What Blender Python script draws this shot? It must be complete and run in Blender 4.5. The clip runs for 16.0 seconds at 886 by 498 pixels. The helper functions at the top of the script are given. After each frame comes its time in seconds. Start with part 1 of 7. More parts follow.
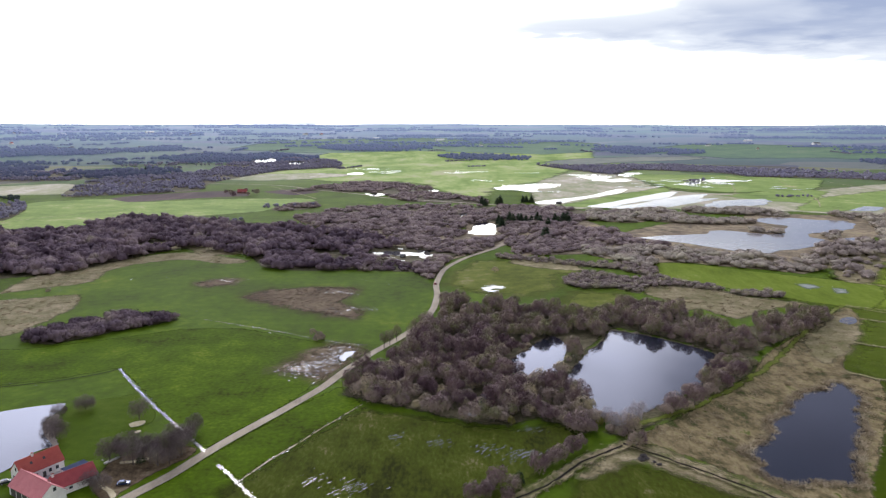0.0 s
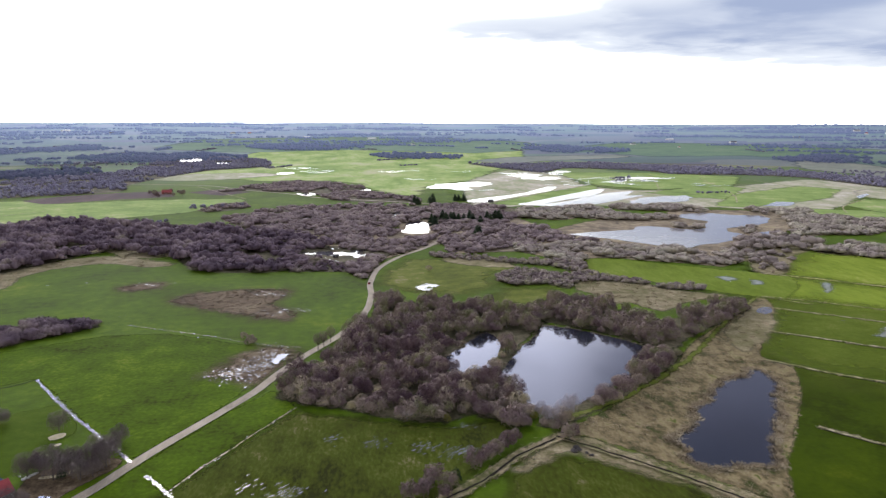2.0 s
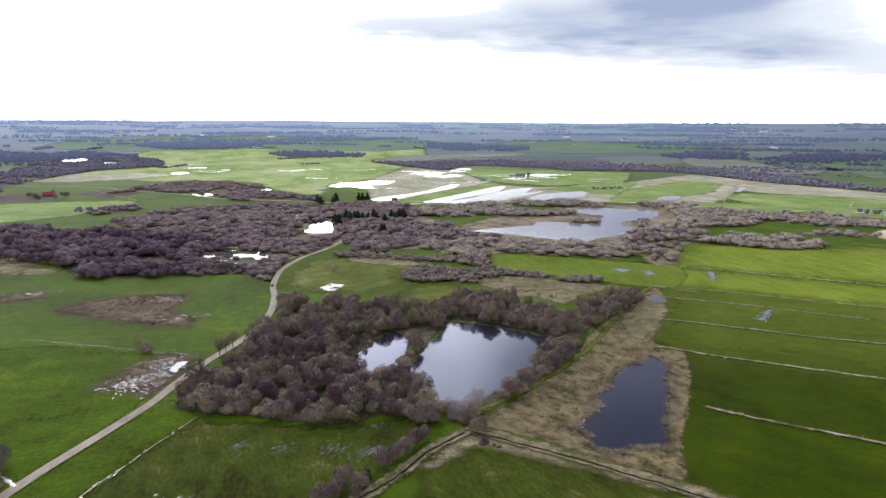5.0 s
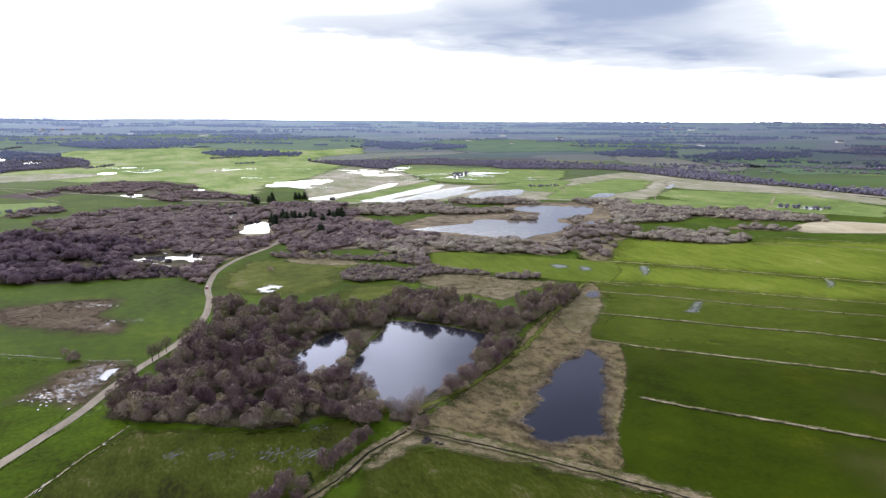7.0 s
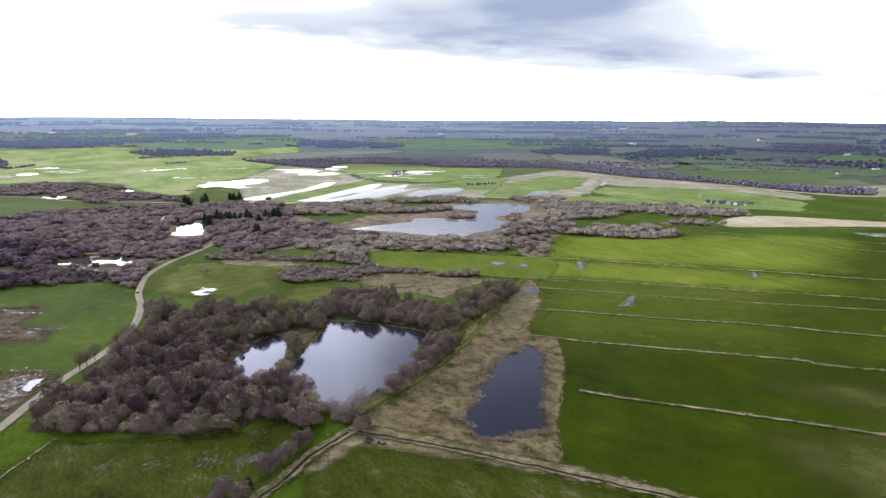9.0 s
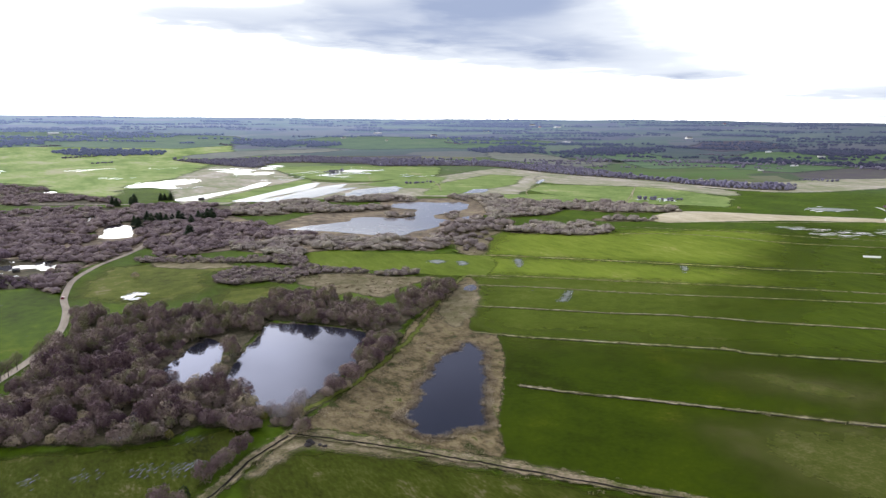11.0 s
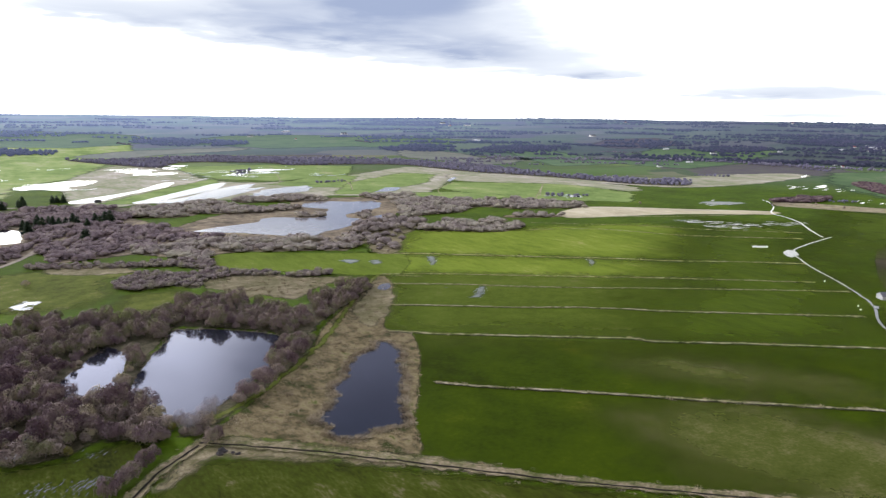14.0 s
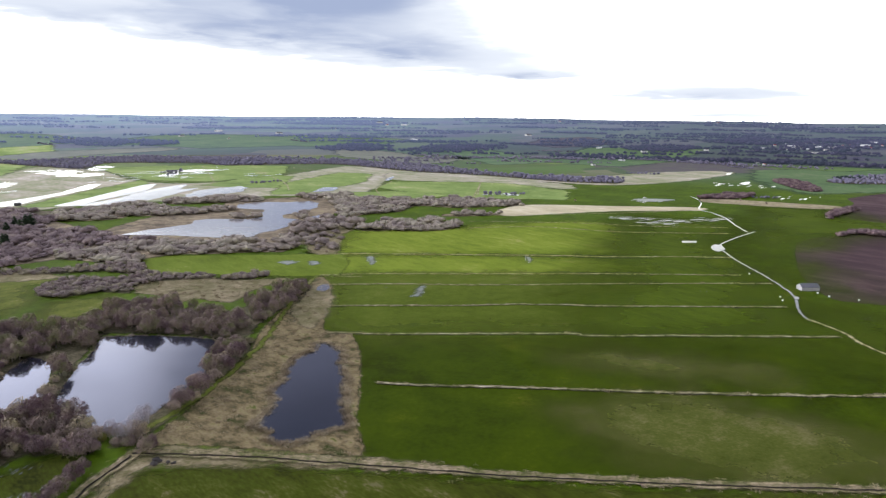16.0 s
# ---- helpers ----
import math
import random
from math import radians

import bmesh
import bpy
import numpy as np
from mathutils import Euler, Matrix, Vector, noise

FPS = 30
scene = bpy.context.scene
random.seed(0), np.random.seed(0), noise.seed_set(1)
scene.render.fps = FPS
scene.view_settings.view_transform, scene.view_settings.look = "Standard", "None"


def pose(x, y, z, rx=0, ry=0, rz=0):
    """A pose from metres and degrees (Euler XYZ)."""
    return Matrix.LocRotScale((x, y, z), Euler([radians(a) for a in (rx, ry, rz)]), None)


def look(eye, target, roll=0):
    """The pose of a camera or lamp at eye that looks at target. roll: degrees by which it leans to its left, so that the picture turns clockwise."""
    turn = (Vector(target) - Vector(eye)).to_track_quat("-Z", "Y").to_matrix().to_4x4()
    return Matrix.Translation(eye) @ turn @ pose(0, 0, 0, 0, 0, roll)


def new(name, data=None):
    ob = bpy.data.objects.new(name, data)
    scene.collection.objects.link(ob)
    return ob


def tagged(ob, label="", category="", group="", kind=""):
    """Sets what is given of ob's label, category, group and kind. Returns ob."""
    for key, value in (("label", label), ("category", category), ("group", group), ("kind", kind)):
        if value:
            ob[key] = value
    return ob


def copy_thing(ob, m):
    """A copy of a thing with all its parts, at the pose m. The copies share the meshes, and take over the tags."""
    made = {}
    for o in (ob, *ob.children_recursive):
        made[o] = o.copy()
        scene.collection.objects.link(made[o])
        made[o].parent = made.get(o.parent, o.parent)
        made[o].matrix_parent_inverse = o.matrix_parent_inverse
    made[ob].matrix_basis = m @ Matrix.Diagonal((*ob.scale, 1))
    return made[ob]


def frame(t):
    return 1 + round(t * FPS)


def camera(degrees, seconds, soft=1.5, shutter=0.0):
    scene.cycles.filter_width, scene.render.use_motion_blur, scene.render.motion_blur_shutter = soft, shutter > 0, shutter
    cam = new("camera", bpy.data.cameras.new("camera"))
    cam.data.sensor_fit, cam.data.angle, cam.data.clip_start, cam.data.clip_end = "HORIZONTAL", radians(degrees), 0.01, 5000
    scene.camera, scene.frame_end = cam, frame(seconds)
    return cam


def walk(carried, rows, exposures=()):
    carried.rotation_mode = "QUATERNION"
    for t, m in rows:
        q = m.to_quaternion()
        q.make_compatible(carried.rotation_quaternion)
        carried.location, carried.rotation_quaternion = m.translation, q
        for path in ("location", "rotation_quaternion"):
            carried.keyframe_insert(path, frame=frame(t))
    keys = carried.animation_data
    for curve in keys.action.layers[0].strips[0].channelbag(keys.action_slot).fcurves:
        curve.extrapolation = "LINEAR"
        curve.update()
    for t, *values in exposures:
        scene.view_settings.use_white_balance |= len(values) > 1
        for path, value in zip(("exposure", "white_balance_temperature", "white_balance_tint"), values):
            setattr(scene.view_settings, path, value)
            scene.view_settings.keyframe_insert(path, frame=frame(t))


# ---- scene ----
cam = camera(65.37, 16.0, 1.3)
HEIGHT = 120.0
TURN = [
    (0.0, 0.00, -10.479, 0.103),
    (0.5, -1.42, -10.499, 0.134),
    (1.0, -2.85, -10.519, 0.165),
    (1.5, -4.23, -10.538, 0.194),
    (2.0, -5.61, -10.556, 0.222),
    (2.5, -6.97, -10.574, 0.248),
    (3.0, -8.33, -10.592, 0.273),
    (3.5, -9.63, -10.610, 0.297),
    (4.0, -10.96, -10.628, 0.321),
    (6.5, -17.47, -10.717, 0.424),
    (7.0, -18.73, -10.735, 0.443),
    (7.5, -20.02, -10.752, 0.461),
    (8.0, -21.29, -10.770, 0.479),
    (8.5, -22.57, -10.788, 0.497),
    (9.0, -23.85, -10.805, 0.514),
    (11.5, -30.26, -10.883, 0.601),
    (12.0, -31.56, -10.895, 0.619),
    (12.5, -32.83, -10.907, 0.637),
    (13.0, -33.74, -10.916, 0.655),
    (13.5, -35.02, -10.924, 0.674),
    (14.0, -36.30, -10.930, 0.694),
    (14.5, -37.55, -10.933, 0.714),
    (15.0, -38.83, -10.933, 0.735),
    (15.5, -40.12, -10.931, 0.756),
    (16.0, -41.43, -10.925, 0.779),
]
walk(cam, [(t, pose(0, 0, HEIGHT, 90 + p, 0, y) @ pose(0, 0, 0, 0, 0, r)) for t, y, p, r in TURN])

# ---------------------------------------------------------------- light
SUN_AZ, SUN_EL = -16.0, 27.0          # degrees right of the first view's heading, and above the horizon
scene.view_settings.exposure = -0.35
sun = new("sun", bpy.data.lights.new("sun", "SUN"))
sun.data.energy, sun.data.angle, sun.data.color = 1.5, radians(14), (1.0, 0.95, 0.87)
_a, _e = radians(SUN_AZ), radians(SUN_EL)
SUN_DIR = Vector((math.sin(_a) * math.cos(_e), math.cos(_a) * math.cos(_e), math.sin(_e)))
sun.matrix_world = look((0, 0, 0), -SUN_DIR)


class Net:
    """A small writer of node trees."""

    def __init__(self, tree):
        self.tree = tree

    def node(self, kind, **settings):
        n = self.tree.nodes.new(kind)
        for key, value in settings.items():
            setattr(n, key, value)
        return n

    def put(self, socket, value):
        if value is None:
            return
        if isinstance(value, bpy.types.NodeSocket):
            self.tree.links.new(value, socket)
        elif isinstance(value, (tuple, list)) and len(value) == 3 and socket.type == "RGBA":
            socket.default_value = (*value, 1)
        else:
            socket.default_value = value

    def math(self, op, a, b=None, c=None, clamp=False):
        n = self.node("ShaderNodeMath", operation=op, use_clamp=clamp)
        for i, v in enumerate((a, b, c)):
            self.put(n.inputs[i], v)
        return n.outputs[0]

    def noise(self, vector, scale, detail=3.0, rough=0.55, warp=0.0):
        n = self.node("ShaderNodeTexNoise")
        self.put(n.inputs["Vector"], vector)
        for key, v in (("Scale", scale), ("Detail", detail), ("Roughness", rough), ("Distortion", warp)):
            n.inputs[key].default_value = v
        return n.outputs["Fac"]

    def ramp(self, fac, stops):
        n = self.node("ShaderNodeValToRGB")
        self.put(n.inputs[0], fac)
        el = n.color_ramp.elements
        while len(el) < len(stops):
            el.new(0.5)
        for e, (p, c) in zip(el, stops):
            e.position, e.color = p, (*c, 1)
        return n.outputs[0]

    def mix(self, fac, a, b, blend="MIX"):
        n = self.node("ShaderNodeMix", data_type="RGBA", blend_type=blend)
        self.put(n.inputs[0], fac), self.put(n.inputs[6], a), self.put(n.inputs[7], b)
        return n.outputs[2]

    def smooth(self, v, lo, hi, to_lo=0.0, to_hi=1.0):
        n = self.node("ShaderNodeMapRange", interpolation_type="SMOOTHSTEP")
        self.put(n.inputs[0], v)
        for i, x in enumerate((lo, hi, to_lo, to_hi)):
            n.inputs[i + 1].default_value = x
        return n.outputs[0]

    def scaled(self, vector, s, turn=0.0, shift=(0, 0, 0)):
        n = self.node("ShaderNodeMapping")
        self.put(n.inputs[0], vector)
        n.inputs[1].default_value, n.inputs[2].default_value, n.inputs[3].default_value = shift, (0, 0, radians(turn)), s
        return n.outputs[0]


def build_sky():
    world = bpy.data.worlds.new("sky")
    world.use_nodes = True
    scene.world = world
    world.node_tree.nodes.clear()
    n = Net(world.node_tree)
    way = n.node("ShaderNodeTexCoord").outputs["Generated"]
    sep = n.node("ShaderNodeSeparateXYZ")
    n.put(sep.inputs[0], way)
    x, y, z = sep.outputs
    deg = 180 / math.pi
    az = n.math("MULTIPLY", n.math("ARCTAN2", x, y), deg)
    el = n.math("MULTIPLY", n.math("ARCSINE", z), deg)
    # blue sky behind the clouds
    nishita = n.node("ShaderNodeTexSky", sky_type="NISHITA", sun_disc=False, sun_elevation=radians(SUN_EL), sun_rotation=radians(SUN_AZ))
    blue = n.mix(1.0, nishita.outputs[0], (0.1, 0.1, 0.1), "MULTIPLY")
    # cloud deck, seen in perspective
    zz = n.math("ADD", n.math("MAXIMUM", z, 0.0), 0.07)
    deck = n.node("ShaderNodeCombineXYZ")
    n.put(deck.inputs[0], n.math("DIVIDE", x, zz)), n.put(deck.inputs[1], n.math("DIVIDE", y, zz))
    puff = n.noise(deck.outputs[0], 0.8, 3, 0.5, 0.2)
    wisp = n.noise(deck.outputs[0], 1.9, 4, 0.55, 0.3)
    # brightness of the deck: glare round the hidden sun, duller away from it
    dot = n.node("ShaderNodeVectorMath", operation="DOT_PRODUCT")
    n.put(dot.inputs[0], way)
    dot.inputs[1].default_value = SUN_DIR
    away = n.math("MULTIPLY", n.math("ARCCOSINE", dot.outputs["Value"]), deg)
    glare = n.math("EXPONENT", n.math("MULTIPLY", n.math("POWER", n.math("DIVIDE", away, 36.0), 2.0), -1.0))
    low = n.math("EXPONENT", n.math("MULTIPLY", n.math("POWER", n.math("DIVIDE", el, 12.0), 2.0), -1.0))
    light = n.math("ADD", n.math("ADD", 0.75, n.math("MULTIPLY", glare, 9.0)), n.math("MULTIPLY", low, 2.8))
    # blue-grey undersides: (azimuth, elevation, widths, depth), soft above and sharper below
    puff_az = n.math("ADD", az, n.math("MULTIPLY", n.math("SUBTRACT", wisp, 0.5), 9.0))
    puff_el = n.math("ADD", el, n.math("MULTIPLY", n.math("SUBTRACT", n.math("ADD", n.math("MULTIPLY", puff, 0.5), n.math("MULTIPLY", wisp, 0.5)), 0.5), n.math("MULTIPLY", el, 0.55)))
    under = None
    for a0, e0, wa, we, depth in [(33.3, 8.9, 8.0, 3.0, 0.95), (27.7, 6.2, 11.7, 2.0, 0.60), (37.0, 5.0, 13.0, 2.4, 0.30), (10.7, 6.9, 8.0, 1.22, 0.42), (20.5, 8.4, 4.2, 2.11, 0.34), (39.3, 5.2, 3.3, 0.85, 0.24), (43.8, 4.2, 9.9, 1.22, 0.20), (48.4, 3.2, 7.5, 0.61, 0.30), (62.4, 1.8, 7.7, 0.75, 0.50), (47.6, 3.2, 2.3, 0.23, 0.30), (50.4, 0.7, 10.3, 0.47, 0.20), (-0.0, 0.5, 6.1, 0.42, 0.17), (-8.3, -0.2, 12.2, 0.19, 0.30), (64.3, 0.3, 7.5, 0.42, 0.30)]:
        da = n.math("POWER", n.math("DIVIDE", n.math("SUBTRACT", puff_az, a0), wa), 2.0)
        de = n.math("DIVIDE", n.math("SUBTRACT", puff_el, e0), we)
        de = n.math("POWER", n.math("MAXIMUM", de, n.math("MULTIPLY", de, -1.7)), 2.0)
        g = n.math("MULTIPLY", n.math("EXPONENT", n.math("MULTIPLY", n.math("ADD", da, de), -1.0)), depth)
        under = g if under is None else n.math("ADD", under, g)
    grain = n.math("ADD", n.math("ADD", n.math("MULTIPLY", puff, 0.7), 0.35), n.math("MULTIPLY", wisp, 0.6))
    under = n.math("MULTIPLY", under, grain, clamp=True)
    under = n.math("MULTIPLY", under, n.smooth(el, 18.0, 12.0))
    # duller high cloud away from the sun
    da = n.math("POWER", n.math("DIVIDE", n.math("SUBTRACT", az, 33.0), 11.0), 2.0)
    de = n.math("POWER", n.math("DIVIDE", n.math("SUBTRACT", el, 27.0), 13.0), 2.0)
    grey = n.math("MULTIPLY", n.math("EXPONENT", n.math("MULTIPLY", n.math("ADD", da, de), -1.0)), n.math("ADD", n.math("ADD", n.math("MULTIPLY", puff, 1.5), 0.25), n.math("MULTIPLY", wisp, 0.35)))
    grey = n.math("MULTIPLY", n.math("ADD", n.smooth(grey, 0.0, 0.34, 0.0, 0.58), n.smooth(grey, 0.34, 1.1, 0.0, 0.40)), n.smooth(el, 10.0, 15.0))
    high = n.math("MULTIPLY", n.math("MULTIPLY", n.smooth(el, 12.0, 30.0), n.math("SUBTRACT", 1.0, glare, clamp=True)), n.smooth(puff, 0.3, 0.65, 0.1, 0.5))
    grey = n.math("MAXIMUM", grey, high)
    shade = n.math("MULTIPLY", n.math("POWER", light, n.math("SUBTRACT", 1.0, grey)), n.math("POWER", 0.46, grey))
    shade = n.math("POWER", shade, n.smooth(under, 0.0, 0.34, 1.0, 0.0))
    tint = n.mix(n.smooth(el, 9.0, 20.0), (1.0, 1.0, 0.98), (0.82, 0.86, 1.12))
    tint = n.mix(n.smooth(grey, 0.1, 0.8), tint, (0.86, 0.92, 1.30))
    tint = n.mix(n.smooth(under, 0.04, 0.25), tint, (1.14, 1.21, 1.33))
    tint = n.mix(n.smooth(under, 0.20, 0.95), tint, (0.50, 0.60, 0.86))
    val = n.node("ShaderNodeVectorMath", operation="SCALE")
    n.put(val.inputs[0], tint), n.put(val.inputs["Scale"], shade)
    cloud = val.outputs[0]
    gap = n.math("MULTIPLY", n.math("MULTIPLY", n.smooth(wisp, 0.5, 0.72), 0.35), n.smooth(el, 8.0, 14.0))
    full = n.mix(gap, cloud, blue)
    full = n.mix(n.smooth(el, 8.0, 14.0, 0.0, 0.12), full, blue)
    # the land beyond the rim
    full = n.mix(n.smooth(el, -2.0, -0.9), (0.12, 0.13, 0.13), full)
    bg, out = n.node("ShaderNodeBackground"), n.node("ShaderNodeOutputWorld")
    n.put(bg.inputs[0], full)
    n.put(out.inputs[0], bg.outputs[0])


build_sky()


# ---------------------------------------------------------------- materials
def blank(name):
    m = bpy.data.materials.new(name)
    m.use_nodes = True
    m.node_tree.nodes.clear()
    n = Net(m.node_tree)
    bsdf, out = n.node("ShaderNodeBsdfPrincipled"), n.node("ShaderNodeOutputMaterial")
    n.put(out.inputs[0], bsdf.outputs[0])
    return m, n, bsdf, out


def position(n):
    return n.node("ShaderNodeNewGeometry").outputs["Position"]


def attribute(n, name):
    return n.node("ShaderNodeAttribute", attribute_name=name).outputs["Fac"]


def bumped(n, bsdf, height, distance, strength=0.6):
    b = n.node("ShaderNodeBump")
    b.inputs["Strength"].default_value, b.inputs["Distance"].default_value = strength, distance
    n.put(b.inputs["Height"], height)
    n.put(bsdf.inputs["Normal"], b.outputs[0])


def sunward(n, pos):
    """Strength of the painted haze glow, brighter towards the sun."""
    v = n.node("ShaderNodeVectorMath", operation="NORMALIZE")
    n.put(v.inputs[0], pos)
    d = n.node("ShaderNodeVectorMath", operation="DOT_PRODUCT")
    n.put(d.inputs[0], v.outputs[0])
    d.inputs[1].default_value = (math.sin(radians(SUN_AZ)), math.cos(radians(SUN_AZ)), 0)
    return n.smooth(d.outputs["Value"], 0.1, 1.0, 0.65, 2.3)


# colour of the painted haze: far surfaces emit this blue
HAZE_GLOW = (0.28, 0.37, 0.64)


def sward(name, stops, scales=(70, 9, 1.6), weights=(0.36, 0.34, 0.30), ragged=0.0, edge=0.35, streak=None, rough=0.95, bump=0.25, shift=0.0, spread=3.7, sheen=(0.035, (0.75, 1.0, 0.30)), haze=0.0, rimsize=0.0):
    """Ground cover: colour by noise at three sizes in metres; ragged: metres by which its rim wanders; haze: strength
    of a painted haze glow.
    """
    m, n, bsdf, out = blank(name)
    pos = n.scaled(position(n), (1, 1, 1), 0, (shift, shift * 0.7, 0))
    mixed = None
    fine = None
    for size, w in zip(scales, weights):
        v = pos
        if streak and size != scales[0]:
            v = n.scaled(pos, (1, streak[1], 1), streak[0])
        f = n.noise(v, 1.0 / size, 4, 0.6, 0.2)
        fine = f
        f = n.math("MULTIPLY", f, w)
        mixed = f if mixed is None else n.math("ADD", mixed, f)
    wide = n.math("ADD", n.math("MULTIPLY", n.math("SUBTRACT", mixed, 0.5), spread), 0.5, clamp=True)
    n.put(bsdf.inputs["Base Color"], n.ramp(wide, stops))
    bsdf.inputs["Roughness"].default_value = rough
    bsdf.inputs["Specular IOR Level"].default_value = sheen[0]
    bsdf.inputs["Specular Tint"].default_value = (*sheen[1], 1)
    bumped(n, bsdf, fine, bump)
    # haze painted as a blue glow, stronger on the sun's side
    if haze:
        bsdf.inputs["Emission Color"].default_value = (*HAZE_GLOW, 1)
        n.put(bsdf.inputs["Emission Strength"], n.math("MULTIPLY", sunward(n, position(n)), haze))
    if ragged:
        cover = attribute(n, "cover")
        rim = n.math("ADD", n.math("MULTIPLY", n.noise(pos, 1.0 / (rimsize or ragged * 1.6), 5, 0.65), 2.0), -1.0)
        rim = n.math("ADD", cover, n.math("MULTIPLY", rim, ragged))
        clear, join = n.node("ShaderNodeBsdfTransparent"), n.node("ShaderNodeMixShader")
        n.put(join.inputs[0], n.smooth(rim, -edge * ragged, edge * ragged))
        n.put(join.inputs[1], clear.outputs[0]), n.put(join.inputs[2], bsdf.outputs[0])
        n.put(out.inputs[0], join.outputs[0])
    return m


def water(name, deep=(0.012, 0.013, 0.02), ripple=0.012, ragged=0.0, size=20.0, flat=0.5, rough=0.03):
    m, n, bsdf, out = blank(name)
    pos = position(n)
    n.put(bsdf.inputs["Base Color"], n.mix(n.noise(pos, 0.06, 3), deep, tuple(c * 1.7 for c in deep)))
    bsdf.inputs["Roughness"].default_value = rough
    bsdf.inputs["IOR"].default_value = 1.33
    bumped(n, bsdf, n.noise(pos, 0.5, 3, 0.6), ripple, 0.5)
    if ragged:
        rim = n.math("MULTIPLY", n.math("SUBTRACT", n.noise(n.scaled(pos, (flat, 1, 1), -20), 1.0 / size, 5, 0.68), 0.53), ragged * 6.5)
        clear, join = n.node("ShaderNodeBsdfTransparent"), n.node("ShaderNodeMixShader")
        n.put(join.inputs[0], n.smooth(n.math("ADD", attribute(n, "cover"), rim), -0.15 * ragged, 0.15 * ragged))
        n.put(join.inputs[1], clear.outputs[0]), n.put(join.inputs[2], bsdf.outputs[0])
        n.put(out.inputs[0], join.outputs[0])
    return m


def bark(name, stops, size=7.0, rough=0.95, translucent=0.0):
    """Twigs, needles, bark: colour by plant, by a noise of a plant's size and by fine grain."""
    m, n, bsdf, out = blank(name)
    pos = position(n)
    f = n.math("ADD", n.math("MULTIPLY", n.noise(pos, 1.0 / size, 2), 0.86), n.math("MULTIPLY", n.noise(pos, 0.9, 2), 0.14))
    f = n.math("ADD", f, n.math("MULTIPLY", n.math("SUBTRACT", n.node("ShaderNodeObjectInfo").outputs["Random"], 0.5), 0.25))
    f = n.math("ADD", n.math("MULTIPLY", n.math("SUBTRACT", f, 0.5), 2.4), 0.5, clamp=True)
    n.put(bsdf.inputs["Base Color"], n.ramp(f, stops))
    bsdf.inputs["Roughness"].default_value = rough
    bsdf.inputs["Specular IOR Level"].default_value = 0.1
    return m


def plain(name, a, b=None, size=1.5, rough=0.7, metal=0.0, bump=0.0, spec=0.4):
    m, n, bsdf, out = blank(name)
    pos = n.node("ShaderNodeTexCoord").outputs["Object"]
    b = b or tuple(c * 0.75 for c in a)
    f = n.math("ADD", n.math("MULTIPLY", n.noise(pos, 1 / size, 4, 0.6), 0.7), n.math("MULTIPLY", n.noise(pos, 6 / size, 3), 0.3))
    n.put(bsdf.inputs["Base Color"], n.mix(n.smooth(f, 0.3, 0.7), a, b))
    bsdf.inputs["Roughness"].default_value, bsdf.inputs["Metallic"].default_value = rough, metal
    bsdf.inputs["Specular IOR Level"].default_value = spec
    if bump:
        bumped(n, bsdf, f, bump)
    return m


GRASS = [(0.0, (0.0293, 0.0396, 0.0031)), (0.3, (0.0451, 0.0742, 0.0031)), (0.6, (0.0596, 0.1014, 0.0039)), (0.85, (0.0856, 0.1284, 0.0061)), (1.0, (0.1239, 0.1421, 0.0168))]
# darker copy of GRASS, with cloud shade painted into the colour
CLOUD_SHADED = [(0.0, (0.0214, 0.0296, 0.0017)), (0.35, (0.0310, 0.0490, 0.0017)), (0.7, (0.0404, 0.0614, 0.0017)), (0.9, (0.0595, 0.0751, 0.0034)), (1.0, (0.0857, 0.0865, 0.0095))]
# three grasses brighter than GRASS, with sunlight painted into the colour
SPRING_SUN = [(0.0, (0.0922, 0.1258, 0.0124)), (0.4, (0.1481, 0.1965, 0.0194)), (0.75, (0.1930, 0.2386, 0.0283)), (1.0, (0.2935, 0.2883, 0.0849))]
SUN_BRIGHT = [(0.0, (0.1692, 0.2209, 0.0233)), (0.5, (0.2460, 0.3064, 0.0350)), (1.0, (0.3537, 0.3919, 0.0779))]
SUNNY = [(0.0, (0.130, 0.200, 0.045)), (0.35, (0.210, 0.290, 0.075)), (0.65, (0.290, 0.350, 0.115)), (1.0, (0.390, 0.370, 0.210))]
ROUGH = [(0.0, (0.020, 0.022, 0.004)), (0.3, (0.036, 0.043, 0.005)), (0.6, (0.046, 0.060, 0.006)), (0.85, (0.070, 0.075, 0.014)), (1.0, (0.120, 0.110, 0.045))]
THIN = [(0.0, (0.0486, 0.0618, 0.0083)), (0.5, (0.0778, 0.0883, 0.0166)), (1.0, (0.1458, 0.1325, 0.0499))]
STRAW = [(0.0, (0.1020, 0.0840, 0.0480)), (0.35, (0.2280, 0.1860, 0.1080)), (0.7, (0.3480, 0.2880, 0.1740)), (1.0, (0.4800, 0.4080, 0.2640))]
PALE = [(0.0, (0.3282, 0.2785, 0.1690)), (0.5, (0.4973, 0.4277, 0.2686)), (1.0, (0.6365, 0.5669, 0.3779))]
REED = [(0.0, (0.0329, 0.0422, 0.0074)), (0.2, (0.0654, 0.0568, 0.0221)), (0.42, (0.1263, 0.0972, 0.0458)), (0.62, (0.1778, 0.1376, 0.0679)), (0.8, (0.2292, 0.1835, 0.0923)), (0.92, (0.1403, 0.1239, 0.0443)), (1.0, (0.0701, 0.0826, 0.0148))]
PEAT = [(0.0, (0.0330, 0.0246, 0.0162)), (0.4, (0.0990, 0.0694, 0.0405)), (0.75, (0.1650, 0.1232, 0.0720)), (1.0, (0.2310, 0.1904, 0.1170))]
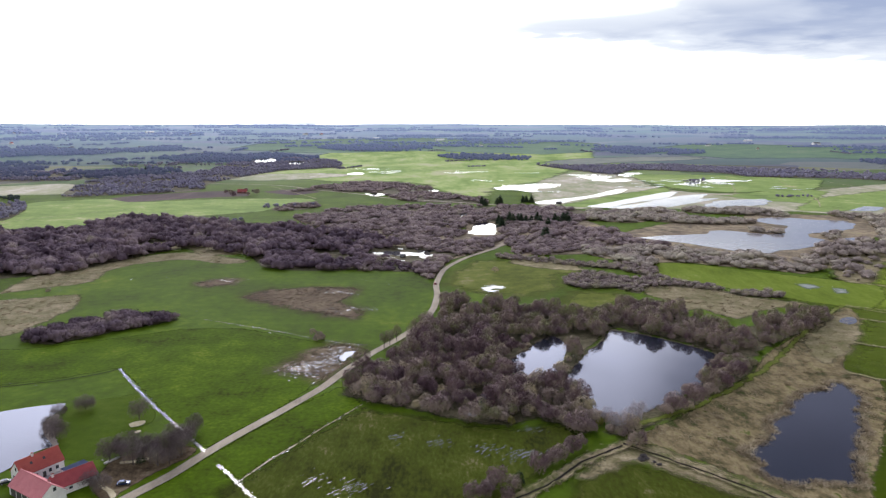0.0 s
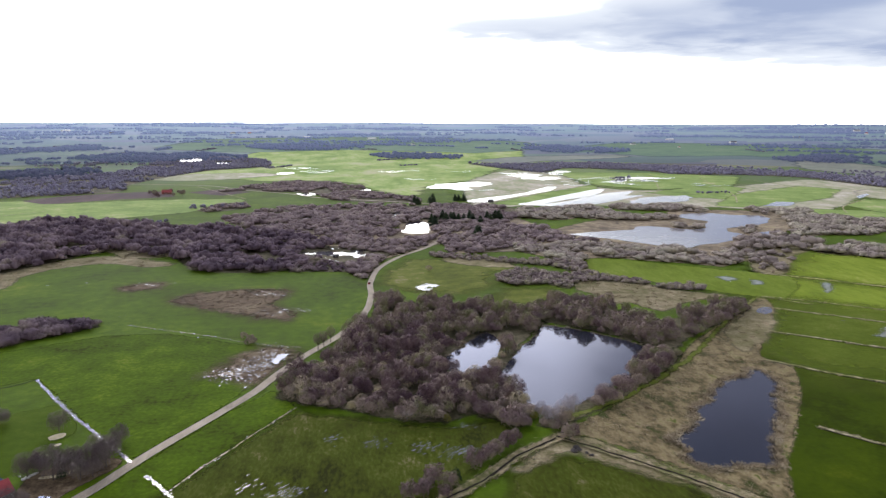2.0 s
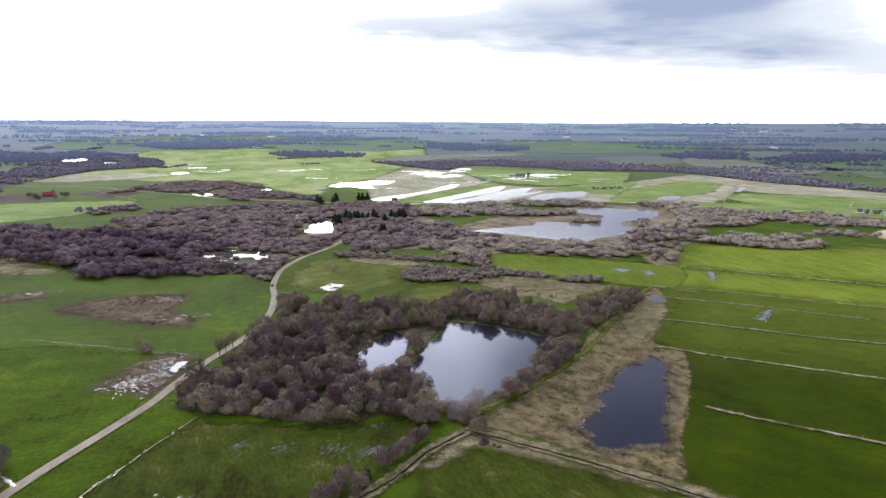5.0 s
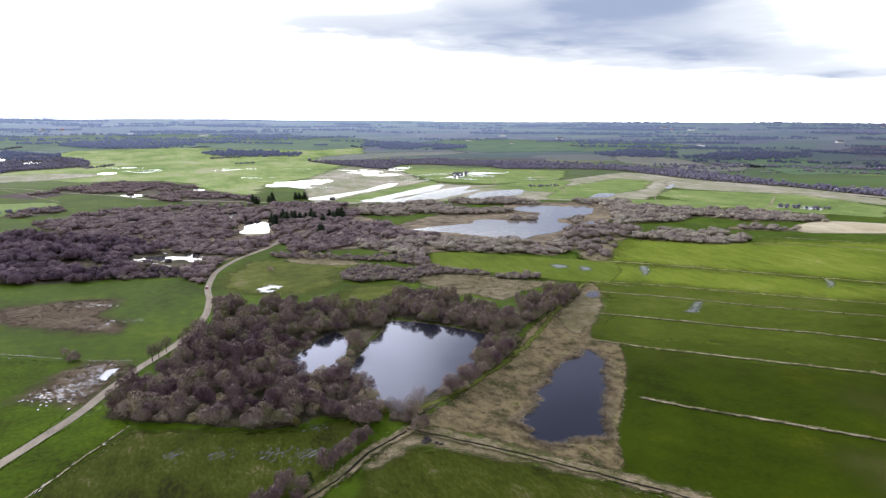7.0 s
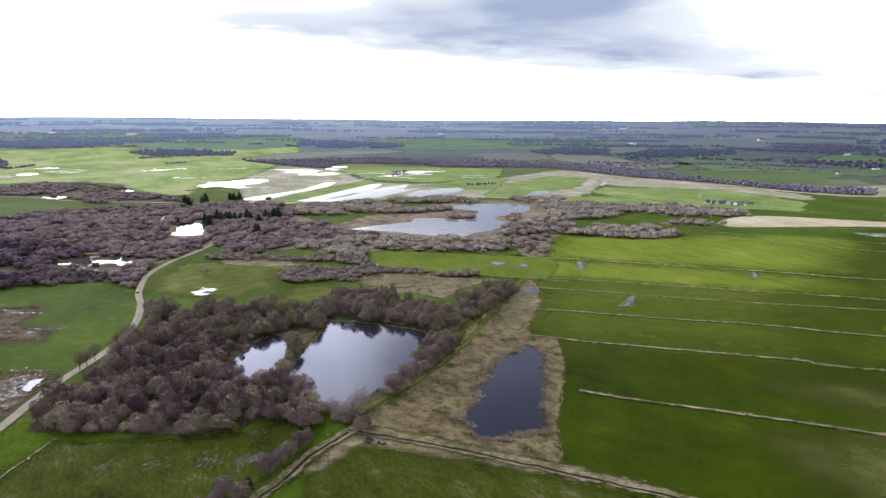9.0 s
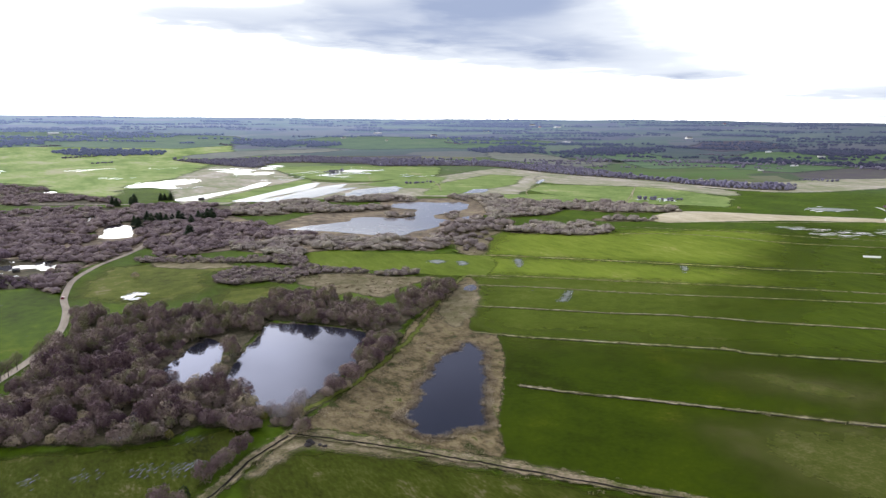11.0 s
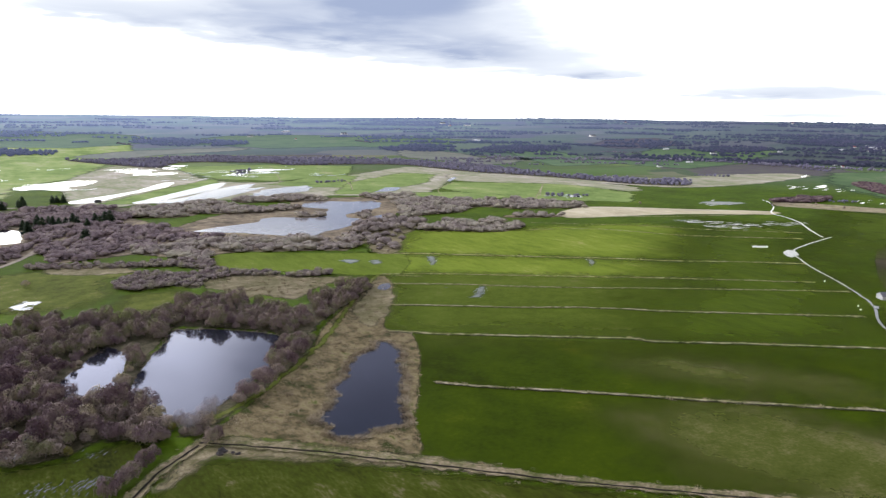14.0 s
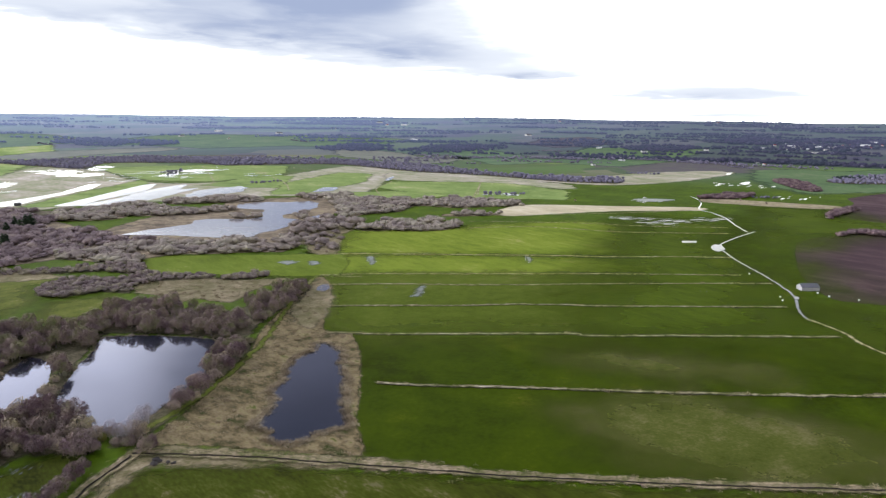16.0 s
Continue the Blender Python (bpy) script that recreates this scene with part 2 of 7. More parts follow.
FLOOR = [(0.0, (0.020, 0.022, 0.008)), (0.35, (0.050, 0.046, 0.022)), (0.65, (0.100, 0.085, 0.048)), (0.85, (0.150, 0.125, 0.075)), (1.0, (0.060, 0.075, 0.014))]
PLOUGH = [(0.0, (0.0364, 0.0213, 0.0240)), (0.5, (0.0607, 0.0355, 0.0381)), (1.0, (0.1129, 0.0711, 0.0704))]
M_CLOUD_SHADED = sward("grass_cloud_shaded", CLOUD_SHADED, scales=(75, 18, 2.4), weights=(0.46, 0.32, 0.22), ragged=1.0, spread=3.6)
M_LEFT = sward("grass_left", GRASS, scales=(90, 18, 2.0), ragged=3.0, spread=4.4, shift=131)
# darker grass with a soft rim: sunlight fading eastward, painted in
M_EAST = sward("grass_east", [(0, (0.0360, 0.0488, 0.0050)), (0.4, (0.0542, 0.0804, 0.0050)), (0.75, (0.0696, 0.0999, 0.0066)), (1, (0.1031, 0.1170, 0.0198))], ragged=60.0, edge=1.0, streak=(-62, 0.3), shift=83)
# hay grass, its blue raised for painted haze
M_HAY = sward("grass_hay", [(0, (0.0775, 0.1071, 0.0112)), (0.4, (0.1100, 0.1507, 0.0150)), (0.75, (0.1400, 0.1823, 0.0226)), (1, (0.2125, 0.2127, 0.0751))], ragged=5.0, streak=(-62, 0.3), shift=51)
M_PADDOCK = sward("grass_paddock", [(0, (0.0558, 0.0618, 0.0117)), (0.4, (0.0920, 0.1093, 0.0174)), (0.75, (0.1281, 0.1426, 0.0274)), (1, (0.2229, 0.1782, 0.0973))], scales=(40, 9, 1.6), ragged=15.0, edge=0.7, spread=4.4, shift=77)
M_PADDOCK_VERGE = sward("grass_verge", [(0, (0.0558, 0.0618, 0.0117)), (0.4, (0.0820, 0.1000, 0.0140)), (0.75, (0.1100, 0.1250, 0.0240)), (1, (0.1800, 0.1500, 0.0800))], scales=(20, 5, 1.2), ragged=2.0, shift=27)
# middle tone between the painted sunlight and painted shade
M_MIDFIELD = sward("grass_middle", [(0, (0.0511, 0.0671, 0.0069)), (0.4, (0.0704, 0.0963, 0.0085)), (0.75, (0.0909, 0.1174, 0.0136)), (1, (0.1363, 0.1361, 0.0372))], ragged=40.0, edge=1.0, shift=23)
# painted sunlight, fading out over a wide soft rim
M_STRIP = sward("grass_strip", SPRING_SUN, ragged=24.0, edge=1.0, streak=(-62, 0.3), shift=11)
M_SUN_BRIGHT = sward("grass_sun_bright", SUN_BRIGHT, ragged=26.0, edge=1.0, streak=(-62, 0.3), shift=7)
# far meadow: sunlight and some haze painted into its colours
M_SUNNY_FAR = sward("grass_sunlit_far", SUNNY, scales=(210, 60, 9), weights=(0.4, 0.4, 0.2), ragged=38.0, streak=(14, 0.35), spread=4.6, shift=57)
M_ROUGH = sward("grass_rough", ROUGH, scales=(40, 8, 1.3), ragged=5.0, edge=0.8, spread=4.4, streak=(20, 0.4), shift=13)
M_THIN = sward("thin_grass", THIN, scales=(35, 9, 1.5), ragged=24.0, rimsize=30.0, edge=0.95, shift=19)
M_STRAW = sward("dry_grass", STRAW, scales=(25, 6, 1.0), ragged=3.5, shift=3, sheen=(0.08, (1.0, 0.85, 0.6)))
M_STRAW_SOFT = sward("dry_grass_soft", [(0, (0.06, 0.07, 0.014)), (0.35, (0.13, 0.115, 0.05)), (0.65, (0.22, 0.18, 0.10)), (1, (0.34, 0.285, 0.175))], scales=(25, 7, 1.2), ragged=7.0, edge=0.4, shift=3, sheen=(0.08, (1.0, 0.85, 0.6)))
# far straw, paled and blued to paint in haze
M_STRAW_HAZED = sward("dry_grass_hazed", [(0, (0.1691, 0.2075, 0.0750)), (0.4, (0.2767, 0.2767, 0.1595)), (0.7, (0.3997, 0.3535, 0.2626)), (1, (0.5534, 0.4765, 0.3750))], scales=(120, 30, 7), ragged=18.0, streak=(20, 0.4), shift=91, sheen=(0.08, (1.0, 0.85, 0.6)))
# straw paled to hold the sun streak in its colour
M_PALE = sward("pale_straw", PALE, scales=(60, 12, 2), ragged=6.0, streak=(-62, 0.3), shift=17, sheen=(0.08, (1.0, 0.85, 0.6)))
M_REED = sward("reed_litter", REED, scales=(13, 4, 1.1), spread=4.8, weights=(0.46, 0.34, 0.20), streak=(58, 0.5), ragged=3.0, bump=0.5, shift=41, sheen=(0.08, (1.0, 0.85, 0.6)))
M_PEAT = sward("peat_rushes", PEAT, scales=(30, 7, 1.2), ragged=12.0, rimsize=14.0, edge=0.8, bump=0.4, shift=23, sheen=(0.08, (1.0, 0.85, 0.6)))
M_FLOOR = sward("wood_floor", FLOOR, scales=(30, 7, 1.4), ragged=5.0, shift=29, sheen=(0.08, (1.0, 0.85, 0.6)))
M_SEDGE = sward("carr_sedge", [(0, (0.0604, 0.0504, 0.0330)), (0.4, (0.1466, 0.1142, 0.0726)), (0.75, (0.3105, 0.2436, 0.1485)), (1, (0.1897, 0.2016, 0.0577))], scales=(45, 10, 2), ragged=6.0, shift=37, sheen=(0.08, (1.0, 0.85, 0.6)))
M_PLOUGH = sward("ploughed_soil", PLOUGH, scales=(80, 16, 1.6), ragged=1.5, streak=(-20, 0.12), bump=0.4, shift=5, sheen=(0.08, (1.0, 0.85, 0.6)))
# hill fields with a haze glow painted over their own colour
M_HILL_GREEN_HAZED = sward("hill_grass_hazed", [(0, (0.045, 0.075, 0.022)), (0.4, (0.072, 0.118, 0.034)), (0.7, (0.092, 0.145, 0.042)), (1, (0.150, 0.165, 0.080))], scales=(200, 60, 12), ragged=40.0, edge=0.5, shift=63, haze=0.10)
M_HILL_TAN_HAZED = sward("hill_stubble_hazed", [(0, (0.085, 0.095, 0.045)), (0.5, (0.145, 0.140, 0.080)), (1, (0.20, 0.185, 0.12))], scales=(200, 60, 12), ragged=30.0, edge=0.5, shift=33, haze=0.10)
M_HILL_SOIL_HAZED = sward("hill_soil_hazed", [(0, (0.055, 0.040, 0.048)), (0.5, (0.075, 0.058, 0.064)), (1, (0.11, 0.09, 0.09))], scales=(200, 60, 12), ragged=30.0, edge=0.5, shift=13, haze=0.12)
# far grass, lighter and bluer than near: haze put into the colour
M_GREEN_HAZED = sward("grass_hazed", [(0, (0.1175, 0.1651, 0.0458)), (0.4, (0.1762, 0.2438, 0.0668)), (0.7, (0.2350, 0.2987, 0.0880)), (1, (0.3860, 0.3537, 0.1934))], scales=(140, 35, 7), ragged=16.0, shift=63)
M_WATER = water("still_water")
M_LAKE = water("lake_water", (0.15, 0.145, 0.15), rough=0.08)
M_SHALLOW = water("flood_water", (0.10, 0.10, 0.10), rough=0.12)
M_FLOOD = water("broken_flood_water", (0.10, 0.10, 0.10), 0.012, 42.0, 55.0, 0.8, 0.12)
M_SWAMP = water("broken_swamp_water", (0.05, 0.05, 0.05), 0.012, 24.0, 24.0, 0.8, 0.05)
M_BROOK = water("broken_ditch_water", (0.10, 0.10, 0.10), 0.012, 1.1, 2.6, 0.8, 0.10)
M_TARN = water("broken_pond_water", (0.03, 0.03, 0.03), 0.012, 8.0, 9.0, 0.8, 0.05)


def ground_material(name, haze=0.0, dim=(1.0, 1.0, 1.0)):
    m, n, bsdf, out = blank(name)
    pos = position(n)
    near = n.ramp(n.math("ADD", n.math("MULTIPLY", n.math("SUBTRACT", n.math("ADD", n.math("MULTIPLY", n.noise(pos, 1 / 60, 4), 0.5), n.math("MULTIPLY", n.noise(pos, 1 / 7, 5, 0.7), 0.5)), 0.5), 3.0), 0.5, clamp=True), GRASS)
    # patchwork of distant fields
    bent = n.node("ShaderNodeVectorMath", operation="ADD")
    wob = n.node("ShaderNodeTexNoise")
    n.put(wob.inputs["Vector"], pos)
    wob.inputs["Scale"].default_value = 1 / 400
    sc = n.node("ShaderNodeVectorMath", operation="SCALE")
    n.put(sc.inputs[0], wob.outputs["Color"]), n.put(sc.inputs["Scale"], 150.0)
    n.put(bent.inputs[0], pos), n.put(bent.inputs[1], sc.outputs[0])
    cells = n.node("ShaderNodeTexVoronoi", distance="CHEBYCHEV")
    n.put(cells.inputs["Vector"], n.scaled(bent.outputs[0], (1 / 330, 1 / 210, 0), 24))
    cells.inputs["Scale"].default_value = 1.0
    pick = n.node("ShaderNodeSeparateColor")
    n.put(pick.inputs[0], cells.outputs["Color"])
    far = n.node("ShaderNodeValToRGB")
    far.color_ramp.interpolation = "CONSTANT"
    tones = [(0, (0.080, 0.125, 0.040)), (0.18, (0.060, 0.095, 0.050)), (0.32, (0.090, 0.155, 0.045)), (0.50, (0.170, 0.170, 0.105)), (0.58, (0.090, 0.075, 0.085)), (0.66, (0.070, 0.120, 0.050)), (0.82, (0.140, 0.140, 0.095)), (0.90, (0.140, 0.195, 0.060))]
    while len(far.color_ramp.elements) < len(tones):
        far.color_ramp.elements.new(0.5)
    for e, (p, c) in zip(far.color_ramp.elements, tones):
        e.position, e.color = p, (*c, 1)
    n.put(far.inputs[0], pick.outputs[0])
    farc = n.mix(n.smooth(n.noise(pos, 1 / 45, 4, 0.65), 0.35, 0.7, 0, 0.5), far.outputs[0], (0.125, 0.130, 0.075))
    # distance painted in: a dimming cast, and purple away from the sun
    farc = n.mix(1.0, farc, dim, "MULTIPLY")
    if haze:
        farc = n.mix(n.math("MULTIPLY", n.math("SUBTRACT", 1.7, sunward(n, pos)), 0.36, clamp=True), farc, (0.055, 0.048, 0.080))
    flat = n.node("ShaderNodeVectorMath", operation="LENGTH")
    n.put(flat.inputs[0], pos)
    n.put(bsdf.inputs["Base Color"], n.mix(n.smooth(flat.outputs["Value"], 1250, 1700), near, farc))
    bsdf.inputs["Roughness"].default_value = 0.95
    bsdf.inputs["Specular IOR Level"].default_value = 0.07
    bsdf.inputs["Specular Tint"].default_value = (0.75, 1.0, 0.30, 1)
    bumped(n, bsdf, n.noise(pos, 0.9, 3), 0.25)
    # painted haze: blue emission that grows with distance
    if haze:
        bsdf.inputs["Emission Color"].default_value = (*HAZE_GLOW, 1)
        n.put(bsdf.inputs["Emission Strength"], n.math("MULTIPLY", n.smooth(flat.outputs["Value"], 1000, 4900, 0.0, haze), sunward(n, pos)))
    return m



M_GROUND = ground_material("open_ground")
M_BACKDROP = ground_material("distant_land_hazed", 0.40, (0.62, 0.62, 0.72))
M_ROAD = sward("gravel_road", [(0, (0.2074, 0.1710, 0.1250)), (0.5, (0.3172, 0.2679, 0.1950)), (1, (0.4148, 0.3534, 0.2600))], scales=(20, 3, 0.5), ragged=0.3, streak=(-26, 0.3), bump=0.05, sheen=(0.08, (1.0, 0.85, 0.6)))
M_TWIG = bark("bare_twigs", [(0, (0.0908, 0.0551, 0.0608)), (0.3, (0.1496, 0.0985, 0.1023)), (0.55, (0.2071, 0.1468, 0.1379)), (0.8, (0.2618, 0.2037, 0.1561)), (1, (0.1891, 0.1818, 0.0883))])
M_WILLOW = bark("willow_twigs", [(0, (0.2123, 0.1576, 0.1320)), (0.5, (0.3357, 0.2627, 0.2035)), (1, (0.4032, 0.3421, 0.1882))])
M_LAKEWILLOW = bark("lake_willow_twigs", [(0, (0.1997, 0.1597, 0.1382)), (0.4, (0.2696, 0.2217, 0.1843)), (0.75, (0.3295, 0.2845, 0.2202)), (1, (0.3694, 0.3345, 0.2406))], 18.0)
M_CARR = bark("carr_twigs", [(0, (0.1385, 0.1006, 0.1007)), (0.35, (0.2199, 0.1663, 0.1587)), (0.65, (0.2850, 0.2243, 0.1974)), (1, (0.3257, 0.2785, 0.2013))], 14.0)
M_SCRUB = bark("scrub_twigs", [(0, (0.1431, 0.1007, 0.0979)), (0.4, (0.2289, 0.1774, 0.1632)), (0.7, (0.3053, 0.2541, 0.2099)), (1, (0.2862, 0.2637, 0.1399))], 9.0)
M_ALDER = bark("alder_twigs", [(0, (0.0643, 0.0425, 0.0571)), (0.4, (0.1376, 0.0977, 0.1134)), (0.7, (0.2158, 0.1615, 0.1638)), (1, (0.2386, 0.2040, 0.1429))], 24.0)
M_SPRUCE = bark("spruce_far", [(0, (0.020, 0.030, 0.030)), (1, (0.038, 0.052, 0.046))], 20.0)
# twigs turned blue-violet: distance haze painted into the colour
M_FARWOOD_HAZED = bark("distant_twigs_hazed", [(0, (0.130, 0.115, 0.160)), (0.5, (0.185, 0.170, 0.225)), (1, (0.230, 0.215, 0.235))], 35.0)
M_GREYTWIG = bark("birch_twigs", [(0, (0.30, 0.265, 0.275)), (1, (0.40, 0.36, 0.36))], 6.0)
M_STALK = bark("reed_stalks", [(0, (0.22, 0.17, 0.105)), (0.5, (0.33, 0.265, 0.165)), (1, (0.40, 0.345, 0.225))], 12.0)
M_BACKWOOD_HAZED = bark("backdrop_woods", [(0, (0.020, 0.016, 0.034)), (0.5, (0.042, 0.032, 0.054)), (1, (0.030, 0.034, 0.040))], 120.0)
# painted haze: these woods glow blue, the more so the further off
_n = Net(M_BACKWOOD_HAZED.node_tree)
_b = next(x for x in M_BACKWOOD_HAZED.node_tree.nodes if x.type == "BSDF_PRINCIPLED")
_b.inputs["Emission Color"].default_value = (*HAZE_GLOW, 1)
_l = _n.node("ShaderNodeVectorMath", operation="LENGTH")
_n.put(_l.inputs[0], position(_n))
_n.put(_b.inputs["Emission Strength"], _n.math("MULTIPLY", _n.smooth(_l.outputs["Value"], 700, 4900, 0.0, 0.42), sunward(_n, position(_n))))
M_NEEDLE = bark("conifer_needles", [(0, (0.016, 0.026, 0.013)), (0.5, (0.026, 0.042, 0.019)), (1, (0.042, 0.058, 0.024))], 4.0)
M_MOSS = bark("budding_twigs", [(0, (0.15, 0.14, 0.03)), (1, (0.24, 0.22, 0.05))], 4.0)
M_BARK = bark("bark", [(0, (0.06, 0.05, 0.042)), (1, (0.13, 0.11, 0.095))], 2.0)
M_BIRCH = bark("birch_bark", [(0, (0.30, 0.28, 0.26)), (1, (0.50, 0.48, 0.45))], 1.0)
M_WET = sward("waterlogged_grass", [(0, (0.085, 0.105, 0.04)), (0.5, (0.15, 0.165, 0.12)), (1, (0.24, 0.25, 0.25))], scales=(9, 3, 0.7), ragged=4.0, edge=0.8, rough=0.45, sheen=(0.5, (1, 1, 1)), shift=15)


# ---------------------------------------------------------------- shapes
def rise(x, y):
    """Height of the land: a wide level plain that climbs to low hills far out."""
    r = np.hypot(x, y)
    z = 96.0 * np.clip((r - 2000.0) / 2900.0, 0, 1.02) ** 1.3
    a = np.arctan2(x, y)
    roll = np.sin(a * 9 + 0.6) * 2.2 + np.sin(a * 23 + 2.0) * 1.6 + np.sin(a * 51) * 0.8
    east = 9.0 * np.clip((a - 0.25) / 0.6, 0, 1)
    return z + (roll + east) * np.clip((r - 3700.0) / 1100.0, 0, 1)


def mesh_object(name, verts, faces, materials, parent=None, label="", smooth=False, slots=None):
    me = bpy.data.meshes.new(name)
    me.from_pydata([tuple(v) for v in verts] if not isinstance(verts, np.ndarray) else verts.tolist(), [], faces if isinstance(faces, list) else faces.tolist())
    for m in materials if isinstance(materials, (list, tuple)) else [materials]:
        me.materials.append(m)
    if slots is not None:
        me.polygons.foreach_set("material_index", np.asarray(slots, dtype=np.int32))
    if smooth:
        me.polygons.foreach_set("use_smooth", np.ones(len(me.polygons), dtype=bool))
    me.update()
    ob = new(name, me)
    if parent:
        ob.parent = parent
    if label:
        ob["label"] = label
    return ob


def part(name, bm, material, parent, label=""):
    me = bpy.data.meshes.new(name)
    bm.to_mesh(me)
    bm.free()
    me.materials.append(material)
    ob = new(name, me)
    ob.parent = parent
    if label:
        ob["label"] = label
    return ob


def curve(points, closed=False, step=4.0, ease=0.4):
    """A smooth line through the points, sampled about every step metres."""
    p = np.array(points, float)
    n = len(p)
    out = []
    for i in range(n if closed else n - 1):
        if closed:
            a, b, c, d = p[(i - 1) % n], p[i], p[(i + 1) % n], p[(i + 2) % n]
        else:
            b, c = p[i], p[i + 1]
            a, d = p[max(i - 1, 0)], p[min(i + 2, n - 1)]
        k = max(2, int(np.linalg.norm(c - b) / step))
        for s in np.arange(k) / k:
            m0, m1 = (c - a) * ease, (d - b) * ease
            out.append(b * (2 * s**3 - 3 * s**2 + 1) + m0 * (s**3 - 2 * s**2 + s) + c * (3 * s**2 - 2 * s**3) + m1 * (s**3 - s**2))
    if not closed:
        out.append(p[-1])
    return np.array(out)


def wander(pts, amount, size, seed):
    """Push points about by smooth noise, so that a bank is uneven."""
    out = pts.copy()
    for i, (x, y) in enumerate(pts):
        v = noise.noise_vector((x / size, y / size, seed)) + 0.7 * noise.noise_vector((x / size * 2.7, y / size * 2.7, seed + 9))
        out[i] += np.array((v.x, v.y)) * amount
    return out


def inside(poly, x, y):
    px, py = poly[:, 0], poly[:, 1]
    qx, qy = np.roll(px, -1), np.roll(py, -1)
    hit = np.zeros(len(x), bool)
    for i in range(len(poly)):
        if py[i] != qy[i]:
            cross = (py[i] > y) != (qy[i] > y)
            hit ^= cross & (x < (qx[i] - px[i]) * (y - py[i]) / (qy[i] - py[i]) + px[i])
    return hit


def rim_distance(poly, x, y):
    """Metres to the outline, positive inside."""
    best = np.full(len(x), 1e9)
    for a, b in zip(poly, np.roll(poly, -1, axis=0)):
        d = b - a
        t = np.clip(((x - a[0]) * d[0] + (y - a[1]) * d[1]) / max(d @ d, 1e-9), 0, 1)
        best = np.minimum(best, np.hypot(x - a[0] - t * d[0], y - a[1] - t * d[1]))
    return np.where(inside(poly, x, y), best, -best)


def spread(name, points, material, layer, label, category, margin=3.0, cells=70):
    """A sheet of ground cover over an outline; 'cover' holds the distance to its rim."""
    poly = curve(points, True, 12.0, 0.12 if category in ("meadow", "ploughed field") else 0.4)
    lo, hi = poly.min(0) - margin * 2, poly.max(0) + margin * 2
    step = max((hi - lo).max() / cells, 1.0)
    nx, ny = (np.ceil((hi - lo) / step).astype(int)) + 1
    gx, gy = np.meshgrid(lo[0] + np.arange(nx) * step, lo[1] + np.arange(ny) * step)
    x, y = gx.ravel(), gy.ravel()
    cover = rim_distance(poly, x, y)
    keep = cover > -(margin * 1.3 + step * 1.5)
    i = (np.arange(ny - 1)[:, None] * nx + np.arange(nx - 1)[None]).ravel()
    quads = np.stack([i, i + 1, i + nx + 1, i + nx], 1)
    quads = quads[keep[quads].all(1) & (cover[quads] > -margin * 1.2).any(1)]
    used, quads = np.unique(quads, return_inverse=True)
    quads = quads.reshape(-1, 4)
    x, y = x[used], y[used]
    lift = 0.02 + layer * 0.035 + np.clip((np.hypot(x, y) - 900) / 2500, 0, 1) * 0.25 * (1 + layer)
    ob = mesh_object(name, np.stack([x, y, rise(x, y) + lift], 1), quads, material)
    at = ob.data.attributes.new("cover", "FLOAT", "POINT")
    at.data.foreach_set("value", cover[used].astype(np.float32))
    return tagged(ob, label, category, kind="structure")


def pool(name, points, material, label, z=0.3, step=2.5, rough=1.0, size=7.0, seed=0, category="pond"):
    line = curve(points, True, step, 0.2)
    if rough:
        line = wander(line, rough, size, seed)
    far = np.hypot(*line.mean(0))
    lift = z + (0.5 * np.clip((far - 900) / 1000, 0, 2))
    bm = bmesh.new()
    vs = [bm.verts.new((x, y, float(rise(x, y)) + lift)) for x, y in line]
    es = [bm.edges.new((a, b)) for a, b in zip(vs, vs[1:] + vs[:1])]
    bmesh.ops.triangle_fill(bm, use_beauty=True, edges=es, normal=(0, 0, 1))
    for f in bm.faces:
        if f.normal.z < 0:
            f.normal_flip()
    me = bpy.data.meshes.new(name)
    bm.to_mesh(me), bm.free()
    me.materials.append(material)
    return tagged(new(name, me), label, category, kind="structure"), line


def ribbon(name, points, width, material, layer, label, category, step=4.0, profile=None, wob=0.0, seed=0, parent=None):
    """A strip along a line. profile: (offset over half width, height) across it."""
    line = curve(points, False, step)
    if wob:
        line = wander(line, wob, 9.0, seed)
    tan = np.gradient(line, axis=0)
    tan /= np.linalg.norm(tan, axis=1)[:, None] + 1e-9
    side = np.stack([tan[:, 1], -tan[:, 0]], 1)
    profile = profile or [(-1.6, 0.0), (-1, 0.0), (0, 0.02), (1, 0.0), (1.6, 0.0)]
    k = len(profile)
    rows, cover = [], []
    lift = 0.02 + layer * 0.035
    for i, (p, s) in enumerate(zip(line, side)):
        for o, h in profile:
            w = width / 2 * (1 + (0.35 * noise.noise((p[0] / 6, p[1] / 6, seed + 3.1)) if wob else 0))
            q = p + s * o * w
            hh = h * (1 + 0.6 * noise.noise((q[0] / 2.5, q[1] / 2.5, seed))) if h > 0.1 else h
            rows.append((q[0], q[1], float(rise(q[0], q[1])) + lift + hh + 0.15 * np.clip((np.hypot(*q) - 900) / 600, 0, 1)))
            cover.append((1 - abs(o)) * w)
    faces = [(i * k + j, i * k + j + 1, (i + 1) * k + j + 1, (i + 1) * k + j) for i in range(len(line) - 1) for j in range(k - 1)]
    ob = mesh_object(name, rows, faces, material, parent)
    at = ob.data.attributes.new("cover", "FLOAT", "POINT")
    at.data.foreach_set("value", np.array(cover, np.float32))
    return tagged(ob, label, category, kind="structure" if not parent else ""), line


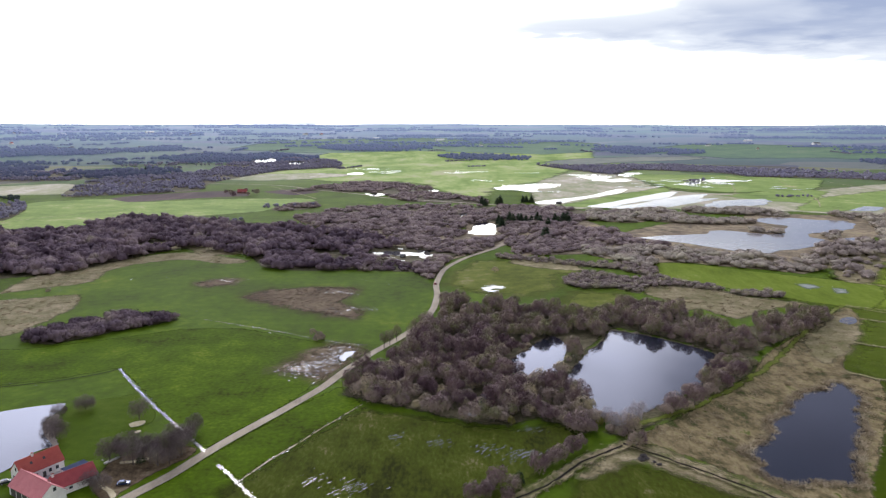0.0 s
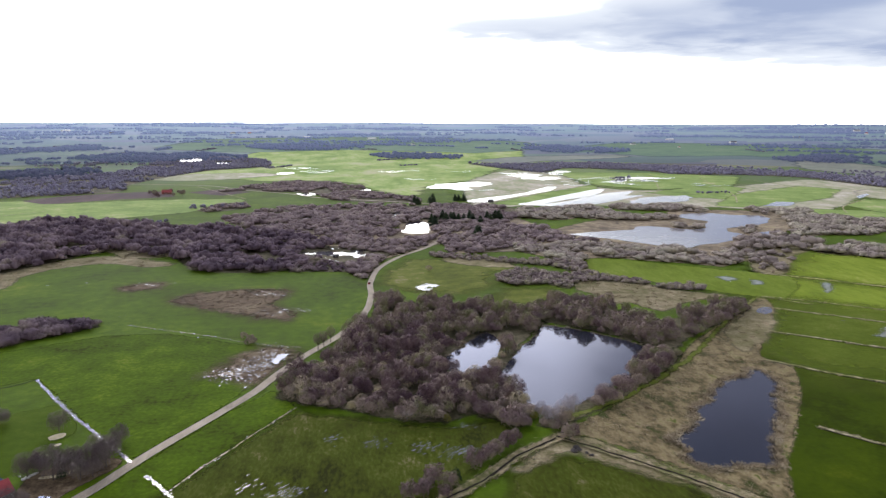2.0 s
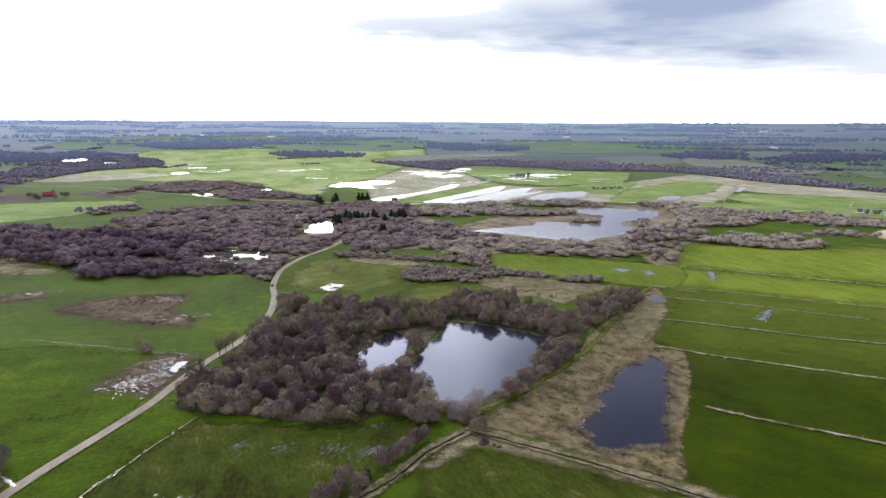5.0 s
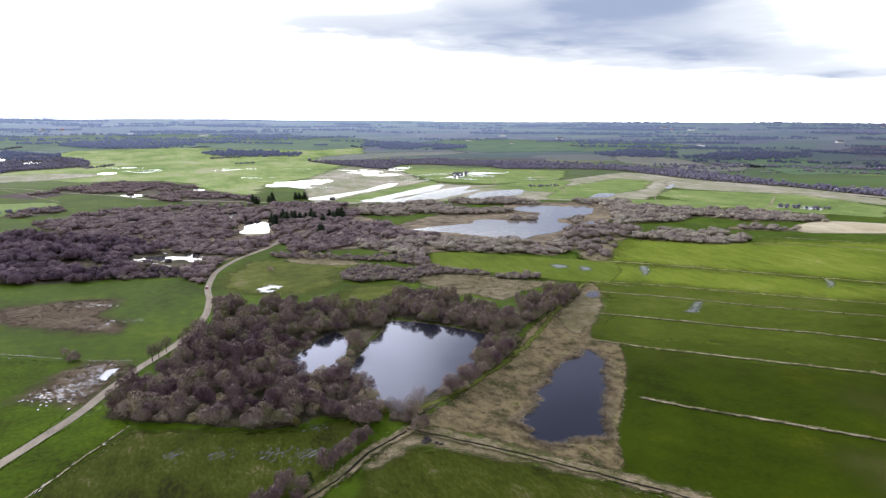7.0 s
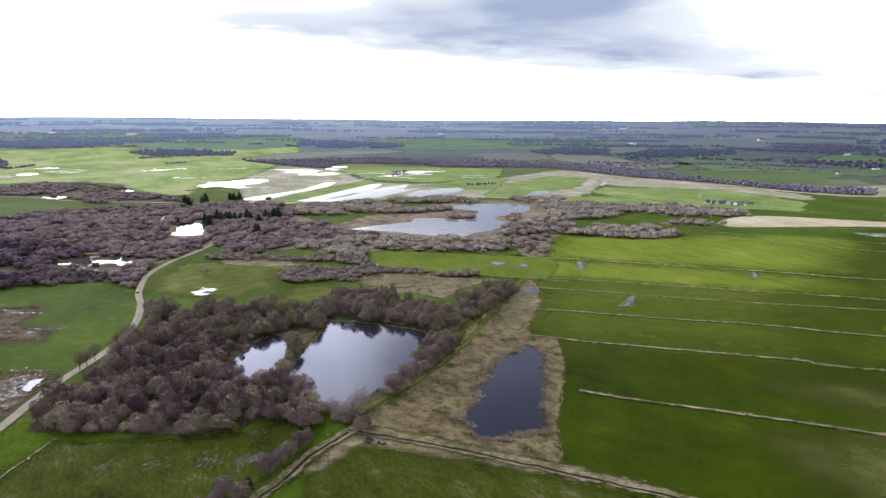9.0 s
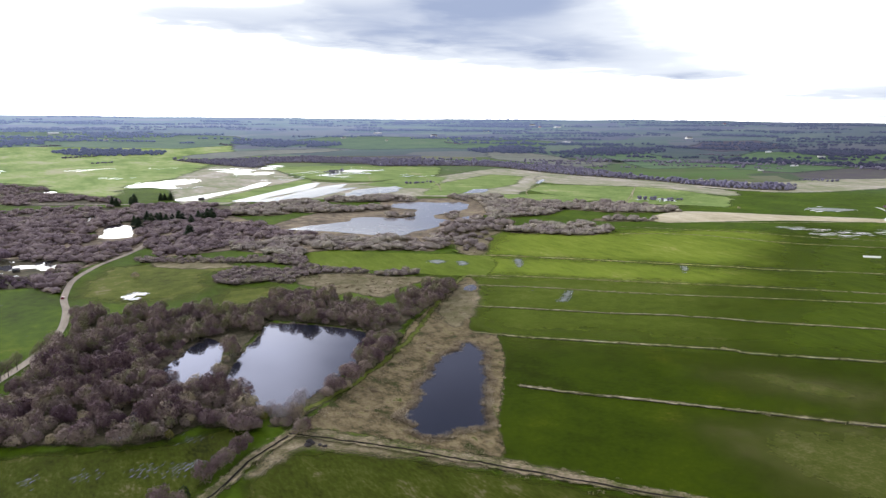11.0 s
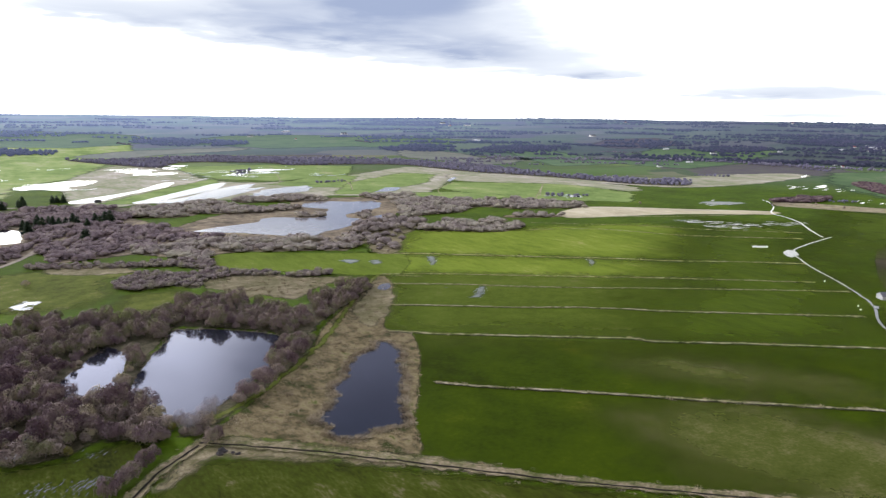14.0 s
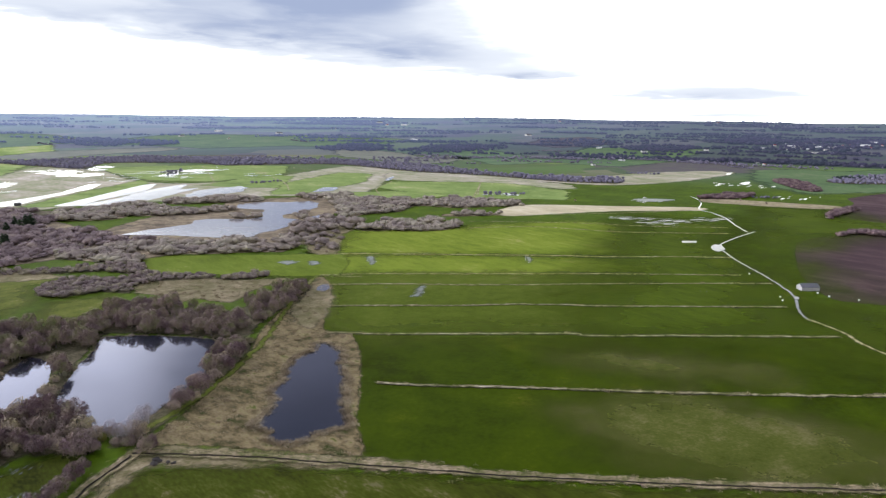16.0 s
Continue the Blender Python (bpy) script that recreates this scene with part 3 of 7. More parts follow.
# ---------------------------------------------------------------- ground
def build_ground():
    turns = np.linspace(0, 2 * np.pi, 361)[:-1]
    n = len(turns)
    for name, radii, material, label, cat in (
        ("ground", np.concatenate([np.geomspace(25, 2000, 60), np.linspace(2030, 2100, 3)]), M_GROUND, "wide green farmland plain", "ground"),
        ("backdrop", np.linspace(2100, 4960, 66), M_BACKDROP, "low hills of far farmland, haze painted on", "hills"),
    ):
        rr, aa = np.meshgrid(radii, turns, indexing="ij")
        x, y = (rr * np.sin(aa)).ravel(), (rr * np.cos(aa)).ravel()
        verts = np.stack([x, y, rise(x, y)], 1).tolist()
        faces = []
        for i in range(len(radii) - 1):
            a = i * n
            faces += [(a + j, a + n + j, a + n + (j + 1) % n, a + (j + 1) % n) for j in range(n)]
        if name == "ground":
            verts.append((0, 0, 0))
            faces += [(len(verts) - 1, j, (j + 1) % n) for j in range(n)]
        ob = mesh_object(name, verts, faces, material, smooth=True)
        tagged(ob, label, cat, kind="structure")


build_ground()

M_MUD = sward("pale_mud", [(0, (0.14, 0.115, 0.09)), (0.5, (0.26, 0.22, 0.18)), (1, (0.36, 0.32, 0.27))], scales=(8, 3, 0.6), ragged=0.8, shift=9, sheen=(0.08, (1.0, 0.85, 0.6)))
M_LAWN = sward("lawn", [(0, (0.036, 0.060, 0.003)), (0.5, (0.050, 0.082, 0.004)), (1, (0.072, 0.100, 0.009))], scales=(20, 5, 0.6), ragged=0.6, shift=47)

# fields and rough ground, outline by outline
G = "meadow"
for name, pts, mat, layer, label, cat, margin in [
    ("meadow", [(-511, 1800), (-454, 2175), (-372, 2594), (-132, 2759), (315, 2721), (532, 2501), (415, 1952), (307, 1714), (207, 1414), (106, 1288), (57, 1108), (-10, 1214), (-30, 1344), (-141, 1419), (-223, 1392), (-334, 1491), (-440, 1542)], M_SUNNY_FAR, 0, "yellow-green wet meadow far off, painted sunlit", G, 42),
    ("field", [(-648, 888), (-604, 935), (-612, 1029), (-525, 1076), (-461, 1031), (-340, 1079), (-199, 1081), (-197, 979), (-271, 904), (-344, 860), (-403, 834), (-437, 771), (-487, 750), (-543, 741)], M_GREEN_HAZED, 0, "long green pasture beyond the alder woods", G, 8),
    ("rough_grass", [(183, 1365), (330, 1688), (410, 1556), (399, 1262), (479, 1172), (681, 1244), (910, 1371), (951, 1152), (993, 977), (998, 795), (931, 740), (902, 886), (817, 1065), (692, 950), (588, 882), (475, 934), (403, 939), (256, 971), (142, 980)], M_STRAW_HAZED, 0, "straw-coloured rough grass round flooded strips", "rough grass", 16),
    ("field.001", [(165, 995), (294, 1155), (412, 1284), (394, 1193), (268, 1053), (207, 977)], M_GREEN_HAZED, 1, "narrow green bank between two flooded strips", G, 6),
    ("field.002", [(459, 1134), (642, 1267), (673, 1207), (550, 1032), (507, 1062)], M_GREEN_HAZED, 1, "small green pasture amid dry grass", G, 6),
    ("field.003", [(489, 954), (607, 1107), (791, 1231), (835, 1167), (713, 1028), (588, 960), (522, 929)], M_GREEN_HAZED, 1, "small green pasture behind the lake", G, 6),
    ("field.004", [(686, 943), (767, 1014), (895, 915), (927, 854), (912, 725), (810, 642), (775, 684), (705, 738), (673, 823)], M_GREEN_HAZED, 1, "dark green pasture beyond a willow belt", G, 8),
    ("field.005", [(419, 1591), (645, 1579), (793, 1451), (670, 1247), (498, 1190), (417, 1283)], M_GREEN_HAZED, 1, "wet green pasture with standing water", G, 8),
    ("field.008", [(-791, 2595), (-766, 3143), (-558, 3314), (-89, 3465), (385, 3318), (647, 3038), (702, 2662), (355, 2415), (-88, 2578), (-446, 2442)], M_HILL_GREEN_HAZED, 0, "hazy green fields below far hills", G, 42),
    ("field.009", [(685, 2599), (1095, 2956), (1409, 2794), (1702, 2621), (1795, 2288), (1408, 1995), (1186, 2175), (896, 2196)], M_HILL_GREEN_HAZED, 0, "hazy green fields between far woods", G, 42),
    ("field.006", [(1598, 1861), (1697, 1706), (1581, 1352), (2071, 1558), (2174, 1484), (2348, 1248), (1816, 1065), (1479, 1006), (1461, 1209), (1249, 1234)], M_HILL_GREEN_HAZED, 0, "distant green fields below the hills", G, 42),
    ("field.007", [(1667, 766), (1799, 727), (1848, 614), (2049, 551), (1401, 372), (1291, 425), (1211, 449), (1258, 524), (1412, 647)], M_HILL_GREEN_HAZED, 0, "distant green fields near the village", G, 42),
    ("rough_grass.001", [(894, 1168), (1081, 1017), (1194, 880), (1382, 865), (1561, 811), (1526, 739), (1231, 707), (1058, 742), (994, 862), (859, 950), (790, 1049)], M_STRAW_HAZED, 0, "dun rough grass below the far wood", "rough grass", 12),
    ("rough_grass.002", [(1305, 2023), (1350, 1764), (1291, 1527), (1343, 1440), (1138, 1346), (1117, 1510), (1118, 1733)], M_HILL_TAN_HAZED, 0, "dun stubble strip far off", "rough grass", 42),
    ("rough_grass.003", [(304, 2069), (475, 2233), (801, 2273), (803, 2165), (546, 2070), (383, 1959)], M_HILL_TAN_HAZED, 0, "dun stubble field behind a dark wood", "rough grass", 42),
    ("rough_grass.004", [(-887, 1225), (-822, 1280), (-717, 1329), (-618, 1161), (-717, 1114), (-790, 1088)], M_STRAW_HAZED, 0, "dun rough pasture by scattered trees", "rough grass", 12),
    ("rough_grass.005", [(-485, 1468), (-405, 1581), (-296, 1619), (-210, 1569), (-270, 1473), (-386, 1414)], M_STRAW_HAZED, 0, "pale stubble strip among woods", "rough grass", 12),
    ("ploughed_field", [(-523, 1076), (-494, 1127), (-421, 1183), (-359, 1204), (-315, 1121), (-387, 1086), (-470, 1031)], M_PLOUGH, 1, "ploughed purple-brown field along a lane", "ploughed field", 5),
    ("ploughed_field.001", [(-310, 1185), (-268, 1236), (-208, 1187), (-245, 1131)], M_PLOUGH, 1, "small ploughed field by a farm", "ploughed field", 5),
    ("ploughed_field.002", [(2015, 1811), (2342, 2007), (2608, 1966), (2427, 1686), (2205, 1607), (1984, 1618)], M_HILL_SOIL_HAZED, 1, "ploughed brown field on a distant slope", "ploughed field", 42),
    ("ploughed_field.003", [(715, 276), (761, 277), (811, 262), (837, 233), (922, 161), (573, 85), (525, 130), (515, 138), (501, 164), (525, 187), (569, 215), (652, 252)], M_PLOUGH, 1, "bare ploughed dark brown field by a barn", "ploughed field", 2),
    ("ploughed_field.004", [(1196, 393), (1339, 382), (1535, 303), (1019, 196), (942, 269), (947, 318), (1010, 349), (1056, 345), (1138, 364)], M_PLOUGH, 1, "bare ploughed dark field edged with scrub", "ploughed field", 4),
    ("reed_margin", [(189, 741), (275, 822), (362, 844), (405, 903), (494, 900), (530, 862), (474, 741), (394, 658), (341, 600), (294, 576), (272, 604), (226, 640), (181, 646), (144, 684)], M_SEDGE, 0, "brown reed and sedge margin round the lake", "reed bed", 6),
    # sun patches, painted by brighter grass colours
    ("meadow.001", [(341, 520), (376, 561), (397, 577), (442, 571), (489, 544), (528, 519), (491, 462), (443, 433), (392, 467), (348, 500)], M_SUN_BRIGHT, 1, "green meadow beside a ditch, painted bright as sunlit", G, 30),
    ("meadow.002", [(560, 868), (605, 907), (669, 883), (699, 830), (711, 786), (611, 782)], M_GREEN_HAZED, 2, "grass edge behind willows, painted bright as sunlit", G, 6),
    ("pasture.008", [(264, 478), (334, 437), (407, 380), (482, 322), (492, 239), (436, 203), (363.8, 183.9), (309.7, 222.4), (249.3, 273.8), (207.5, 312.8), (208.9, 351.5)], M_MIDFIELD, 0.5, "green pasture strips below the banks", G, 42),
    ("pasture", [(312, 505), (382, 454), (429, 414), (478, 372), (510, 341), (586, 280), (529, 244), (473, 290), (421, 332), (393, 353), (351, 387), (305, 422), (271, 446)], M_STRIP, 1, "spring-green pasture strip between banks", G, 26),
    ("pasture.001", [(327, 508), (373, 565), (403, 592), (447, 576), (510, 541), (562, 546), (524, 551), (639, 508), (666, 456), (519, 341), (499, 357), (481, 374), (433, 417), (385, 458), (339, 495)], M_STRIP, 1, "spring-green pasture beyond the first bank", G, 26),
    ("pasture.004", [(734, 479), (789, 376), (750, 344), (644, 322), (594, 280), (496, 193), (462, 174), (439, 159), (417, 131), (368.6, 169.6), (319.6, 210.5), (332.8, 252.3), (449, 321)], M_EAST, 1.5, "deep green pasture along the stream", G, 62),
    ("pasture.005", [(1006, 457), (1015, 360), (926, 264), (997, 175), (932, 163), (765, 279), (697, 270), (577, 221), (536, 216), (620, 293), (724, 332)], M_EAST, 1, "deep green pasture beyond the stream", G, 62),
    ("pasture.006", [(450, 159), (509, 136), (574, 79), (372.0, 45.7), (394.6, 99.3), (420, 129)], M_EAST, 1, "deep green pasture below a barn", G, 62),
    ("pasture.002", [(202.9, 341.5), (207.6, 310.1), (245.9, 270.1), (306.4, 219.9), (367.6, 169.1), (413, 130), (399.8, 105.9), (376.0, 66.7), (361.4, 26.1), (288.5, 17.4), (250.8, 59.8), (201.5, 107.1), (161.7, 147.7), (130.0, 189.8), (124.0, 210.7), (170.4, 282.2)], M_CLOUD_SHADED, 0, "big deep green pasture beside the reed bed", G, 2),
    ("pasture.003", [(-265, 351), (-224.4, 352.8), (-184.5, 370.6), (-150.5, 390.1), (-117.4, 390.3), (-76.8, 369.2), (-40.5, 353.9), (-51.5, 326.1), (-68.4, 277.8), (-83.4, 248.3), (-89.0, 238.9), (-111.1, 263.5), (-159.0, 324.0), (-182.0, 308.7), (-226.2, 296.0)], M_LEFT, 0, "deep green pasture by the gravel road", G, 4),
    ("pasture.007", [(-103.7, 198.8), (-92.7, 216.3), (-86.0, 231.5), (-77.3, 249.7), (-65.0, 273.1), (-47.6, 300.2), (-34.9, 280.3), (-49.5, 253.3), (-61.9, 231.6), (-69.0, 216.4), (-78.5, 225.7), (-68.7, 212.7), (-61.1, 199.0)], M_LEFT, 0, "deep green pasture below the gravel road", G, 3),
    ("mud_bank", [(-161.1, 261.6), (-161.3, 267.6), (-159.5, 270.4), (-157.2, 264.9), (-155.9, 259.6), (-150.6, 250.4), (-144.4, 241.9), (-143.6, 237.4), (-148.1, 241.0), (-154.8, 250.4), (-159.5, 256.4)], M_MUD, 3, "bare pale mud bank of the garden pond", "mud bank", 2),
    ("meadow.003", [(183, 583), (207, 584), (250, 555), (285, 531), (326, 506), (313, 472), (280, 435), (251, 452), (237, 466), (215, 476), (206, 500), (183, 516), (171, 538)], M_HAY, 1, "green hay meadow below the lake willows", G, 6),
    ("meadow.004", [(6, 520), (13, 558), (33, 593), (65, 589), (100, 568), (124, 547), (95, 538), (86, 511), (87, 496), (76, 481), (59, 469), (32, 474), (15, 491), (3, 500)], M_PADDOCK, 1, "green paddock beside the gravel road", G, 14),
    ("meadow.005", [(94, 479), (126, 480), (121, 459), (111, 437), (91, 436), (80, 447)], M_PADDOCK, 2, "small green clearing among scrub", G, 14),
    ("dry_grass", [(155, 503), (194, 495), (212, 469), (243, 450), (226, 441), (203, 429), (183, 412), (174, 423), (167, 436), (152, 429), (153, 454), (144, 475)], M_STRAW_SOFT, 1, "pale dry grass clearing amid willow scrub", "dry grass", 10),
    ("dry_grass.001", [(62, 602), (104, 587), (116, 554), (93, 556), (63, 575)], M_STRAW_SOFT, 2, "tan dry grass strip in the paddock", "dry grass", 10),
    ("dry_grass.002", [(637, 617), (678, 636), (719, 637), (761, 606), (804, 561), (893, 476), (865, 460), (772, 521), (693, 551), (636, 568), (613, 584)], M_PALE, 2, "pale straw reed strip, painted sunlit", "dry grass", 7),
    ("dry_grass.003", [(999, 530), (1027, 493), (1056, 422), (1077, 360), (1029, 357), (994, 411), (971, 466), (958, 507)], M_STRAW, 2, "dry grass verge beside a stream", "dry grass", 5),
    ("rushes", [(-140, 466), (-124, 486), (-93, 493), (-67, 493), (-62, 475), (-69, 450), (-51, 430), (-53.3, 414.5), (-70, 417), (-97, 434), (-123, 451)], M_PEAT, 1, "brown rush patch with puddles in the pasture", "rushes", 8),
    ("rushes.001", [(-185, 503), (-179, 516), (-159, 520), (-157, 503), (-172, 494)], M_PEAT, 1, "small brown rush hollow in the pasture", "rushes", 8),
    ("marsh", [(-79.8, 321.3), (-74.7, 341.1), (-65.3, 357.5), (-53.0, 361.4), (-43.4, 348.3), (-50.6, 327.8), (-53.3, 309.4), (-64.2, 312.2)], M_PEAT, 1, "brown tussocky marsh with white water glints", "marsh", 8),
    ("dry_grass.004", [(-312, 473), (-320, 527), (-296, 558), (-277, 599), (-238, 629), (-170, 590), (-185, 576), (-225, 595), (-261, 575), (-272, 548), (-266, 508), (-296, 486)], M_STRAW_SOFT, 1, "tan rough grass along the wood edge", "dry grass", 10),
    ("dry_grass.005", [(-315, 442), (-281, 460), (-255, 470), (-241, 436), (-241, 416), (-244, 381), (-266, 370)], M_STRAW_SOFT, 1, "tan rough grass beside a thicket", "dry grass", 10),
    ("dry_grass.006", [(-315, 649), (-276, 687), (-193, 675), (-174, 627), (-218, 616), (-245, 649), (-297, 631)], M_STRAW_SOFT, 2, "straw-coloured clearing in the alder wood", "dry grass", 10),
    ("dry_grass.007", [(53.7, 225.6), (68.7, 246.7), (80.5, 240.7), (98.6, 222.4), (120.4, 199.5), (146.6, 167.6), (144.1, 164.6), (115.5, 191.5), (93.1, 210.8), (77.0, 225.7), (68.6, 229.4), (60.1, 226.0), (51.6, 217.7), (47.1, 217.9)], M_STRAW_SOFT, 2, "straw-coloured rough grass along the ditch fork", "dry grass", 7),
    ("rough_pasture", [(-72.5, 209.8), (-65.2, 221.0), (-55.7, 240.4), (-34.2, 274.4), (-5.4, 265.5), (26.1, 256.2), (49.4, 261.5), (53.8, 248.8), (35.1, 224.5), (21.1, 202.5), (-25.1, 195.9), (-67.2, 195.8)], M_ROUGH, 0, "rough green pasture with wet streaks", G, 4),
    ("rough_pasture.001", [(57.7, 229.0), (79.6, 222.4), (97.8, 208.2), (131.1, 171.3), (182.3, 116.3), (242.9, 57.5), (244.6, 38.0), (41.3, 198.4)], M_ROUGH, 0, "rough dark green pasture below the ditch", G, 4),
    ("thin_grass", [(220.6, 170.7), (246.9, 160.6), (275.8, 136.8), (284.3, 93.3), (285.8, 70.2), (272.8, 44.1), (231.5, 82.5), (210.0, 101.5), (204.9, 131.8)], M_THIN, 0, "thin pale grass in the big pasture", G, 26),
    ("thin_grass.001", [(271.8, 215.6), (300.0, 204.2), (308.5, 169.5), (336.3, 136.5), (313.2, 131.5), (288.8, 157.9), (270.8, 190.1)], M_THIN, 0, "thin pale grass in the big pasture", G, 26),
    ("reed_bed", [(69.2, 248.5), (80.1, 254.0), (99.4, 269.5), (121.9, 290.4), (147.0, 314.7), (171.2, 347.7), (188.7, 365.4), (228, 407), (259, 438), (266, 437), (257, 411), (223, 363), (197.4, 323.6), (205.2, 308.4), (188.8, 275.8), (161.5, 237.4), (143.3, 212.8), (137.5, 200.7), (130.5, 189.9), (121.8, 197.9), (113.5, 207.2), (103.6, 219.0), (91.8, 231.7), (80.8, 241.6)], M_REED, 2, "flattened tan reed bed round a dark pond", "reed bed", 4),
    ("reed_head", [(198, 366), (224, 395), (249, 421), (257, 412), (224, 360), (193, 332)], M_STRAW_SOFT, 3, "dull peaty head of the reed bed", "reed bed", 8),
    ("lawn", [(-160.5, 276.2), (-155.2, 282.2), (-141.9, 287.9), (-136.1, 291.8), (-120.3, 271.7), (-117.8, 261.8), (-121.5, 255.6), (-123.6, 241.1), (-126.5, 230.1), (-137.0, 231.3), (-144.7, 241.0), (-155.8, 255.4)], M_LAWN, 2, "mown green garden lawn by a pond", "lawn", 1),
]:
    spread(name, pts, mat, layer + len(scene.objects) % 97 * 0.015, label, cat, margin)

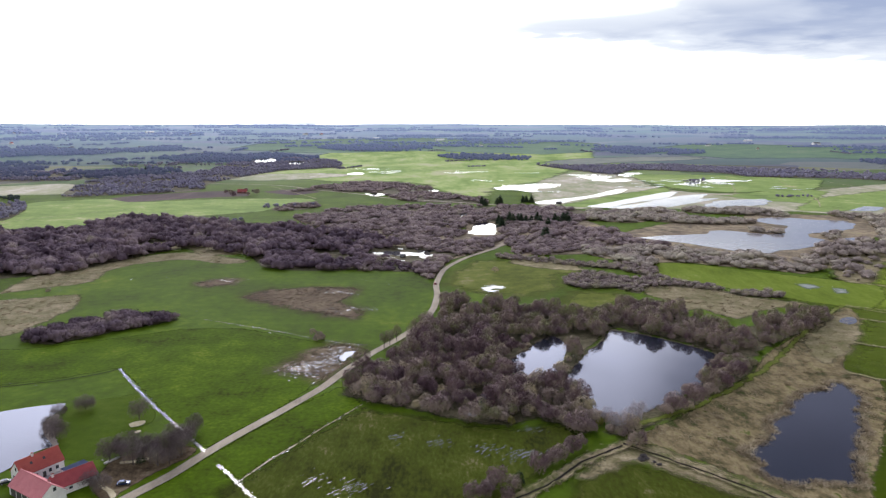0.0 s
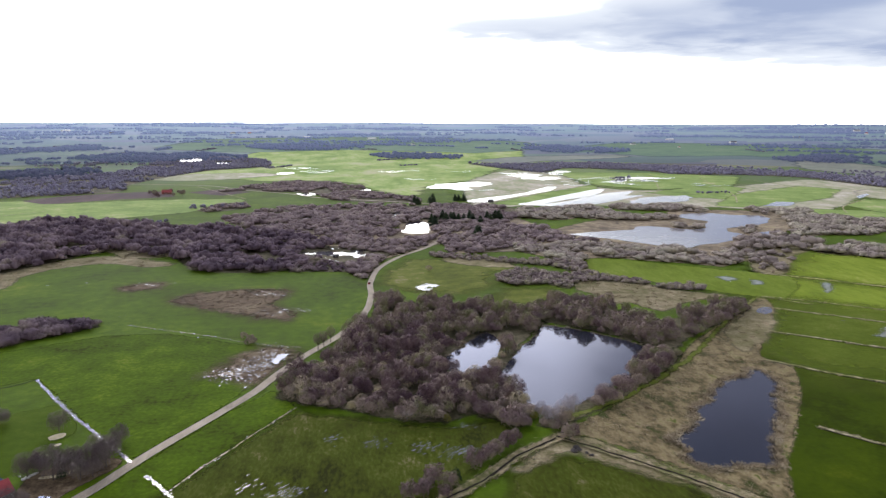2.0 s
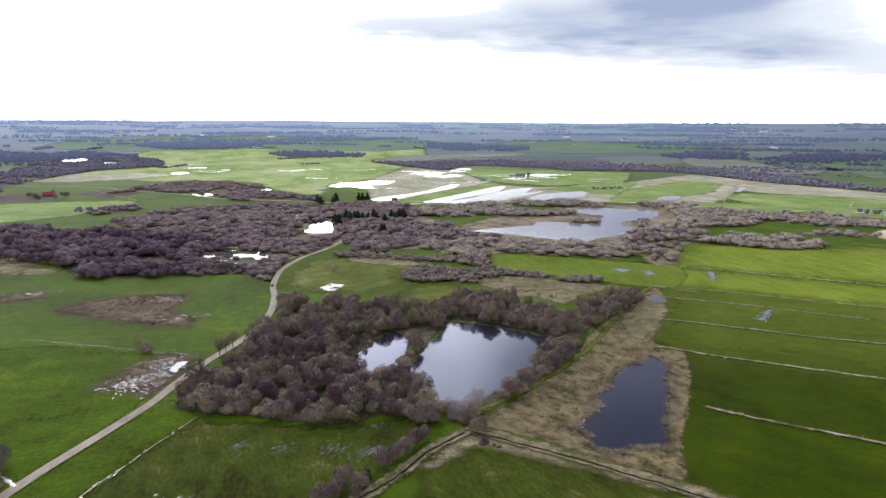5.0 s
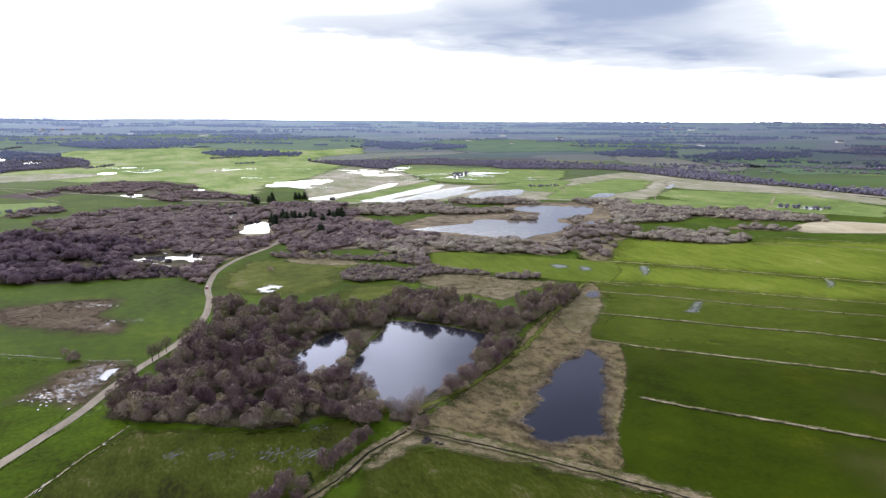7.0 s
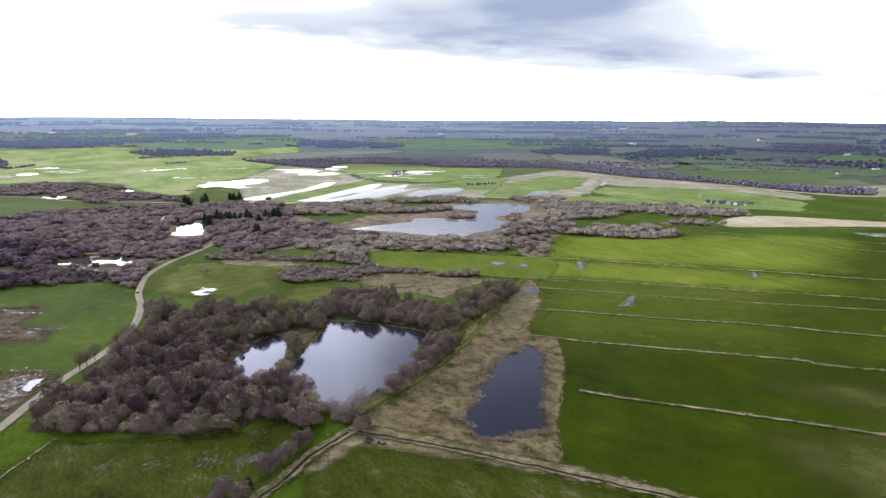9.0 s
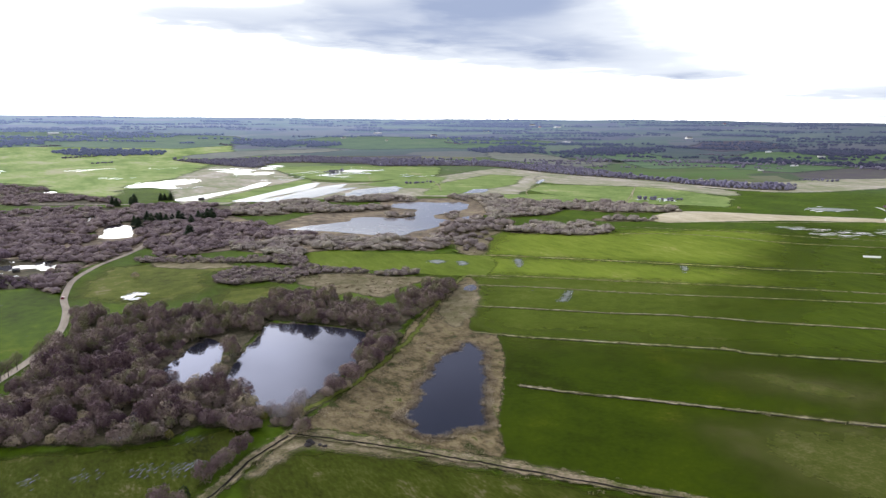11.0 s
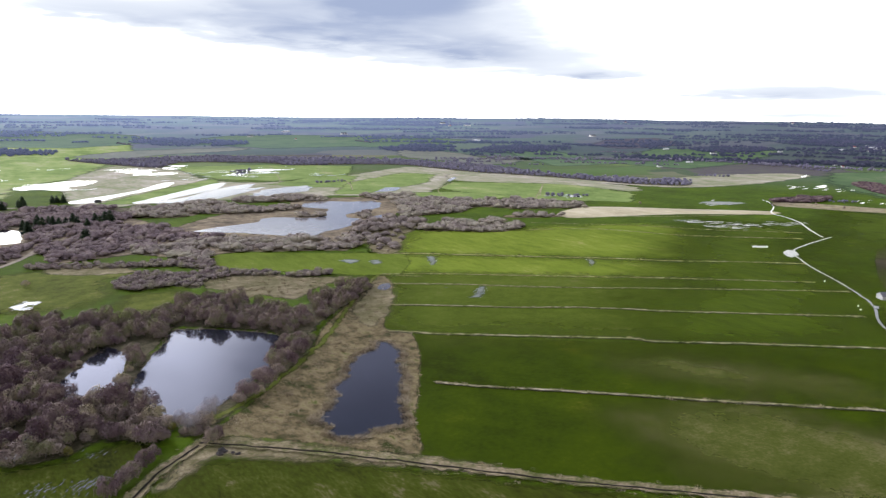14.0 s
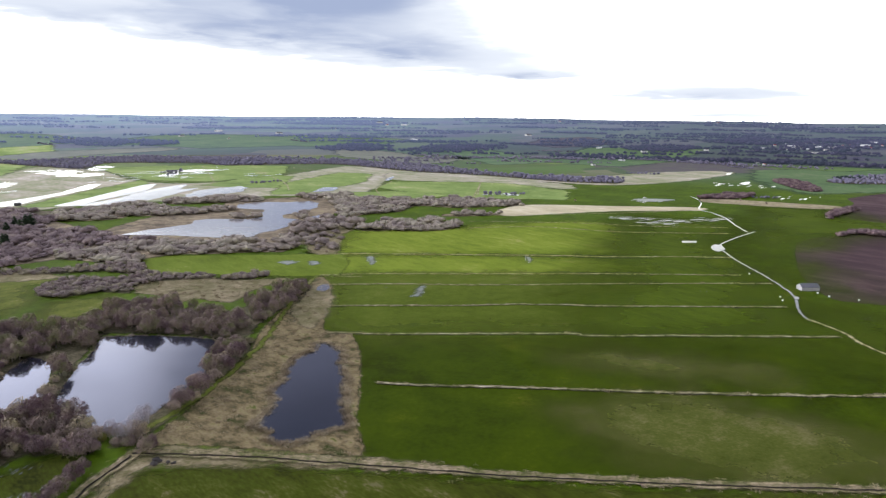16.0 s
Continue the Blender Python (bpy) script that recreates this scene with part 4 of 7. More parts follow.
WOODS = dict(
    near=[[(-45.6, 290.0), (-33.0, 283.7), (-13.7, 275.4), (5.3, 265.6), (26.4, 258.8), (35.5, 266.9), (44.8, 261.7), (56.6, 251.9), (63.9, 267.9), (61.8, 280.0), (55.9, 305.7), (42.4, 307.0), (28.7, 324.4), (42.3, 345.8), (60.1, 373.1), (55.3, 393.8), (38.1, 417.6), (15, 431), (3, 426), (-4.0, 404.1), (-11.9, 381.0), (-18.7, 351.7), (-29.7, 329.8), (-40.4, 306.0)], [(3, 426), (15, 431), (38.1, 417.6), (60.4, 375.2), (67.5, 366.5), (69.2, 349.7), (76.7, 353.3), (96.0, 387.2), (100.9, 398.3), (80, 415), (66, 429), (48, 442), (23, 445), (6, 455), (-1, 446)], [(100.3, 395.9), (114.7, 383.9), (130.8, 368.1), (145.1, 348.8), (152.6, 335.8), (178.9, 361.6), (209, 385), (246, 419), (236, 425), (214, 416), (189, 399), (170, 393), (157, 408), (145, 430), (126, 449), (113, 429), (94, 416)], [(145.1, 348.8), (152.6, 335.8), (160.1, 333.4), (135.1, 303.3), (115.2, 284.0), (96.0, 269.1), (79.0, 256.0), (68.9, 250.1), (64.3, 254.9), (74.9, 267.5), (92.1, 277.0), (107.4, 289.5), (122.9, 307.2), (133.8, 326.6)], [(69.8, 349.5), (76.7, 353.3), (70.2, 337.1), (61.1, 318.2), (56.3, 307.9), (53.9, 312.5), (61.5, 335.2)], [(2, 460), (16, 452), (34, 443), (61, 432), (74, 424), (59, 417), (22, 427), (3, 425), (-1, 436)]],
    scrub=[[(90, 510), (104, 537), (123, 543), (138, 527), (156, 522), (168, 529), (182, 514), (204, 492), (199, 485), (167, 499), (147, 493), (140, 476), (125, 492), (103, 491)], [(49, 619), (86, 603), (122, 582), (153, 581), (177, 568), (173, 542), (159, 532), (146, 555), (119, 568), (83, 583), (52, 603)], [(202, 480), (218, 484), (236, 478), (234, 465), (211, 468)]],
    clump=[[(-233, 366), (-213.6, 360.5), (-190, 383), (-162, 409), (-174, 416), (-198, 414), (-224, 396), (-235, 379)]],
    mid=[[(-610, 748), (-482, 742), (-417, 759), (-396, 820), (-347, 850), (-255, 803), (-141, 762), (-74, 717), (-46, 663), (-48, 609), (-66, 558), (-103, 549), (-148, 562), (-177, 616), (-213, 632), (-245, 649), (-260, 632), (-277, 599), (-302, 543), (-341, 519), (-405, 489)]],
    carr=[[(-186, 856), (-138, 878), (-73, 893), (-29, 918), (32, 923), (61, 841), (27, 804), (22, 738), (57, 710), (69, 784), (103, 915), (168, 863), (185, 800), (200, 702), (222, 673), (220, 648), (182, 649), (131, 624), (91, 620), (69, 619), (64, 668), (46, 648), (10, 600), (0, 566), (-7, 524), (-16, 527), (-21, 579), (10, 618), (-27, 642), (-61, 657), (-87, 688)]],
    lakeside=[
        [(136, 647), (173, 659), (214, 657), (242, 632), (276, 612), (308, 603), (332, 613), (315, 570), (291, 542), (272, 554), (244, 567), (208, 587), (185, 585), (171, 562), (151, 595), (131, 624)],
        [(421, 615), (462, 635), (505, 614), (528, 581), (517, 556), (483, 545), (458, 556), (435, 579), (412, 593)],
        [(447, 690), (483, 754), (523, 824), (585, 820), (646, 778), (686, 737), (720, 704), (722, 661), (704, 636), (654, 655), (616, 671), (600, 700), (579, 717), (529, 685), (494, 691)],
        [(561, 636), (593, 626), (621, 606), (621, 589), (568, 608), (552, 625)], [(510, 895), (580, 899), (580, 862), (523, 824), (506, 855)],
        [(406, 730), (425, 744), (441, 745), (419, 712), (403, 707)],
        [(195, 920), (244, 926), (274, 918), (261, 860), (231, 824), (179, 849)], [(283, 963), (316, 920), (312, 882), (280, 884), (270, 919)],
        [(338, 956), (372, 977), (422, 941), (455, 896), (442, 879), (386, 901), (332, 916)], [(264, 871), (308, 871), (371, 835), (362, 815), (303, 815), (254, 839)], [(350, 770), (374, 753), (359, 743), (342, 753)]],
    bushy=[[(326, 608), (369, 657), (416, 677), (446, 677), (450, 655), (417, 613), (386, 590), (348, 540), (323, 509), (307, 519), (325, 567), (304, 550)]],
    swamp=[[(-69, 549), (-71, 605), (-62, 614), (-34, 578), (-13, 588), (-2, 571), (-6, 543), (-32, 547), (-56, 550)]],
    far=[[(-613, 1108), (-696, 1342), (-704, 1557), (-584, 1648), (-610, 2059), (-510, 2209), (-336, 2126), (-276, 1842), (-392, 1691), (-430, 1531), (-452, 1335), (-428, 1203), (-540, 1126)], [(-1155, 1514), (-1036, 1619), (-965, 1657), (-801, 1523), (-752, 1406), (-883, 1376), (-1012, 1324)], [(-619, 888), (-645, 1000), (-629, 1028), (-570, 936), (-536, 828)]],
    low=[[(-131, 957), (-52, 981), (35, 983), (142, 980), (196, 926), (162, 833), (28, 831), (-73, 816), (-148, 829), (-172, 906)], [(-258, 1175), (-218, 1306), (-137, 1371), (-29, 1278), (-8, 1159), (63, 1074), (59, 1016), (-55, 1047), (-81, 1097), (-117, 1162), (-226, 1207)], [(-239, 945), (-215, 1002), (-180, 1004), (-177, 969), (-212, 927)], [(-163, 904), (-141, 938), (-105, 928), (-104, 887), (-151, 882)], [(-56, 914), (5, 942), (68, 925), (140, 967), (230, 904), (182, 859), (82, 855), (16, 854)]],
    band=[[(260, 1931), (324, 1731), (393, 1596), (489, 1739), (654, 1638), (684, 1531), (820, 1500), (927, 1420), (937, 1224), (972, 1096), (1010, 994), (1036, 825), (1101, 752), (1195, 818), (1130, 901), (1064, 1049), (1095, 1328), (1029, 1578), (858, 1732), (652, 1951), (516, 1956), (343, 1914)], [(1495, 534), (1660, 550), (1814, 486), (1581, 422), (1479, 489)]],
    rim=[[(-1499, 2355), (-1490, 2538), (-1226, 2420), (-1116, 2627), (-1020, 2713), (-970, 2470), (-1117, 2278), (-1290, 2192), (-1331, 2088)], [(-837, 2125), (-801, 2383), (-678, 2293), (-595, 2410), (-404, 2218), (-412, 2075), (-597, 2015), (-725, 1960)], [(-1103, 1726), (-1091, 1800), (-968, 1736), (-801, 1624), (-758, 1742), (-631, 1666), (-604, 1527), (-708, 1435), (-881, 1490), (-934, 1458)], [(-495, 2724), (-336, 2877), (-54, 2755), (-92, 2563), (-340, 2549)], [(-13, 2308), (93, 2397), (279, 2267), (245, 2127), (51, 2158)], [(558, 2621), (719, 2727), (878, 2627), (920, 2423), (741, 2343), (599, 2430)], [(1237, 2057), (1471, 2128), (1477, 1930), (1316, 1840), (1205, 1900)], [(1546, 1891), (1729, 1917), (1858, 1839), (1826, 1722), (1641, 1649), (1510, 1729)], [(2174, 1484), (2419, 1448), (2411, 1304), (2193, 1268), (2081, 1352)], [(2775, 1503), (3087, 1431), (3063, 1251), (2823, 1194), (2670, 1326)], [(2957, 1252), (3276, 1149), (3341, 978), (3053, 892), (2872, 1065)]],
    streamside=[[(993, 534), (1081, 539), (1113, 507), (1049, 495), (1004, 518)], [(925, 321), (1003, 327), (1056, 331), (1056, 345), (971, 338)], [(785, 264), (821, 254), (829, 214), (854, 221), (843, 261)], [(1400, 596), (1458, 587), (1346, 501), (1269, 462), (1263, 488)]],
)
for key, polys in WOODS.items():
    if key == "rim":
        continue
    for pts in polys:
        spread("wood_floor", pts, {"lakeside": M_SEDGE, "bushy": M_STRAW_SOFT, "swamp": M_FLOOR, "carr": M_SEDGE, "mid": M_FLOOR}.get(key, M_FLOOR), (1 if key != "near" else 3) + len(scene.objects) % 97 * 0.012, "brown leaf litter and sedge under bare trees", "wood floor", 6 if key in ("mid", "near") else 4)

# water
POOLS = {}
for name, pts, mat, label, step, rough, size in [
    ("pond_main", [(98.2, 387.8), (112.1, 381.0), (129.7, 364.9), (142.7, 346.3), (132.9, 326.8), (120.6, 303.6), (106.1, 289.9), (92.5, 278.3), (78.9, 268.1), (69.3, 265.0), (63.8, 270.4), (63.2, 280.8), (61.0, 293.9), (57.8, 308.2), (64.3, 325.6), (72.5, 341.0), (80.3, 355.2), (88.7, 368.6)], M_WATER, "still grey pond ringed by bare willows", 1.5, 1.2, 7),
    ("pond_small", [(62.3, 376.8), (67.7, 367.5), (68.4, 354.9), (62.4, 339.5), (56.1, 321.4), (44.4, 311.6), (35.8, 316.7), (30.6, 329.5), (37.6, 342.7), (46.4, 353.9), (52.8, 366.9), (58.9, 375.6)], M_WATER, "small still pond in bare woodland", 1.5, 1.2, 6),
    ("pond_glimpse", [(8.3, 270.0), (11.2, 277.0), (14.1, 283.8), (17.3, 292.8), (21.4, 295.4), (21.1, 286.5), (16.9, 275.7), (13.0, 267.4)], M_WATER, "narrow pool among bare trees", 1.5, 0.8, 5),
    ("pond_reed", [(184.0, 307.6), (186.8, 303.0), (186.2, 293.2), (183.5, 283.2), (176.1, 274.4), (166.7, 256.1), (152.6, 235.8), (140.9, 214.7), (133.3, 214.3), (126.0, 215.2), (122.0, 213.0), (111.7, 216.5), (110.3, 222.3), (113.9, 226.6), (112.2, 237.5), (121.8, 244.7), (130.1, 253.6), (133.5, 264.3), (142.7, 270.5), (147.0, 277.9), (162.5, 294.2), (173.3, 297.6)], M_WATER, "dark slate pond with ragged reed edge", 0.8, 1.5, 5),
    ("house_pond", [(-197.0, 268.0), (-185.1, 271.5), (-178.1, 275.5), (-170.2, 278.5), (-162.5, 280.4), (-160.6, 271.6), (-161.9, 267.1), (-161.0, 260.6), (-153.8, 249.4), (-146.4, 241.0), (-150.1, 236.5), (-151.1, 225.4), (-155.0, 217.6), (-170.8, 205.3), (-206.4, 223.6), (-210.6, 255.2)], M_WATER, "bright garden pond beside a red-roofed house", 2, 0.5, 8),
    ("lake", [(208, 715), (234, 729), (260, 734), (285, 740), (296, 761), (315, 765), (332, 755), (354, 739), (375, 748), (384, 771), (404, 798), (393, 812), (383, 838), (398, 865), (432, 875), (468, 852), (497, 844), (494, 820), (464, 775), (433, 757), (397, 742), (389, 720), (396, 700), (381, 687), (369, 669), (350, 655), (326, 646), (299, 629), (282, 634), (269, 652), (255, 667), (237, 687), (219, 700)], M_LAKE, "shallow grey lake with reedy bays", 5, 3, 22),
    ("lake_b", [(407, 697), (424, 715), (443, 719), (438, 697), (416, 690)], M_LAKE, "side pool of the reedy lake", 4, 2, 12),
    ("pool_far", [(559, 943), (606, 990), (631, 983), (596, 941)], M_LAKE, "pool in rough pasture", 5, 3, 15),
    ("pool", [(20, 753), (32, 758), (37, 815), (53, 824), (64, 798), (55, 736), (36, 734)], M_WATER, "bright square pool in bare woodland", 3, 2, 12),
    ("reed_pool", [(242, 407), (252, 417), (257, 414), (250, 403), (243, 400)], M_WATER, "dark puddle at the head of the reed bed", 1.5, 1.0, 4),
    
    ("pool_c", [(14, 884), (24, 897), (37, 905), (29, 865), (20, 857)], M_SHALLOW, "small woodland pool", 4, 2, 9),
    ("pool_d", [(-94, 852), (-87, 868), (-79, 857), (-81, 840)], M_SHALLOW, "small pool in sedge", 4, 2, 9),
    
    ("strip_a", [(143, 1046), (240, 1131), (315, 1247), (332, 1243), (301, 1174), (208, 1068), (163, 1010), (138, 1017)], M_SHALLOW, "long straight flooded peat cutting", 8, 2, 18),
    ("strip_b", [(206, 984), (283, 1074), (387, 1195), (405, 1191), (358, 1100), (267, 1013), (232, 970)], M_SHALLOW, "long narrow flooded peat cutting", 8, 2, 18),
    ("strip_c", [(229, 971), (285, 1016), (389, 1131), (444, 1159), (406, 1088), (441, 1098), (365, 1019), (312, 970), (268, 953)], M_SHALLOW, "broad flooded peat cutting", 8, 3, 18),
    ("strip_d", [(361, 972), (422, 1056), (506, 1082), (485, 1022), (424, 979), (384, 959)], M_SHALLOW, "flooded peat cutting with ragged edge", 5, 9, 30),
     
      
    ("far_pool_a", [(-583, 2107), (-557, 2181), (-517, 2160), (-498, 2046), (-541, 2020)], M_SHALLOW, "distant pool among woods", 8, 5, 20), ("far_pool_b", [(-435, 1934), (-441, 2050), (-399, 2007), (-395, 1910)], M_SHALLOW, "distant pool among woods", 8, 5, 20),
    ("far_pool_c", [(-130, 1149), (-113, 1161), (-90, 1147), (-106, 1119)], M_SHALLOW, "pool beside a lane", 6, 5, 14), ("far_pool_d", [(-27, 1181), (-19, 1226), (-8, 1204), (-17, 1179)], M_SHALLOW, "pool beside a thicket", 6, 4, 14), ("far_pool_e", [(-224, 1588), (-205, 1630), (-181, 1608), (-198, 1567)], M_SHALLOW, "flooded meadow hollow", 8, 4, 20),
    
    ("flood_c", [(630, 352), (641, 343), (632, 338), (621, 347)], M_SHALLOW, "narrow ditch pool", 4, 0.5, 9),  ("flood_e", [(782, 1054), (830, 1096), (818, 1074), (765, 1024)], M_SHALLOW, "bright dyke water", 5, 2, 12),
    ("flood_f", [(1304, 618), (1356, 625), (1309, 601), (1275, 598)], M_SHALLOW, "bright stream pool", 5, 3, 12), ("flood_g", [(1507, 750), (1553, 758), (1503, 735), (1478, 733)], M_SHALLOW, "bright stream pool", 5, 3, 12),
      
     
    ("marsh_water", [(-53.4, 339.4), (-51.2, 348.3), (-45.9, 349.2), (-48.4, 341.2), (-50.7, 332.7)], M_SHALLOW, "bright water lying in the marsh", 1.0, 1.5, 4),
    ("stream_pool", [(621, 317), (638, 322), (638, 315), (624, 304), (605, 301), (609, 308)], M_SHALLOW, "stream bend widened to a pool", 2, 1, 6),
]:
    ob, POOLS[name] = pool("water" if name[:4] != "lake" else "lake", pts, mat, label, 0.2, step, rough, size, len(POOLS) * 3.7, "lake" if name == "lake" else "pond" if "pond" in name or "pool" in name else "flood water")

for name, pts, mat, label, cat, layer, margin in [
    ("flood_p5", [(104, 1288), (164, 1345), (212, 1358), (214, 1308), (164, 1209), (130, 1207)], M_FLOOD, "flooded pasture", "flood water", 4, 40),
    ("flood_p6", [(297, 1530), (350, 1588), (389, 1526), (365, 1404), (321, 1400), (298, 1450)], M_FLOOD, "flooded pasture", "flood water", 4, 40),
    ("flood_p7", [(429, 1627), (466, 1638), (448, 1584), (420, 1572)], M_FLOOD, "flooded pasture", "flood water", 4, 40),
    ("flood_p8", [(469, 1365), (531, 1459), (539, 1425), (487, 1318), (467, 1323)], M_FLOOD, "flooded pasture", "flood water", 4, 40),
    ("flood_p9", [(539, 1409), (610, 1493), (611, 1441), (566, 1372), (538, 1363)], M_FLOOD, "flooded pasture", "flood water", 4, 40),
    ("marsh_pond", [(-68, 631), (-56, 650), (-27, 637), (3, 612), (-22, 605), (-48, 603)], M_SWAMP, "swampy pool with reflected bare trees", "pond", 5, 20),
    ("smallpond", [(27, 486), (32, 498), (39, 501), (45, 498), (45, 492), (39, 484), (31, 479)], M_TARN, "small bright pond with tussocks in a paddock", "pond", 5, 7),
    ("flood_d", [(770, 762), (804, 749), (787, 732), (755, 744)], M_SWAMP, "flooded field edge", "flood water", 4, 20),
    ("puddle_a", [(336, 479), (341, 478), (329, 459), (320, 451)], M_WET, "puddle in the meadow", "wet patch", 4, 5),
    ("puddle_b", [(283, 353), (289, 355), (301, 367), (308, 369), (295, 356), (286, 350)], M_WET, "crooked puddle in the pasture", "wet patch", 4, 5),
    ("puddle_c", [(445, 395), (445, 391), (439, 383), (428, 376), (436, 384)], M_WET, "puddle in the pasture", "wet patch", 4, 5),
    ("puddle_d", [(266, 505), (274, 505), (278, 497), (267, 491)], M_WET, "puddle in the meadow", "wet patch", 4, 5),
    ("puddle_e", [(287, 492), (292, 490), (289, 480), (281, 478)], M_WET, "puddle in the meadow", "wet patch", 4, 5),
    ("flood_b", [(901, 589), (929, 578), (949, 547), (912, 548), (890, 563)], M_WET, "shallow flood on the pasture", "wet patch", 4, 5),
]:
    spread("water", pts, mat, layer + len(POOLS) * 0.02, label, cat, margin, 110)
    POOLS[name] = curve(pts, True, 4.0, 0.2)

spread("reed_margin", [(-78, 640), (-60, 668), (-22, 655), (14, 620), (-6, 590), (-50, 584), (-74, 600)], M_FLOOR, 2.2, "brown sedge round the swampy pool", "reed bed", 6)
middle = POOLS["pool"].mean(0)
spread("reed_margin", [tuple(middle + (p - middle) * 1.7) for p in POOLS["pool"][::9]], M_SEDGE, 1.2, "brown sedge round the woodland pool", "reed bed", 6)

# roads
ROAD = [(-110.5, 188.1), (-103.5, 202.1), (-93.8, 218.9), (-87.3, 234.1), (-79.7, 250.2), (-67.5, 273.7), (-55.2, 298.8), (-47.5, 321.4), (-36.8, 347.5), (-23.5, 374.6), (-12.3, 404.9), (-6, 437), (-4, 472), (-5, 504), (0, 550), (8, 577), (23, 610), (46, 646), (60, 677), (72, 718)]
ribbon("road", ROAD, 4.4, M_ROAD, 5, "pale single-track gravel road across pastures", "road", 2.0)
ribbon("road.001", [(-457, 1347), (-329, 1314), (-281, 1283), (-229, 1225), (-140, 1152), (-88, 1092), (21, 1034), (112, 989), (175, 985)], 5.0, M_ROAD, 5, "pale country lane far off", "road", 12.0)

ribbon("grass_verge", [(76, 259), (96, 270), (119, 287), (139, 305), (164, 330), (195, 367), (228, 406), (266, 445)], 3.0, M_PADDOCK_VERGE, 6, "green grass verge between wood and reed bed", "verge", 3.0, None, 1.5, 8)

# ditches: dark channel between grassy lips
LIPS = [(-2.2, 0.0), (-1.5, 0.35), (-0.75, 0.45), (-0.35, 0.02), (0.35, 0.02), (0.75, 0.45), (1.5, 0.35), (2.2, 0.0)]
M_LIP = sward("ditch_bank", [(0, (0.0702, 0.0844, 0.0175)), (0.35, (0.1404, 0.1350, 0.0560)), (0.65, (0.2633, 0.2109, 0.1225)), (1, (0.4388, 0.3544, 0.2275))], scales=(14, 3, 0.7), ragged=2.4, rimsize=4.0, edge=0.4, bump=0.3, shift=71)
M_BANK = sward("pale_bank", [(0, (0.0650, 0.0896, 0.0156)), (0.35, (0.1950, 0.1792, 0.0780)), (0.65, (0.3640, 0.3136, 0.1885)), (1, (0.5460, 0.4736, 0.3120))], scales=(20, 4, 0.8), ragged=1.25, rimsize=4.0, edge=0.5, bump=0.2, shift=77, sheen=(0.08, (1.0, 0.85, 0.6)))
M_DARK = plain("ditch_mud", (0.020, 0.018, 0.014), (0.035, 0.03, 0.022), 2.0, 0.95, spec=0.0)
for pts, w in (([(68.1, 244.1), (82.7, 230.3), (100.4, 213.4), (115.5, 196.5), (134.4, 175.6), (160.3, 146.4), (199.9, 106.2), (249.1, 59.3), (279.5, 30.3)], 4.8), ([(69.8, 243.4), (59.3, 235.6), (49.0, 228.2), (36.2, 214.3), (24.5, 204.8), (15.8, 197.2)], 4.8)):
    bank, line = ribbon("ditch_bank", pts, w, M_LIP, 4, "straw-grown bank of a field ditch", "ditch", 2.0, LIPS, 0.9, 4)
    ribbon("ditch", pts, 0.9, M_DARK, 7, "dark wet ditch between straw banks", "ditch", 1.5, [(-1, 0.03), (0, 0.05), (1, 0.03)], 0.7, 5)
for pts, w, m in (([(-158.8, 322.4), (-134.8, 291.8), (-111.3, 264.0), (-97.6, 248.2), (-87.8, 236.7)], 1.3, M_BROOK), ([(-79.4, 226.1), (-69.2, 214.5), (-62.0, 205.6), (-52.8, 194.3)], 1.2, M_BROOK), ([(-68.8, 215.6), (-61.6, 230.3), (-49.5, 253.3), (-41.6, 267.6), (-34.9, 279.7)], 0.8, M_BANK), ([(-216.0, 296.0), (-198.1, 300.2), (-180.9, 306.6), (-166.4, 314.7), (-158.5, 322.4)], 0.7, M_DARK), ([(-147, 409), (-119.0, 396.0), (-92.5, 382.7), (-77.8, 374.3), (-57.1, 364.3), (-41.1, 359.5)], 0.7, M_LIP), ([(439, 158), (432, 142), (423, 130), (410, 115), (401.5, 101.2)], 1.2, M_DARK)):
    ribbon("ditch", pts, w, m, 6, "narrow field ditch with patches of water", "ditch", 1.5, [(-1, 0.03), (0, 0.03), (1, 0.03)], 0.5, w)
for pts, w in (([(1005, 553), (985, 531), (936, 498), (885, 474), (863, 455), (852, 436), (821, 403), (780, 372), (754, 351), (740, 338)], 1.9), ([(747, 333), (715, 330), (672, 324), (643, 318), (620, 307), (605, 294), (582, 274), (548, 239), (525, 216), (501, 195), (484, 183), (462, 173), (446, 164), (438, 157)], 1.6)):
    ribbon("stream", pts, w, M_SHALLOW, 6, "bright winding stream across pasture", "stream", 3.0, [(-1, 0.03), (0, 0.03), (1, 0.03)], 0.6, w)
